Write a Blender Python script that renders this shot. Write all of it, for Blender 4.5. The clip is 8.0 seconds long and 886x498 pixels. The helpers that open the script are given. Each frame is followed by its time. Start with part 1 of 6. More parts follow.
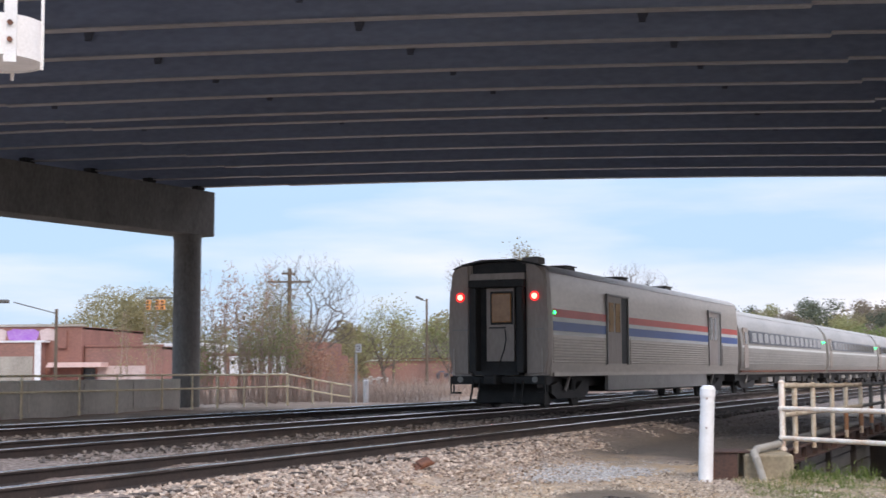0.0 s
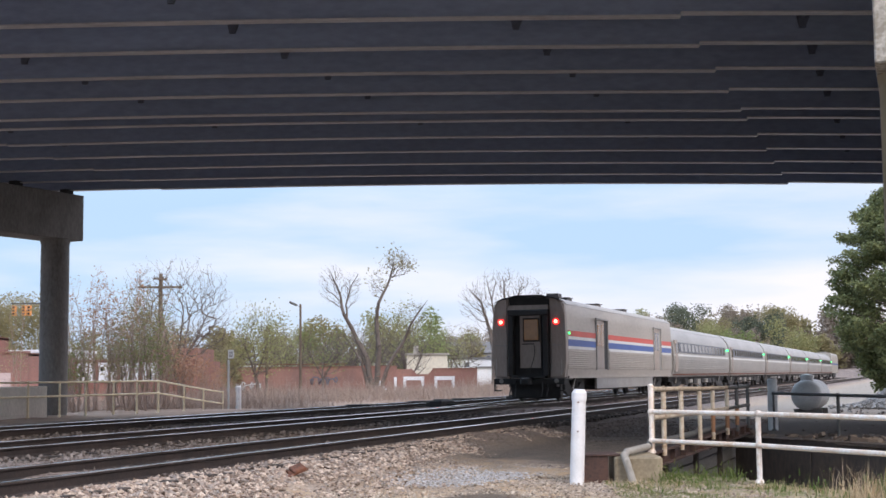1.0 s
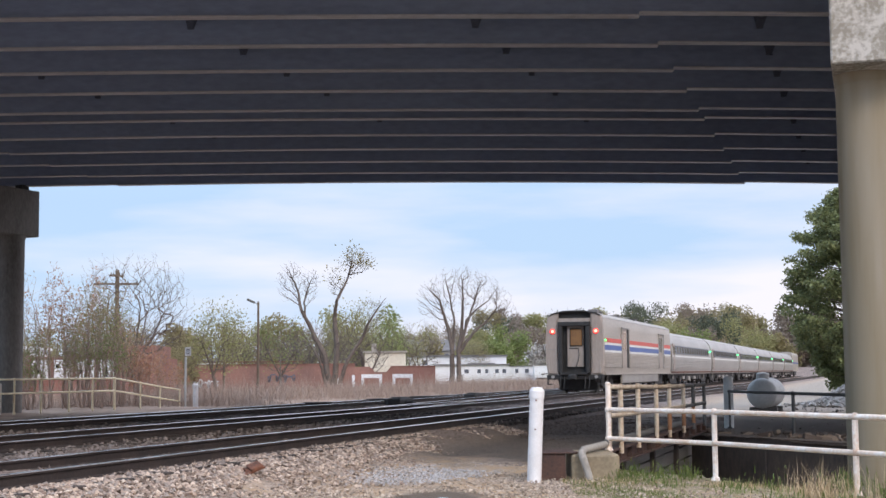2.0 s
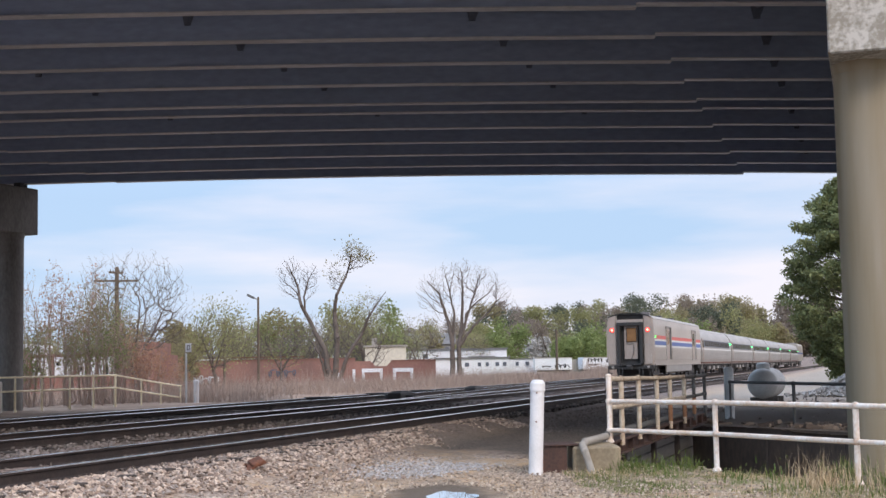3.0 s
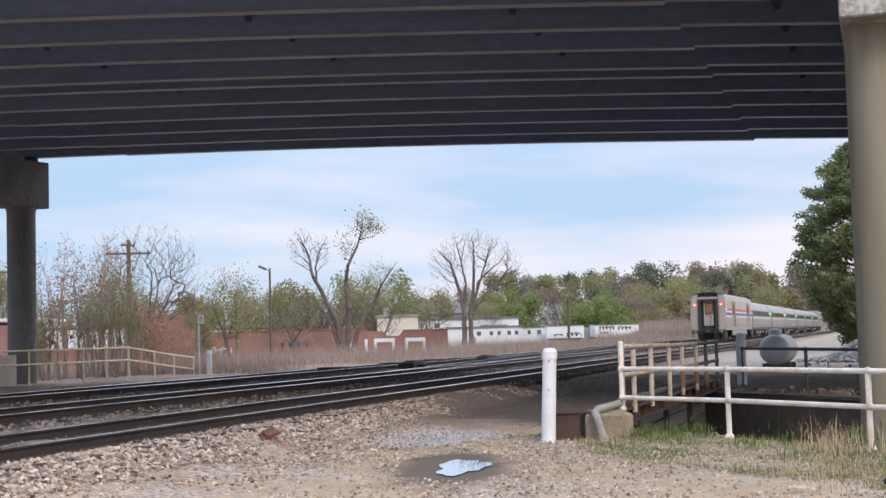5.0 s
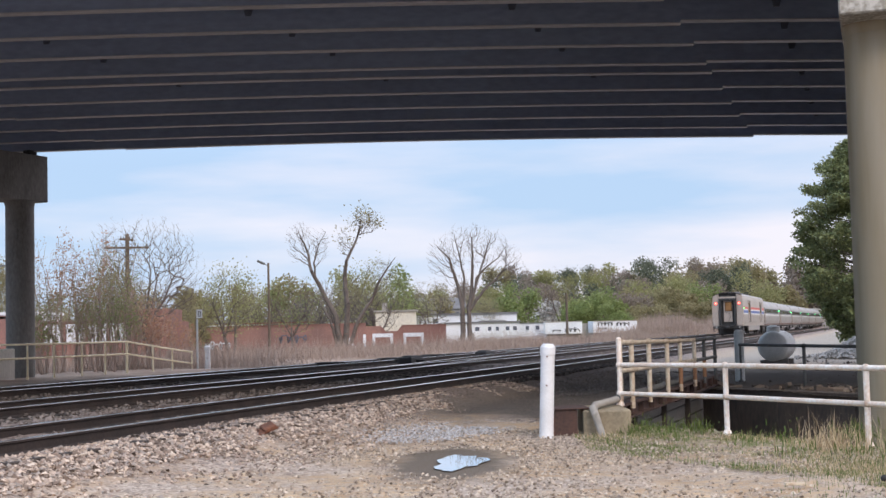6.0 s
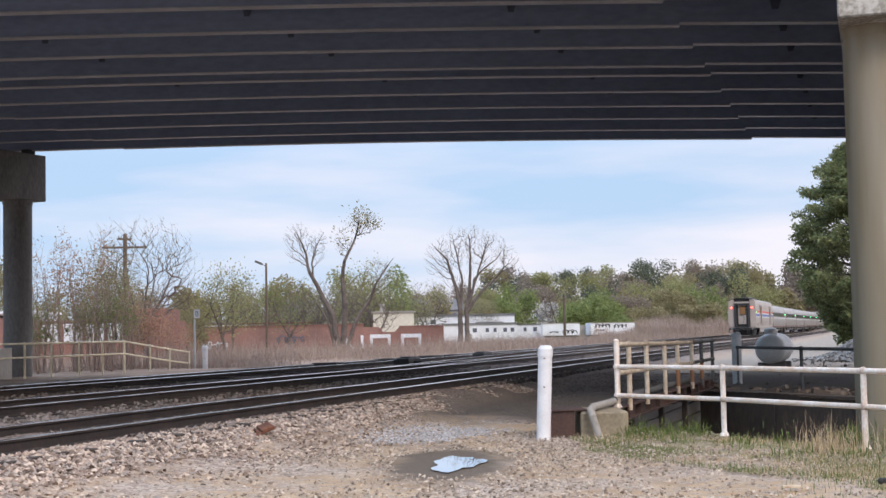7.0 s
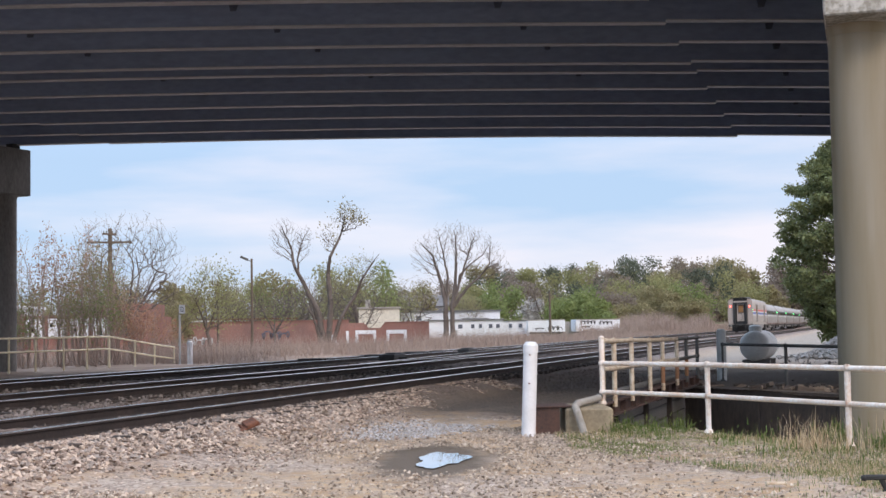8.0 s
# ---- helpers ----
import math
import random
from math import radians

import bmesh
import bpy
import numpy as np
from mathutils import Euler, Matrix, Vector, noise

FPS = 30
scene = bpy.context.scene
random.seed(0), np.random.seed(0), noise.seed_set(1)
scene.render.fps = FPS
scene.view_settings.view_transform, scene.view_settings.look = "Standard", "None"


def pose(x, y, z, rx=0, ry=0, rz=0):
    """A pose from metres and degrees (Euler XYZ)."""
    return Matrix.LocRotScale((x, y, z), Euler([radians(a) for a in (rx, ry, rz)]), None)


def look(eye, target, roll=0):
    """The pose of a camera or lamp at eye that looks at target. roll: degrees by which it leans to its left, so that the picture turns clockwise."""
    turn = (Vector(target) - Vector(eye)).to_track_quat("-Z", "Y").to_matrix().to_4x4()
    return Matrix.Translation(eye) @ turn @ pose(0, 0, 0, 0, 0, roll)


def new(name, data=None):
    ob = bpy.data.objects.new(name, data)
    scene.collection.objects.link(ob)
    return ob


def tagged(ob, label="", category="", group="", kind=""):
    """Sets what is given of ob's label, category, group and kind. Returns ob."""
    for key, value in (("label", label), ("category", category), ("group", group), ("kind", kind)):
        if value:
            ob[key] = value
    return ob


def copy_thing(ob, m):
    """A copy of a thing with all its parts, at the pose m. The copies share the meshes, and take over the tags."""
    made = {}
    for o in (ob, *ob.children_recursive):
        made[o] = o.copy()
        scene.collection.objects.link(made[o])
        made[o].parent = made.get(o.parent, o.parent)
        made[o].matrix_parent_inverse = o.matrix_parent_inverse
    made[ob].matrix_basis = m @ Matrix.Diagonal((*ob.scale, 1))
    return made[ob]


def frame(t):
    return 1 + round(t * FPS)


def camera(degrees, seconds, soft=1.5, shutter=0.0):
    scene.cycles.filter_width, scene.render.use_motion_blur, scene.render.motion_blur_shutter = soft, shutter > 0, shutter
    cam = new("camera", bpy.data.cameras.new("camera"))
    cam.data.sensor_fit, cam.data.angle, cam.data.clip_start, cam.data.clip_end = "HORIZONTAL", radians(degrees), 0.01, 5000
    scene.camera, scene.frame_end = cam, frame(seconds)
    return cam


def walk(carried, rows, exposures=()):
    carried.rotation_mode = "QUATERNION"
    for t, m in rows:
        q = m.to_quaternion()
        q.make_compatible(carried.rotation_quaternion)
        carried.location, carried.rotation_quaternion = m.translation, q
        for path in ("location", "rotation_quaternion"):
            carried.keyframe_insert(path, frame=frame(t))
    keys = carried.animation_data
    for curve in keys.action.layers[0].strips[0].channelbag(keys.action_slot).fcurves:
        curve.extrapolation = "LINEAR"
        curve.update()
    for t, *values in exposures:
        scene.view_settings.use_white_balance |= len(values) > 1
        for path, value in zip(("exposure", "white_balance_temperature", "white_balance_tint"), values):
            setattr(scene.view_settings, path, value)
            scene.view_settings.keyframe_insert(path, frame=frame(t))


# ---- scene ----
cam = camera(35.0, 8.0, shutter=0.3)
PATH = [
    (0.0, pose(0, 0, 1.6, 94.976, 0.223, 6.368)),
    (0.5, pose(0, 0, 1.6, 95.138, 0.429, 3.369)),
    (1.0, pose(0, 0, 1.6, 95.156, 0.542, 1.253)),
    (1.5, pose(0, 0, 1.6, 95.233, 0.462, 0.273)),
    (2.0, pose(0, 0, 1.6, 95.053, 0.455, -0.449)),
    (3.5, pose(0, 0, 1.6, 94.448, 1.288, -0.200)),
    (4.0, pose(0, 0, 1.6, 93.884, 1.456, 0.032)),
    (4.5, pose(0, 0, 1.6, 93.673, 1.643, 0.099)),
    (6.0, pose(0, 0, 1.6, 93.364, 1.385, -0.009)),
    (6.5, pose(0, 0, 1.6, 93.337, 1.255, 0.073)),
    (7.0, pose(0, 0, 1.6, 93.407, 1.134, -0.108)),
    (7.5, pose(0, 0, 1.6, 93.388, 1.012, -0.446)),
    (8.0, pose(0, 0, 1.6, 93.240, 0.959, -0.699)),
]
walk(cam, PATH, exposures=((0.0, 0.17, 6450, 12), (1.5, 0.13, 6450, 13), (3.5, 0.04, 6500, 13), (8.0, 0.04, 6500, 13)))

# ---------------------------------------------------------------- plan
HEAD = 17.41                      # heading of the railway, degrees right of +y
RAIL = 0.5                        # height of the rail heads
TRACKS = (-10.2, -14.92, -20.0)   # centre lines, metres to the right of the camera's own line
START = 37.8                      # where the last car ends at 0 s
TRAVEL = ((0.0, 0.0), (0.5, 8.55), (1.0, 17.25), (2.0, 34.75), (4.0, 70.15), (6.0, 105.55), (8.0, 141.0))   # seconds, metres
ALONG = pose(0, 0, 0, 0, 0, -HEAD)


def TR(n, s, z=0.0):
    """World place from metres across and along the railway."""
    return ALONG @ Vector((n, s, z))


def across(x, y):
    c, k = math.cos(radians(HEAD)), math.sin(radians(HEAD))
    return x * c - y * k, x * k + y * c


# ---------------------------------------------------------------- light
world = bpy.data.worlds.new("overcast")
scene.world = world
world.use_nodes = True
wn, wl = world.node_tree.nodes, world.node_tree.links
wn.clear()
w_out = wn.new("ShaderNodeOutputWorld")
w_bg = wn.new("ShaderNodeBackground")
w_sky = wn.new("ShaderNodeTexSky")
w_sky.sky_type, w_sky.sun_disc = "NISHITA", False
w_sky.sun_elevation, w_sky.sun_rotation = radians(38), radians(150)
w_co = wn.new("ShaderNodeTexCoord")
w_map = wn.new("ShaderNodeMapping")
w_map.inputs["Scale"].default_value = (1.3, 1.3, 8.0)
w_map.inputs["Location"].default_value = (1.35, 0.7, 0.6)
w_no = wn.new("ShaderNodeTexNoise")
w_no.inputs["Scale"].default_value, w_no.inputs["Detail"].default_value = 1.9, 8
w_ramp = wn.new("ShaderNodeValToRGB")
w_ramp.color_ramp.elements[0].position, w_ramp.color_ramp.elements[0].color = 0.40, (0.50, 0.70, 0.96, 1)
w_ramp.color_ramp.elements[1].position, w_ramp.color_ramp.elements[1].color = 0.64, (0.96, 0.94, 1.03, 1)
w_dim = wn.new("ShaderNodeVectorMath")
w_dim.operation = "SCALE"
w_dim.inputs["Scale"].default_value = 0.10
w_cl = wn.new("ShaderNodeMix")
w_cl.data_type = "RGBA"
w_cl.inputs["Factor"].default_value = 0.85
# an overcast sky is about three times as bright overhead as at the horizon
w_sep = wn.new("ShaderNodeSeparateXYZ")
w_up = wn.new("ShaderNodeMapRange")
w_up.inputs["From Min"].default_value, w_up.inputs["From Max"].default_value = 0.12, 1.0
w_up.inputs["To Min"].default_value, w_up.inputs["To Max"].default_value = 1.0, 2.7
wl.new(w_co.outputs["Generated"], w_map.inputs["Vector"])
wl.new(w_co.outputs["Generated"], w_sep.inputs[0])
wl.new(w_sep.outputs["Z"], w_up.inputs["Value"])
wl.new(w_map.outputs["Vector"], w_no.inputs["Vector"])
# cloud lies thicker towards the horizon
w_low = wn.new("ShaderNodeMapRange")
w_low.inputs["From Min"].default_value, w_low.inputs["From Max"].default_value = 0.105, 0.055
w_low.inputs["To Min"].default_value, w_low.inputs["To Max"].default_value = -0.02, 0.06
w_add = wn.new("ShaderNodeMath")
w_add.operation = "ADD"
wl.new(w_sep.outputs["Z"], w_low.inputs["Value"])
wl.new(w_low.outputs["Result"], w_add.inputs[0])
wl.new(w_no.outputs["Fac"], w_add.inputs[1])
# and breaks up from one side of the valley to the other
w_east = wn.new("ShaderNodeMath")
w_east.operation = "MULTIPLY_ADD"
w_east.inputs[1].default_value = 0.22
wl.new(w_sep.outputs["X"], w_east.inputs[0])
wl.new(w_add.outputs[0], w_east.inputs[2])
wl.new(w_east.outputs[0], w_ramp.inputs["Fac"])
wl.new(w_sky.outputs["Color"], w_dim.inputs[0])
wl.new(w_ramp.outputs["Color"], w_cl.inputs["B"])
wl.new(w_dim.outputs["Vector"], w_cl.inputs["A"])
wl.new(w_cl.outputs["Result"], w_bg.inputs["Color"])
wl.new(w_up.outputs["Result"], w_bg.inputs["Strength"])
wl.new(w_bg.outputs["Background"], w_out.inputs["Surface"])
sun = new("sun", bpy.data.lights.new("sun", "SUN"))
sun.data.energy, sun.data.angle, sun.data.color = 1.5, radians(20), (1.0, 0.87, 0.70)
sun.matrix_basis = look((20, -30, 40), (0, 20, 0))


# ---------------------------------------------------------------- materials
def mat(name, a, b=None, rough=0.7, metal=0.0, scale=3.0, fine=40.0, bump=0.15, coat=0.0, spread=0.3, stretch=(1, 1, 1), rand=0.0, spec=0.5):
    """A surface that wanders between two colours at two scales, with relief."""
    m = bpy.data.materials.new(name)
    m.use_nodes = True
    nt, ln = m.node_tree.nodes, m.node_tree.links
    bs = nt["Principled BSDF"]
    b = b or tuple(c * 0.65 for c in a)
    co = nt.new("ShaderNodeTexCoord")
    mp = nt.new("ShaderNodeMapping")
    mp.inputs["Scale"].default_value = stretch
    ln.new(co.outputs["Object"], mp.inputs["Vector"])
    n1, n2 = nt.new("ShaderNodeTexNoise"), nt.new("ShaderNodeTexNoise")
    n1.inputs["Scale"].default_value, n1.inputs["Detail"].default_value = scale, 6
    n2.inputs["Scale"].default_value, n2.inputs["Detail"].default_value = fine, 4
    for n in (n1, n2):
        ln.new(mp.outputs["Vector"], n.inputs["Vector"])
    ad = nt.new("ShaderNodeMath")
    ad.operation = "MULTIPLY_ADD"
    ad.inputs[1].default_value, ad.inputs[2].default_value = 0.45, 0.0
    ln.new(n2.outputs["Fac"], ad.inputs[0])
    sm = nt.new("ShaderNodeMath")
    sm.operation = "MULTIPLY_ADD"
    sm.inputs[1].default_value = 0.55
    ln.new(n1.outputs["Fac"], sm.inputs[0])
    ln.new(ad.outputs[0], sm.inputs[2])
    last = sm
    if rand:
        oi = nt.new("ShaderNodeObjectInfo")
        rd = nt.new("ShaderNodeMath")
        rd.operation = "MULTIPLY_ADD"
        rd.inputs[1].default_value = rand
        ln.new(oi.outputs["Random"], rd.inputs[0])
        ln.new(sm.outputs[0], rd.inputs[2])
        last = rd
    mr = nt.new("ShaderNodeMapRange")
    mr.inputs["From Min"].default_value, mr.inputs["From Max"].default_value = 0.5 - spread / 2, 0.5 + spread / 2 + rand
    ln.new(last.outputs[0], mr.inputs["Value"])
    mx = nt.new("ShaderNodeMix")
    mx.data_type = "RGBA"
    mx.inputs["A"].default_value, mx.inputs["B"].default_value = (*b, 1), (*a, 1)
    ln.new(mr.outputs["Result"], mx.inputs["Factor"])
    ln.new(mx.outputs["Result"], bs.inputs["Base Color"])
    bs.inputs["Roughness"].default_value, bs.inputs["Metallic"].default_value = rough, metal
    bs.inputs["Specular IOR Level"].default_value = spec
    if coat:
        bs.inputs["Coat Weight"].default_value = coat
    if bump:
        bp = nt.new("ShaderNodeBump")
        bp.inputs["Strength"].default_value, bp.inputs["Distance"].default_value = bump, 0.02
        ln.new(sm.outputs[0], bp.inputs["Height"])
        ln.new(bp.outputs["Normal"], bs.inputs["Normal"])
    return m


def leafy(name, a, b, rough=0.6, through_light=0.0, stops=()):
    """Foliage that differs from clump to clump."""
    m = bpy.data.materials.new(name)
    m.use_nodes = True
    nt, ln = m.node_tree.nodes, m.node_tree.links
    bs = nt["Principled BSDF"]
    ge = nt.new("ShaderNodeNewGeometry")
    mx = nt.new("ShaderNodeMix")
    mx.data_type = "RGBA"
    mx.inputs["A"].default_value, mx.inputs["B"].default_value = (*a, 1), (*b, 1)
    ln.new(ge.outputs["Random Per Island"], mx.inputs["Factor"])
    if stops:
        rp = nt.new("ShaderNodeValToRGB")
        rp.color_ramp.elements[0].color, rp.color_ramp.elements[1].color = (*b, 1), (*a, 1)
        for at, c in stops:
            rp.color_ramp.elements.new(at).color = (*c, 1)
        ln.new(ge.outputs["Random Per Island"], rp.inputs["Fac"])
        ln.new(rp.outputs["Color"], bs.inputs["Base Color"])
    else:
        ln.new(mx.outputs["Result"], bs.inputs["Base Color"])
    bs.inputs["Roughness"].default_value = rough
    bs.inputs["Specular IOR Level"].default_value = 0.25
    if through_light:
        tr, ms = nt.new("ShaderNodeBsdfTranslucent"), nt.new("ShaderNodeMixShader")
        ln.new(mx.outputs["Result"], tr.inputs["Color"])
        ms.inputs["Fac"].default_value = through_light
        ln.new(bs.outputs["BSDF"], ms.inputs[1])
        ln.new(tr.outputs["BSDF"], ms.inputs[2])
        ln.new(ms.outputs["Shader"], nt["Material Output"].inputs["Surface"])
    return m


def glow(name, colour, power):
    m = bpy.data.materials.new(name)
    m.use_nodes = True
    bs = m.node_tree.nodes["Principled BSDF"]
    bs.inputs["Base Color"].default_value = (*colour, 1)
    bs.inputs["Emission Color"].default_value = (*colour, 1)
    bs.inputs["Emission Strength"].default_value = power
    return m


M_COLUMN = mat("ochre_streaked_concrete", (0.34, 0.295, 0.23), (0.21, 0.155, 0.075), 0.85, scale=0.7, fine=3.5, stretch=(1.3, 1.3, 0.12), bump=0.10, spread=0.5)
M_CAP = mat("peeling_painted_concrete", (0.60, 0.56, 0.51), (0.33, 0.295, 0.245), 0.85, scale=2.2, fine=11, bump=0.3, spread=0.12)
M_CONC = mat("weathered_concrete", (0.42, 0.385, 0.34), (0.25, 0.225, 0.195), 0.9, scale=0.8, fine=18, stretch=(1, 1, 0.35), bump=0.25)
M_TAN = mat("ochre_stained_concrete", (0.36, 0.29, 0.19), (0.21, 0.165, 0.11), 0.9, scale=1.6, fine=18, bump=0.25)
M_CONC_DARK = mat("mottled_concrete", (0.24, 0.225, 0.21), (0.12, 0.11, 0.10), 0.9, scale=0.7, fine=14, stretch=(1, 1, 0.4), bump=0.25)
M_PARAPET = mat("pale_grey_parapet", (0.72, 0.67, 0.60), (0.50, 0.46, 0.41), 0.9, scale=0.9, fine=14, stretch=(1, 1, 0.4), bump=0.15)
M_ORANGE = mat("orange_rust", (0.36, 0.175, 0.085), (0.22, 0.105, 0.055), 0.85, scale=4, fine=26, bump=0.3)
# girder paint with the shade between girders in its colour; also wall scrawl
M_BRACE = mat("brace_shade_and_scrawl_paint", (0.13, 0.15, 0.20), (0.085, 0.095, 0.13), 0.8, scale=1, fine=9)
M_DECK = mat("deck_underside", (0.29, 0.33, 0.43), (0.19, 0.215, 0.28), 0.95, scale=0.5, fine=12)
M_GIRDER = mat("painted_girder_steel", (0.31, 0.375, 0.52), (0.19, 0.225, 0.32), 0.5, scale=0.35, fine=9, stretch=(0.35, 1, 1), bump=0.08, spec=0.4, spread=0.45)
# bottom flanges paler than the webs: the light they catch, put into the colour
M_FLANGE = mat("lit_flange_paint", (0.60, 0.595, 0.62), (0.34, 0.325, 0.34), 0.45, scale=0.8, fine=11, stretch=(0.5, 1, 1), bump=0.06, spread=0.4)
M_RAIL = mat("rusty_rail_side", (0.050, 0.034, 0.029), (0.018, 0.014, 0.013), 0.85, scale=2, fine=30, bump=0.3)
M_HEAD = mat("polished_rail_head", (0.90, 0.88, 0.87), (0.74, 0.72, 0.71), 0.10, 1.0, scale=2, fine=60, bump=0.0)
M_TIE = mat("creosoted_tie", (0.075, 0.055, 0.045), (0.03, 0.025, 0.022), 0.9, scale=3, fine=40, stretch=(0.3, 3, 1), bump=0.4, rand=0.3)
M_BALLAST = leafy("ballast_stone", (0.62, 0.495, 0.395), (0.10, 0.072, 0.056), 0.9, stops=((0.3, (0.35, 0.26, 0.205)), (0.5, (0.29, 0.25, 0.22)), (0.75, (0.46, 0.355, 0.28))))
M_BALLAST_DARK = leafy("oily_ballast_stone", (0.27, 0.225, 0.20), (0.10, 0.082, 0.072), 0.9)
M_PEBBLE = leafy("gravel_stone", (0.60, 0.49, 0.385), (0.17, 0.13, 0.10), 0.9)
M_WHITE = mat("white_paint", (0.82, 0.80, 0.80), (0.66, 0.64, 0.63), 0.55, scale=4, fine=50, bump=0.05)
M_FENCE = mat("rust_flecked_white_paint", (0.92, 0.86, 0.80), (0.70, 0.50, 0.36), 0.6, scale=3, fine=22, bump=0.1, spread=0.3)
M_FENCE_OLD = mat("peeling_cream_paint", (0.70, 0.61, 0.48), (0.38, 0.25, 0.15), 0.7, scale=3, fine=22, bump=0.15, spread=0.3)
M_CREAM_PIPE = mat("cream_pipe_paint", (0.88, 0.79, 0.58), (0.70, 0.57, 0.36), 0.6, scale=3, fine=20, bump=0.1)
M_PIPE_DARK = mat("dull_grey_pipe", (0.13, 0.13, 0.125), (0.07, 0.065, 0.06), 0.7, scale=4, fine=30)
M_RUST = mat("rusted_steel", (0.22, 0.085, 0.045), (0.08, 0.04, 0.03), 0.85, scale=3, fine=26, bump=0.35)
M_RUST_DARK = mat("dark_rusted_steel", (0.11, 0.056, 0.042), (0.045, 0.030, 0.027), 0.85, scale=2.5, fine=22, bump=0.3)
M_TANK = mat("grey_tank_paint", (0.62, 0.62, 0.60), (0.44, 0.44, 0.43), 0.4, scale=2, fine=20, bump=0.05)
M_BRICK = mat("red_brick", (0.35, 0.175, 0.14), (0.19, 0.11, 0.095), 0.9, scale=0.35, fine=6, bump=0.3)
M_BRICK_DARK = mat("dark_red_brick", (0.30, 0.145, 0.115), (0.20, 0.10, 0.082), 0.9, scale=0.5, fine=6, bump=0.3)
M_SIDING = mat("white_siding", (0.80, 0.80, 0.82), (0.60, 0.60, 0.62), 0.7, scale=0.3, fine=4, bump=0.05)
M_ROOFING = mat("grey_roofing", (0.20, 0.19, 0.19), (0.11, 0.105, 0.10), 0.9, scale=0.6, fine=8)
M_WOOD = mat("weathered_pole_wood", (0.17, 0.13, 0.095), (0.08, 0.06, 0.045), 0.9, scale=2, fine=20, stretch=(3, 3, 0.3), bump=0.3)
M_BARK = mat("grey_brown_bark", (0.17, 0.135, 0.115), (0.09, 0.07, 0.06), 0.95, scale=3, fine=20, stretch=(2, 2, 0.5), bump=0.3)
M_TWIG = mat("reddish_twig_bark", (0.42, 0.31, 0.25), (0.28, 0.20, 0.16), 0.95, scale=3, fine=20, bump=0.0)
M_BLACK = mat("black_running_gear", (0.035, 0.033, 0.032), (0.015, 0.015, 0.015), 0.7, scale=3, fine=20)
M_DIRT = mat("dark_dirt", (0.13, 0.11, 0.09), (0.07, 0.06, 0.05), 0.95, scale=0.5, fine=10)
M_ASPHALT = mat("road_asphalt", (0.06, 0.06, 0.06), (0.04, 0.04, 0.04), 0.9, scale=1, fine=50)
M_GLASS = mat("dark_window_glass", (0.03, 0.035, 0.04), (0.015, 0.018, 0.02), 0.08, scale=1, fine=5, bump=0.0)
M_STEEL = mat("dull_stainless_steel", (0.50, 0.445, 0.39), (0.39, 0.345, 0.30), 0.42, 0.55, scale=0.8, fine=8, stretch=(1, 0.3, 1), bump=0.02)
M_COACH = mat("tarnished_stainless_steel", (0.43, 0.40, 0.37), (0.31, 0.29, 0.265), 0.40, 0.6, scale=0.8, fine=8, stretch=(1, 0.3, 1), bump=0.02)
M_STEEL_ROOF = mat("dusty_steel_roof", (0.40, 0.37, 0.335), (0.29, 0.265, 0.24), 0.5, 0.4, scale=0.8, fine=8, bump=0.03)
M_END = mat("grey_painted_end", (0.41, 0.345, 0.30), (0.30, 0.25, 0.215), 0.55, 0.1, scale=1.5, fine=14, stretch=(1, 1, 0.3), bump=0.04)
M_SKIRT = mat("grey_skirt_paint", (0.34, 0.325, 0.30), (0.25, 0.235, 0.22), 0.6, 0.1, scale=1, fine=10)
M_RED = mat("red_stripe_paint", (0.62, 0.085, 0.06), (0.50, 0.07, 0.05), 0.45, scale=1, fine=10, bump=0)
M_BLUE = mat("blue_stripe_paint", (0.05, 0.115, 0.36), (0.045, 0.09, 0.29), 0.45, scale=1, fine=10, bump=0)
M_CREAM = mat("white_stripe_paint", (0.72, 0.72, 0.70), (0.58, 0.58, 0.56), 0.45, scale=1, fine=10, bump=0)
M_AMBER = mat("amber_lit_window", (0.22, 0.115, 0.045), (0.15, 0.075, 0.03), 0.15, scale=3, fine=10, bump=0)
_b = M_AMBER.node_tree.nodes["Principled BSDF"]
_b.inputs["Emission Color"].default_value, _b.inputs["Emission Strength"].default_value = (0.9, 0.42, 0.09, 1), 0.03
M_TAIL = glow("red_marker_lamp", (1.0, 0.12, 0.08), 9.0)
M_HALO = glow("red_lamp_halo", (1.0, 0.02, 0.02), 1.5)
M_GREEN = glow("green_status_lamp", (0.03, 1.0, 0.22), 3.6)
M_BAND = mat("dark_window_band", (0.12, 0.13, 0.16), (0.08, 0.085, 0.105), 0.4, 0.3, scale=1, fine=10, bump=0)


# ---------------------------------------------------------------- mesh tools
def box(bm, x0, y0, z0, x1, y1, z1, m=None, bevel=0.0):
    c = Matrix.Translation(((x0 + x1) / 2, (y0 + y1) / 2, (z0 + z1) / 2)) @ Matrix.Diagonal((abs(x1 - x0), abs(y1 - y0), abs(z1 - z0), 1))
    got = bmesh.ops.create_cube(bm, size=1, matrix=(m @ c) if m else c)
    if bevel:
        es = list({e for v in got["verts"] for e in v.link_edges})
        bmesh.ops.bevel(bm, geom=es, offset=bevel, segments=1, affect="EDGES")
    return bm


def rod(bm, p, q, r0, r1=None, seg=10, cap=True):
    """A round bar from p to q."""
    p, q = Vector(p), Vector(q)
    d = q - p
    m = Matrix.Translation((p + q) / 2) @ d.to_track_quat("Z", "Y").to_matrix().to_4x4()
    bmesh.ops.create_cone(bm, cap_ends=cap, segments=seg, radius1=r0, radius2=r0 if r1 is None else r1, depth=d.length, matrix=m)
    return bm


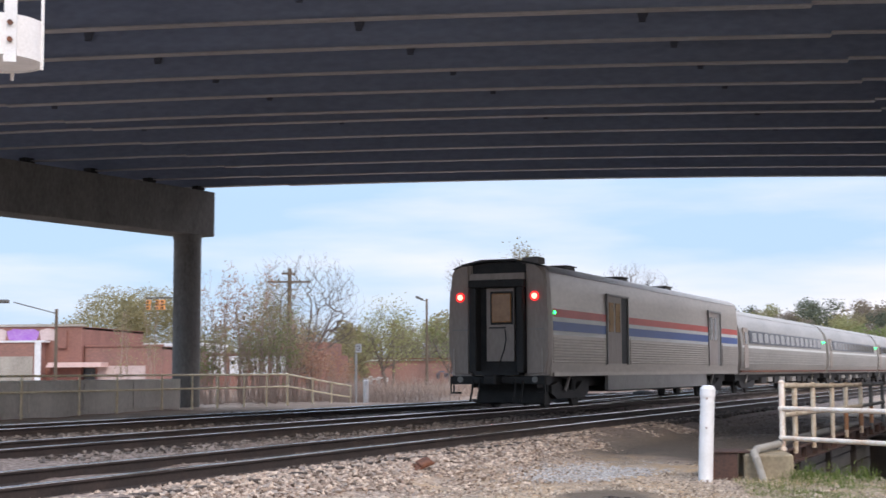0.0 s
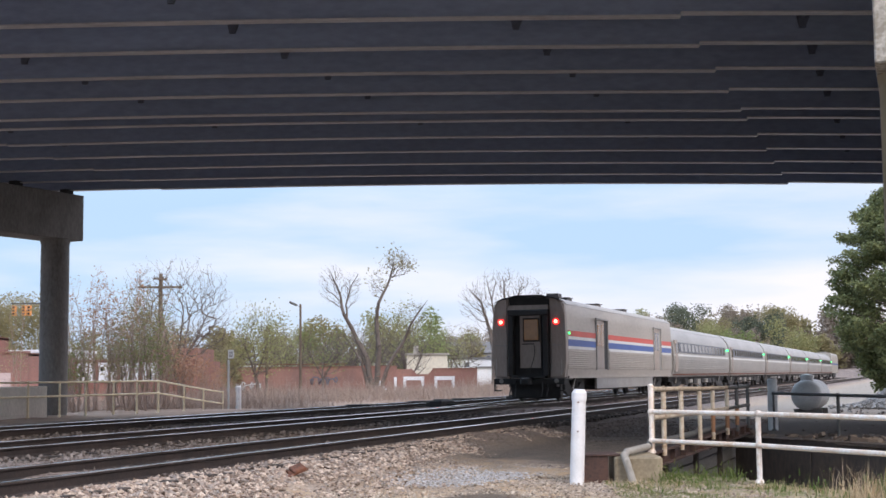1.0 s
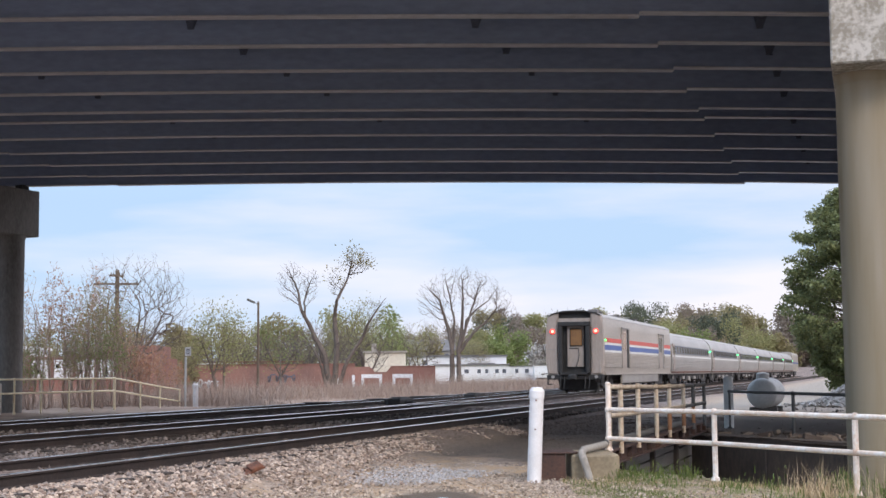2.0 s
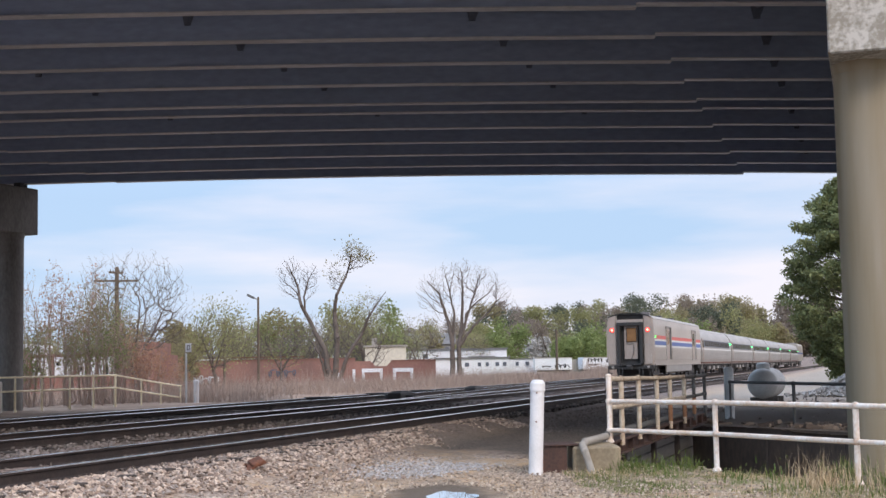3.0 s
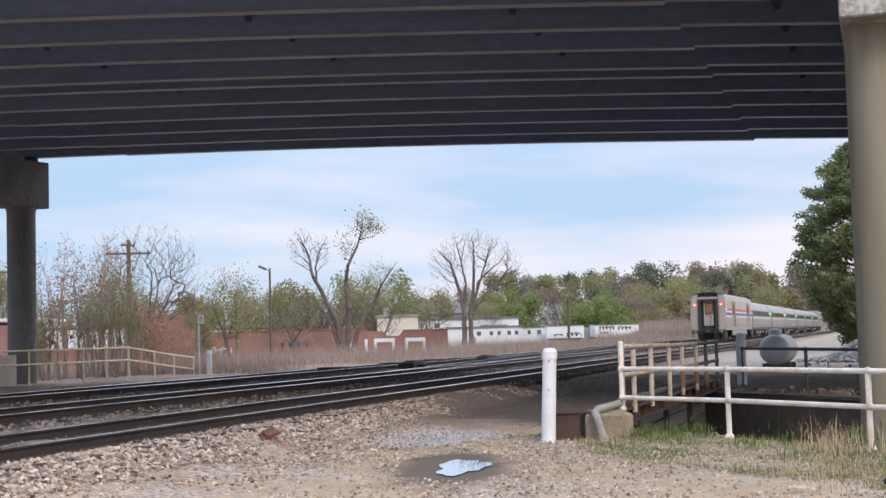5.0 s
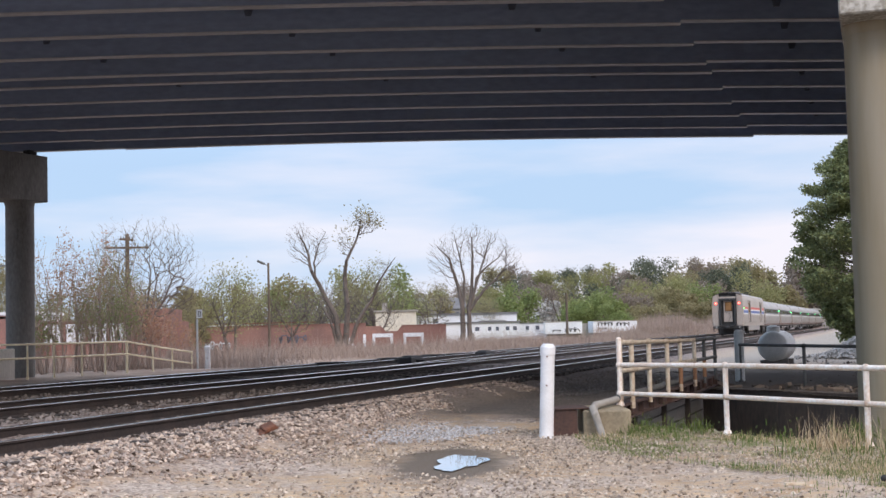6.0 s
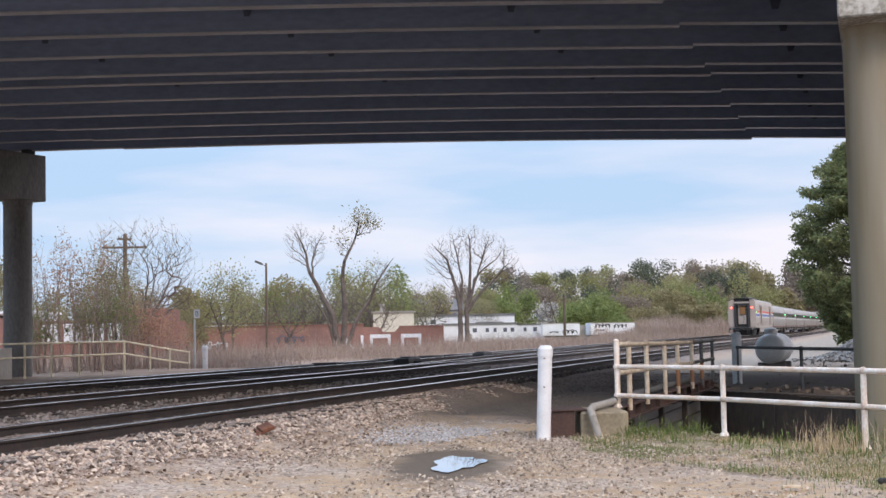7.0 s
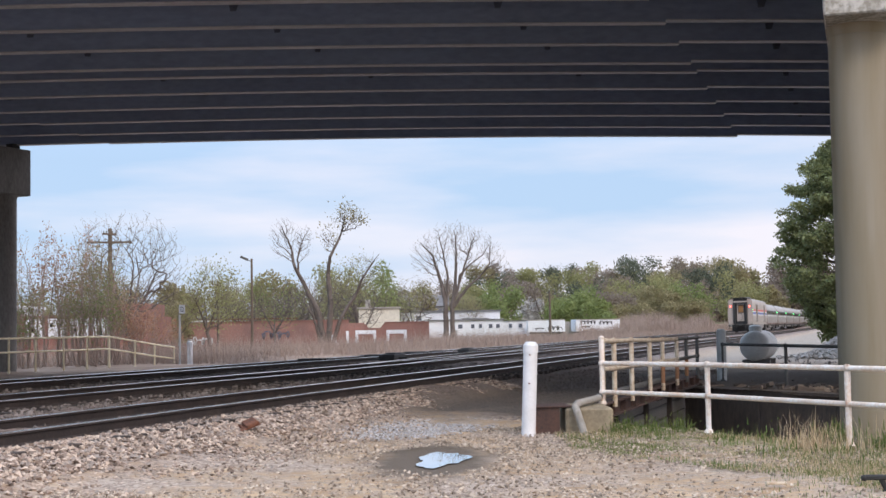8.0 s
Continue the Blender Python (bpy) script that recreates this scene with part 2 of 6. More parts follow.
def ball(bm, p, r, seg=10, sx=1, sy=1, sz=1):
    bmesh.ops.create_uvsphere(bm, u_segments=seg, v_segments=max(5, seg // 2 + 1), radius=r, matrix=Matrix.Translation(p) @ Matrix.Diagonal((sx, sy, sz, 1)))
    return bm


def prism(bm, outline, y0, y1, m=None):
    """An outline in x and z drawn out along y."""
    m = m or Matrix()
    a = [bm.verts.new(m @ Vector((x, y0, z))) for x, z in outline]
    b = [bm.verts.new(m @ Vector((x, y1, z))) for x, z in outline]
    k = len(outline)
    for i in range(k):
        bm.faces.new((a[i], b[i], b[(i + 1) % k], a[(i + 1) % k]))
    bm.faces.new(list(reversed(b)))
    bm.faces.new(a)
    return bm


def mesh(bm, name, materials, smooth=False):
    bmesh.ops.recalc_face_normals(bm, faces=bm.faces)
    me = bpy.data.meshes.new(name)
    bm.to_mesh(me)
    bm.free()
    for m in materials if isinstance(materials, (list, tuple)) else [materials]:
        me.materials.append(m)
    if smooth:
        me.shade_smooth()
        me.set_sharp_from_angle(angle=radians(40))
    return me


def part(name, bm, material, parent=None, label="", at=None, smooth=False):
    ob = new(name, mesh(bm, name, material, smooth))
    if parent:
        ob.parent = parent
    if at is not None:
        ob.matrix_basis = at
    return tagged(ob, label)


def thing(name, label, category, at=None, group="", kind=""):
    ob = new(name)
    ob.empty_display_size = 0.3
    if at is not None:
        ob.matrix_basis = at
    return tagged(ob, label, category, group, kind)


def whole(name, bm, material, label, category, at=None, group="", kind="", smooth=False):
    return tagged(part(name, bm, material, None, "", at, smooth), label, category, group, kind)


def structure(name, bm, material, at=None, smooth=False):
    return tagged(part(name, bm, material, None, "", at, smooth), kind="structure")


def B():
    return bmesh.new()


def raw(name, verts, faces, material):
    me = bpy.data.meshes.new(name)
    me.from_pydata(verts, [], faces)
    for m in material if isinstance(material, (list, tuple)) else [material]:
        me.materials.append(m)
    me.update()
    return new(name, me)

# ---------------------------------------------------------------- ground
PIT_U = Vector((0.436, -0.9, 0))          # way along the edge of the sunken road
PIT_NEAR, PIT_FAR, PIT_SIDE, PIT_FLOOR = 12.95, 21.5, -4.25, -5.0


def pit_p(x, y):
    return 0.9 * x + 0.436 * y


def pit_point(p, k, z):
    """A place p metres out across the sunken road and k metres along it."""
    return Vector((0.9 * p, 0.436 * p, 0)) + PIT_U * k + Vector((0, 0, z))


def smooth_step(a, b, x):
    t = np.clip((x - a) / (b - a), 0, 1)
    return t * t * (3 - 2 * t)


def land(x, y):
    """Height of the ground, without its small unevenness."""
    n, s = across(x, y)
    bed = 0.30 * smooth_step(-7.5, -9.2, n) * (1 - 0.25 * smooth_step(-23.0, -26.0, n))
    bed = bed - 0.5 * smooth_step(-31, -50, n) * smooth_step(20, 60, s)
    far = np.hypot(x, y)
    return bed + 6.0 * smooth_step(260, 700, far) + 0.15 * smooth_step(40, 120, s) * smooth_step(-8, 0, n)


def ground_z(x, y):
    return float(land(np.float64(x), np.float64(y)))


def build_ground():
    xs = np.concatenate([np.linspace(-3000, -320, 14), np.linspace(-300, -52, 24), np.linspace(-50, -12.5, 60), np.arange(-12, 16, 0.14), np.linspace(16.5, 60, 50), np.linspace(70, 300, 20), np.linspace(350, 3000, 12)])
    ys = np.concatenate([np.linspace(-800, -40, 10), np.linspace(-30, 9, 20), np.arange(9.5, 36, 0.14), np.linspace(36.5, 80, 90), np.linspace(82, 300, 50), np.linspace(320, 4000, 24)])
    X, Y = np.meshgrid(xs, ys)
    Z = land(X, Y)
    rng = np.random.default_rng(3)
    near = (np.hypot(X, Y) < 60)
    waves = 0.018 * np.sin(X * 1.9 + np.sin(Y * 1.3)) + 0.014 * np.sin(Y * 2.7 + 1.4 * np.sin(X * 0.8)) + 0.05 * np.sin(X * 0.31 + 1) * np.sin(Y * 0.27)
    pud = np.exp(-(((X - 0.12) / 1.4) ** 2 + ((Y - 17.5) / 2.4) ** 2))
    Z = Z + (waves + rng.normal(0, 0.006, X.shape)) * near * (1 - pud) - 0.03 * pud
    n, s = across(X, Y)
    p = pit_p(X, Y)
    hole = (p > PIT_NEAR) & (p < PIT_FAR) & (n > PIT_SIDE - 0.05) & (Y > -6)
    h, w = X.shape
    idx = np.arange(h * w).reshape(h, w)
    keep = ~(hole[:-1, :-1] & hole[1:, :-1] & hole[:-1, 1:] & hole[1:, 1:])
    f = np.stack([idx[:-1, :-1], idx[:-1, 1:], idx[1:, 1:], idx[1:, :-1]], -1)[keep]
    ob = raw("ground", np.stack([X, Y, Z], -1).reshape(-1, 3).tolist(), f.tolist(), ground_material())
    ob.data.shade_smooth()
    return tagged(ob, kind="structure")


def ground_material():
    m = bpy.data.materials.new("gravel_and_dirt")
    m.use_nodes = True
    nt, ln = m.node_tree.nodes, m.node_tree.links
    bs = nt["Principled BSDF"]

    def math_node(op, a, b=None, c=None):
        k = nt.new("ShaderNodeMath")
        k.operation = op
        for i, v in enumerate((a, b, c)):
            if v is None:
                continue
            if isinstance(v, (int, float)):
                k.inputs[i].default_value = v
            else:
                ln.new(v, k.inputs[i])
        return k.outputs[0]

    def noise_node(scale, detail=5, dist=0.0):
        k = nt.new("ShaderNodeTexNoise")
        k.inputs["Scale"].default_value, k.inputs["Detail"].default_value, k.inputs["Distortion"].default_value = scale, detail, dist
        ln.new(co.outputs["Object"], k.inputs["Vector"])
        return k.outputs["Fac"]

    def span(v, a, b):
        k = nt.new("ShaderNodeMapRange")
        k.inputs["From Min"].default_value, k.inputs["From Max"].default_value = a, b
        ln.new(v, k.inputs["Value"])
        return k.outputs["Result"]

    def mix(f, a, b):
        k = nt.new("ShaderNodeMix")
        k.data_type = "RGBA"
        for key, v in (("Factor", f), ("A", a), ("B", b)):
            if isinstance(v, tuple):
                k.inputs[key].default_value = (*v, 1)
            else:
                ln.new(v, k.inputs[key])
        return k.outputs["Result"]

    co = nt.new("ShaderNodeTexCoord")
    sp = nt.new("ShaderNodeSeparateXYZ")
    ln.new(co.outputs["Object"], sp.inputs[0])
    X, Y = sp.outputs["X"], sp.outputs["Y"]
    c, k = math.cos(radians(HEAD)), math.sin(radians(HEAD))
    n = math_node("SUBTRACT", math_node("MULTIPLY", X, c), math_node("MULTIPLY", Y, k))
    s = math_node("ADD", math_node("MULTIPLY", X, k), math_node("MULTIPLY", Y, c))
    cells = nt.new("ShaderNodeTexVoronoi")
    cells.inputs["Scale"].default_value = 22
    ln.new(co.outputs["Object"], cells.inputs["Vector"])
    cells2 = nt.new("ShaderNodeTexVoronoi")
    cells2.inputs["Scale"].default_value = 55
    ln.new(co.outputs["Object"], cells2.inputs["Vector"])
    shade = nt.new("ShaderNodeSeparateColor")
    ln.new(cells.outputs["Color"], shade.inputs[0])
    shade2 = nt.new("ShaderNodeSeparateColor")
    ln.new(cells2.outputs["Color"], shade2.inputs[0])
    stones = mix(shade.outputs[0], (0.23, 0.175, 0.14), (0.55, 0.45, 0.365))
    small = mix(shade2.outputs[0], (0.22, 0.17, 0.13), (0.50, 0.41, 0.325))
    dirt = mix(span(noise_node(1.1, 6), 0.35, 0.65), (0.37, 0.245, 0.145), (0.56, 0.405, 0.26))
    dirt = mix(span(noise_node(6.0, 6), 0.4, 0.62), dirt, small)
    loose = span(noise_node(0.55, 6, 0.6), 0.44, 0.62)
    base = mix(loose, dirt, stones)
    bedmask = span(math_node("ADD", n, math_node("MULTIPLY", noise_node(0.9), 1.6)), -6.9, -7.9)
    bed = mix(shade.outputs[0], (0.11, 0.085, 0.072), (0.34, 0.27, 0.235))
    base = mix(bedmask, base, bed)
    lot = math_node("MULTIPLY", span(s, 48, 66), span(math_node("ADD", n, math_node("MULTIPLY", noise_node(0.3), 3.0)), -7.5, -5.5))
    base = mix(lot, base, mix(shade2.outputs[0], (0.25, 0.215, 0.18), (0.37, 0.325, 0.275)))
    # cinders under the overpass, with part of its shade painted into their colour
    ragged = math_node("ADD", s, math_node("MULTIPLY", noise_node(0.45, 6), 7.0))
    cinder_shade = math_node("MULTIPLY", span(ragged, 26.5, 29.0), math_node("MULTIPLY", span(s, 60, 46), span(n, -9.2, -7.8)))
    base = mix(cinder_shade, base, mix(shade2.outputs[0], (0.09, 0.076, 0.067), (0.19, 0.16, 0.138)))
    left = span(n, -25.5, -27.5)
    scrub = mix(span(noise_node(0.5, 7), 0.38, 0.62), (0.28, 0.20, 0.15), (0.38, 0.285, 0.22))
    base = mix(left, base, scrub)
    green = math_node("MULTIPLY", span(noise_node(0.12, 6), 0.42, 0.55), math_node("MULTIPLY", span(s, 90, 140), span(n, -24, -30)))
    base = mix(green, base, (0.10, 0.12, 0.04))
    pv = math_node("ADD", math_node("MULTIPLY", X, 0.9), math_node("MULTIPLY", Y, 0.436))
    verge = math_node("MULTIPLY", math_node("MULTIPLY", span(pv, 10.6, 12.2), span(X, 1.7, 2.6)), math_node("MULTIPLY", span(Y, 26, 23), span(noise_node(2.4, 6), 0.36, 0.56)))
    base = mix(verge, base, mix(span(noise_node(5.0, 6), 0.4, 0.62), (0.15, 0.165, 0.065), (0.32, 0.26, 0.16)))
    dx, dy = math_node("DIVIDE", math_node("SUBTRACT", X, 0.05), 1.0), math_node("DIVIDE", math_node("SUBTRACT", Y, 17.6), 3.0)
    rad = math_node("ADD", math_node("SQRT", math_node("ADD", math_node("MULTIPLY", dx, dx), math_node("MULTIPLY", dy, dy))), math_node("MULTIPLY", noise_node(1.6), 0.9))
    wet = span(rad, 1.38, 1.0)
    base = mix(wet, base, (0.12, 0.088, 0.06))
    ln.new(base, bs.inputs["Base Color"])
    ln.new(span(wet, -0.2, 1.5), bs.inputs["Specular IOR Level"])
    bs.inputs["Roughness"].default_value = 0.9
    bp = nt.new("ShaderNodeBump")
    bp.inputs["Strength"].default_value, bp.inputs["Distance"].default_value = 0.6, 0.03
    ln.new(math_node("ADD", math_node("MULTIPLY", cells.outputs["Distance"], -0.8), noise_node(30)), bp.inputs["Height"])
    ln.new(bp.outputs["Normal"], bs.inputs["Normal"])
    return m


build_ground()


M_PLANK = mat("grey_soaked_plank", (0.24, 0.22, 0.20), (0.13, 0.12, 0.11), 0.9, scale=3, fine=30, stretch=(3, 0.4, 3), bump=0.4, rand=0.3)
# rusty brown wall, its colour darkened to carry the shade below the overpass
M_PIT = mat("shaded_brown_retaining_wall", (0.19, 0.14, 0.112), (0.09, 0.078, 0.072), 0.95, scale=0.45, fine=12, stretch=(1, 1, 0.4), bump=0.2)


def build_pit():
    """The sunken road: walls, floor, planked side and coping."""
    end = 26.0
    d, x = PIT_U, Vector((0.9, 0.436, 0))
    turn = Matrix(((d.x, x.x, 0, 0), (d.y, x.y, 0, 0), (0, 0, 1, 0), (0, 0, 0, 1)))   # local x along the road, y across it
    # where the two walls meet the railway's side wall
    k0 = -(0.954 * 0.9 * PIT_NEAR - 0.2992 * 0.436 * PIT_NEAR - PIT_SIDE) / (0.954 * 0.436 + 0.2992 * 0.9)
    k1 = -(0.954 * 0.9 * PIT_FAR - 0.2992 * 0.436 * PIT_FAR - PIT_SIDE) / (0.954 * 0.436 + 0.2992 * 0.9)
    structure("wall_near", box(B(), k0 - 0.3, PIT_NEAR - 0.45, PIT_FLOOR, end, PIT_NEAR, -0.06), M_CONC_DARK, turn)
    far = structure("wall_far", box(B(), k1 - 0.3, PIT_FAR, PIT_FLOOR, end, PIT_FAR + 0.5, 0.02), M_PIT, turn)
    for i in range(6):
        part("panel", box(B(), k1 + 0.1 + i * 2.6, PIT_FAR - 0.03, PIT_FLOOR + 0.1, k1 + 2.62 + i * 2.6, PIT_FAR, -0.25), M_PIT, far)
    structure("road", box(B(), k1 - 1, PIT_NEAR - 0.2, PIT_FLOOR - 0.3, end, PIT_FAR + 0.2, PIT_FLOOR), M_ASPHALT, turn)
    # planked wall beneath the side of the railway
    s0, s1 = 22.2, 37.0
    side = structure("wall_side", box(B(), PIT_SIDE - 0.9, s0 - 0.6, PIT_FLOOR, PIT_SIDE - 0.35, s1 + 1, -0.05), M_CONC_DARK, ALONG)
    rng = random.Random(5)
    for row in range(14):
        for col in range(4):
            a = s0 + col * 3.7
            part("plank", box(B(), PIT_SIDE - 0.35, a + 0.02, -0.22 - row * 0.3, PIT_SIDE - 0.28 + rng.uniform(-0.015, 0.03), a + 3.66, 0.05 - row * 0.3 + rng.uniform(-0.01, 0.01)), M_PLANK, side)
    for i in range(4):
        part("plank_post", box(B(), PIT_SIDE - 0.28, s0 + 3.6 + i * 3.7, PIT_FLOOR, PIT_SIDE - 0.16, s0 + 3.76 + i * 3.7, 0.06), M_TIE, side)
    # edge beam with its bent flange
    beam = thing("edge_girder", "rusty brown steel edge girder along the sunken road", "girder", ALONG)
    part("web", box(B(), PIT_SIDE - 0.02, s0, 0.10, PIT_SIDE + 0.03, s1, 0.30), M_RUST_DARK, beam)
    part("flange", box(B(), PIT_SIDE - 0.3, s0, 0.30, PIT_SIDE + 0.16, s1, 0.335), M_RUST_DARK, beam)
    part("flange", box(B(), PIT_SIDE - 0.02, s0, 0.07, PIT_SIDE + 0.14, s1, 0.10), M_RUST_DARK, beam)
    for i in range(13):
        part("stiffener", box(B(), PIT_SIDE + 0.03, s0 + 0.5 + i * 1.15, 0.10, PIT_SIDE + 0.12, s0 + 0.53 + i * 1.15, 0.30), M_RUST_DARK, beam)


build_pit()


# ---------------------------------------------------------------- overpass
GIRDERS = (23.3, 25.9, 28.5, 31.1, 33.7, 36.2, 38.85, 40.25, 43.0, 45.75, 48.45, 51.2, 53.7)
SOFFIT = 8.9


def crest(x):
    """The road climbs and falls over the railway in a long vertical curve."""
    return 0.044 - 0.005 * x - x * x / 1500


def span_box(x0, y0, z0, x1, y1, z1, steps=24):
    """A long bar that follows the road's curve."""
    b, prev = B(), None
    for i in range(steps + 1):
        x = x0 + (x1 - x0) * i / steps
        c = crest(x)
        ring = [b.verts.new((x, y, z + c)) for y, z in ((y0, z0), (y1, z0), (y1, z1), (y0, z1))]
        if prev:
            for k in range(4):
                b.faces.new((prev[k], ring[k], ring[(k + 1) % 4], prev[(k + 1) % 4]))
        else:
            b.faces.new(ring)
        prev = ring
    b.faces.new(list(reversed(prev)))
    return b


def build_overpass():
    bridge = thing("overpass", "dark steel girder road overpass with a concrete deck", "bridge", pose(0, 0, 0, 0, 0, -0.35))
    x0, x1 = -26.0, 30.0
    tall = 1.25
    part("deck", span_box(x0, 22.2, SOFFIT + tall, x1, 39.45, SOFFIT + tall + 0.25), M_DECK, bridge)
    part("deck", span_box(x0, 39.52, SOFFIT + tall, x1, 54.8, SOFFIT + tall + 0.25), M_DECK, bridge)
    for y in (22.25, 54.45):
        part("parapet", span_box(x0, y, SOFFIT + tall + 0.25, x1, y + 0.3, SOFFIT + tall + 1.1), M_CONC, bridge)
    slope = math.tan(radians(HEAD))
    for y in GIRDERS:
        g = part("girder", span_box(x0, y - 0.012, SOFFIT + 0.06, x1, y + 0.012, SOFFIT + tall), M_GIRDER, bridge)
        part("top_flange", span_box(x0, y - 0.17, SOFFIT + tall - 0.03, x1, y + 0.17, SOFFIT + tall - 0.002), M_GIRDER, g)
        a, b = -13.6 + (y - 48.1) * slope * 0.7, 5.73 + (y - 33.7) * 0.302
        for u, v in ((x0, a), (b, x1)):
            part("bottom_flange", span_box(u, y - 0.14, SOFFIT + (0.06 if u > a else 0.022), v, y + 0.14, SOFFIT + (0.085 if u > a else 0.05), 10), M_FLANGE, g)
        part("cover_plate", span_box(a, y - 0.14, SOFFIT - 0.01, b, y + 0.14, SOFFIT + 0.018, 12), M_FLANGE, g)
        part("deep_web", span_box(a, y - 0.012, SOFFIT + 0.018, b, y + 0.012, SOFFIT + 0.058, 12), M_GIRDER, g)
    for a, b in zip(GIRDERS, GIRDERS[1:]):
        if b - a < 2:
            continue
        for x in (-14.0, -7.6, -1.2, 5.2, 11.6, 18.0):
            xx = x + (b - 45) * slope
            c = SOFFIT + crest(xx)
            br = part("cross_frame", box(B(), xx - 0.05, a + 0.02, c + 0.62, xx + 0.05, b - 0.02, c + 1.05), M_BRACE, bridge)
            # a connection plate, shade-dark in colour, stands on the web, with a gusset where the frame meets it
            part("connection_plate", box(B(), xx - 0.07, b - 0.11, c + 0.40, xx + 0.07, b - 0.013, c + 1.2), M_BRACE, br)
            part("gusset", prism(B(), [(xx - 0.07, c + 0.42), (xx + 0.07, c + 0.42), (xx + 0.30, c + 1.0), (xx - 0.20, c + 1.0)], b - 0.075, b - 0.03), M_BRACE, br)
    return bridge


build_overpass()


def build_pier(end, heading, far, columns, foot, column_mat, cap_mat, label, side=0.0):
    """A pier cap on round columns; end is the end of its underside, far its length."""
    p = thing("bridge_pier", label, "pier", pose(end[0], end[1], 0, 0, 0, -heading))
    sgn = 1 if far > 0 else -1
    lo, hi = sorted((0.0, far))
    cap = B()
    box(cap, -0.68, lo, 6.9, 0.68, hi, 8.66, bevel=0.03)
    cap = part("pier_cap", cap, cap_mat, p)
    for y in columns:
        c = part("column", rod(B(), (side, sgn * y, foot), (side, sgn * y, 6.72), 0.53, seg=32), column_mat, p, smooth=True)
        part("collar", rod(B(), (side, sgn * y, 6.72), (side, sgn * y, 6.9), 0.54, 0.57, seg=32), column_mat, c, smooth=True)
    for y in GIRDERS:
        d = (y - end[1]) / math.cos(radians(heading))
        if lo + 0.2 < d < hi - 0.2:
            part("bearing", box(B(), -0.16, d - 0.2, 8.66, 0.16, d + 0.2, SOFFIT + 0.02), M_BLACK, p)
    return p


build_pier((-15.6, 53.9), 25.0, -24.0, (0.95, 12.5, 22.5), -0.6, M_CONC_DARK, M_CONC_DARK, "dark mottled concrete bridge pier with a hammerhead cap", 0.12)
build_pier((7.62, 23.8), HEAD, 31.0, (1.25, 12.0, 22.0), -5.0, M_COLUMN, M_CAP, "weathered concrete bridge pier with yellow-brown stains", -0.11)


# ---------------------------------------------------------------- railway
# the crowned running surface, worn bright
HEAD_OUTLINE = [(-0.0365, -0.012), (0.0365, -0.012), (0.036, -0.006), (0.032, -0.0028), (0.024, -0.0011), (0.012, -0.0003), (0.0, 0.0), (-0.012, -0.0003), (-0.024, -0.0011), (-0.032, -0.0028), (-0.036, -0.006)]


def rail_outline():
    return [(-0.07, -0.18), (0.07, -0.18), (0.07, -0.165), (0.012, -0.14), (0.010, -0.05), (0.036, -0.035), (0.037, -0.011), (-0.037, -0.011), (-0.036, -0.035), (-0.010, -0.05), (-0.012, -0.14), (-0.07, -0.165)]


TIE = mesh(box(B(), -1.3, -0.11, -0.35, 1.3, 0.11, -0.17, bevel=0.012), "tie", M_TIE)
PLATE = mesh(box(B(), -0.17, -0.09, -0.172, 0.17, 0.09, -0.155), "tie_plate", M_RUST)


def build_track(n, label, ties):
    t = thing("railway_track", label, "track", ALONG @ pose(n, 0, RAIL), group="parallel railway tracks")
    for x in (-0.7525, 0.7525):
        r = part("rail", prism(B(), rail_outline(), -40, 900), M_RAIL, t, at=pose(x, 0, 0))
        part("rail_head", prism(B(), HEAD_OUTLINE, -40, 900), M_HEAD, r, "polished steel running surface", smooth=True)
    rng = random.Random(int(-n * 10))
    for i in range(ties):
        o = new("tie", TIE)
        o.parent, o.matrix_basis = t, pose(rng.uniform(-0.04, 0.04), 3 + i * 0.53 + rng.uniform(-0.03, 0.03), rng.uniform(-0.012, 0.006), 0, 0, rng.uniform(-1.5, 1.5))
    return t


LABELS = ("rusty railway track with polished heads on stone ballast", "railway track on dark ballast that carries the train", "rusty railway track beside the concrete parapet")
for n, label in zip(TRACKS, LABELS):
    build_track(n, label, 200)


def build_turnout():
    """Closure rails and the dark switch gear between the first two tracks."""
    t = thing("turnout", "dark greasy railway turnout with crossing rails", "turnout", ALONG @ pose(0, 0, RAIL))
    a, b = TRACKS[1], TRACKS[2]
    for dx in (-0.75, 0.75):
        for (n0, s0, n1, s1) in ((a + dx, 42, b + dx, 100),):
            ang = math.degrees(math.atan2(n1 - n0, s1 - s0))
            length = math.hypot(n1 - n0, s1 - s0)
            r = part("rail", prism(B(), rail_outline(), 0, length), M_RAIL, t, at=pose(n0, s0, -0.004, 0, 0, -ang))
            part("rail_head", prism(B(), HEAD_OUTLINE, 0, length), M_HEAD, r, smooth=True)
    rng = random.Random(8)
    for i in range(16):
        n0 = b + rng.uniform(-1.0, 1.9)
        s0 = 50 + i * 1.2
        part("switch_plate", box(B(), n0 - 0.5, s0, -0.17, n0 + 0.5, s0 + 0.25, -0.02 + rng.uniform(0, 0.06)), M_BLACK, t)
    for s0 in (53, 64):
        m = part("switch_machine", box(B(), b + 1.5, s0, -0.2, b + 2.05, s0 + 1.5, 0.12, bevel=0.03), M_BLACK, t)
        part("machine_lid", box(B(), b + 1.55, s0 + 0.3, 0.12, b + 2.0, s0 + 1.1, 0.17, bevel=0.02), M_BLACK, m)
        part("throw_rod", rod(B(), (b - 0.8, s0 + 0.7, -0.1), (b + 1.5, s0 + 0.7, -0.1), 0.025), M_BLACK, t)
    return t


build_turnout()


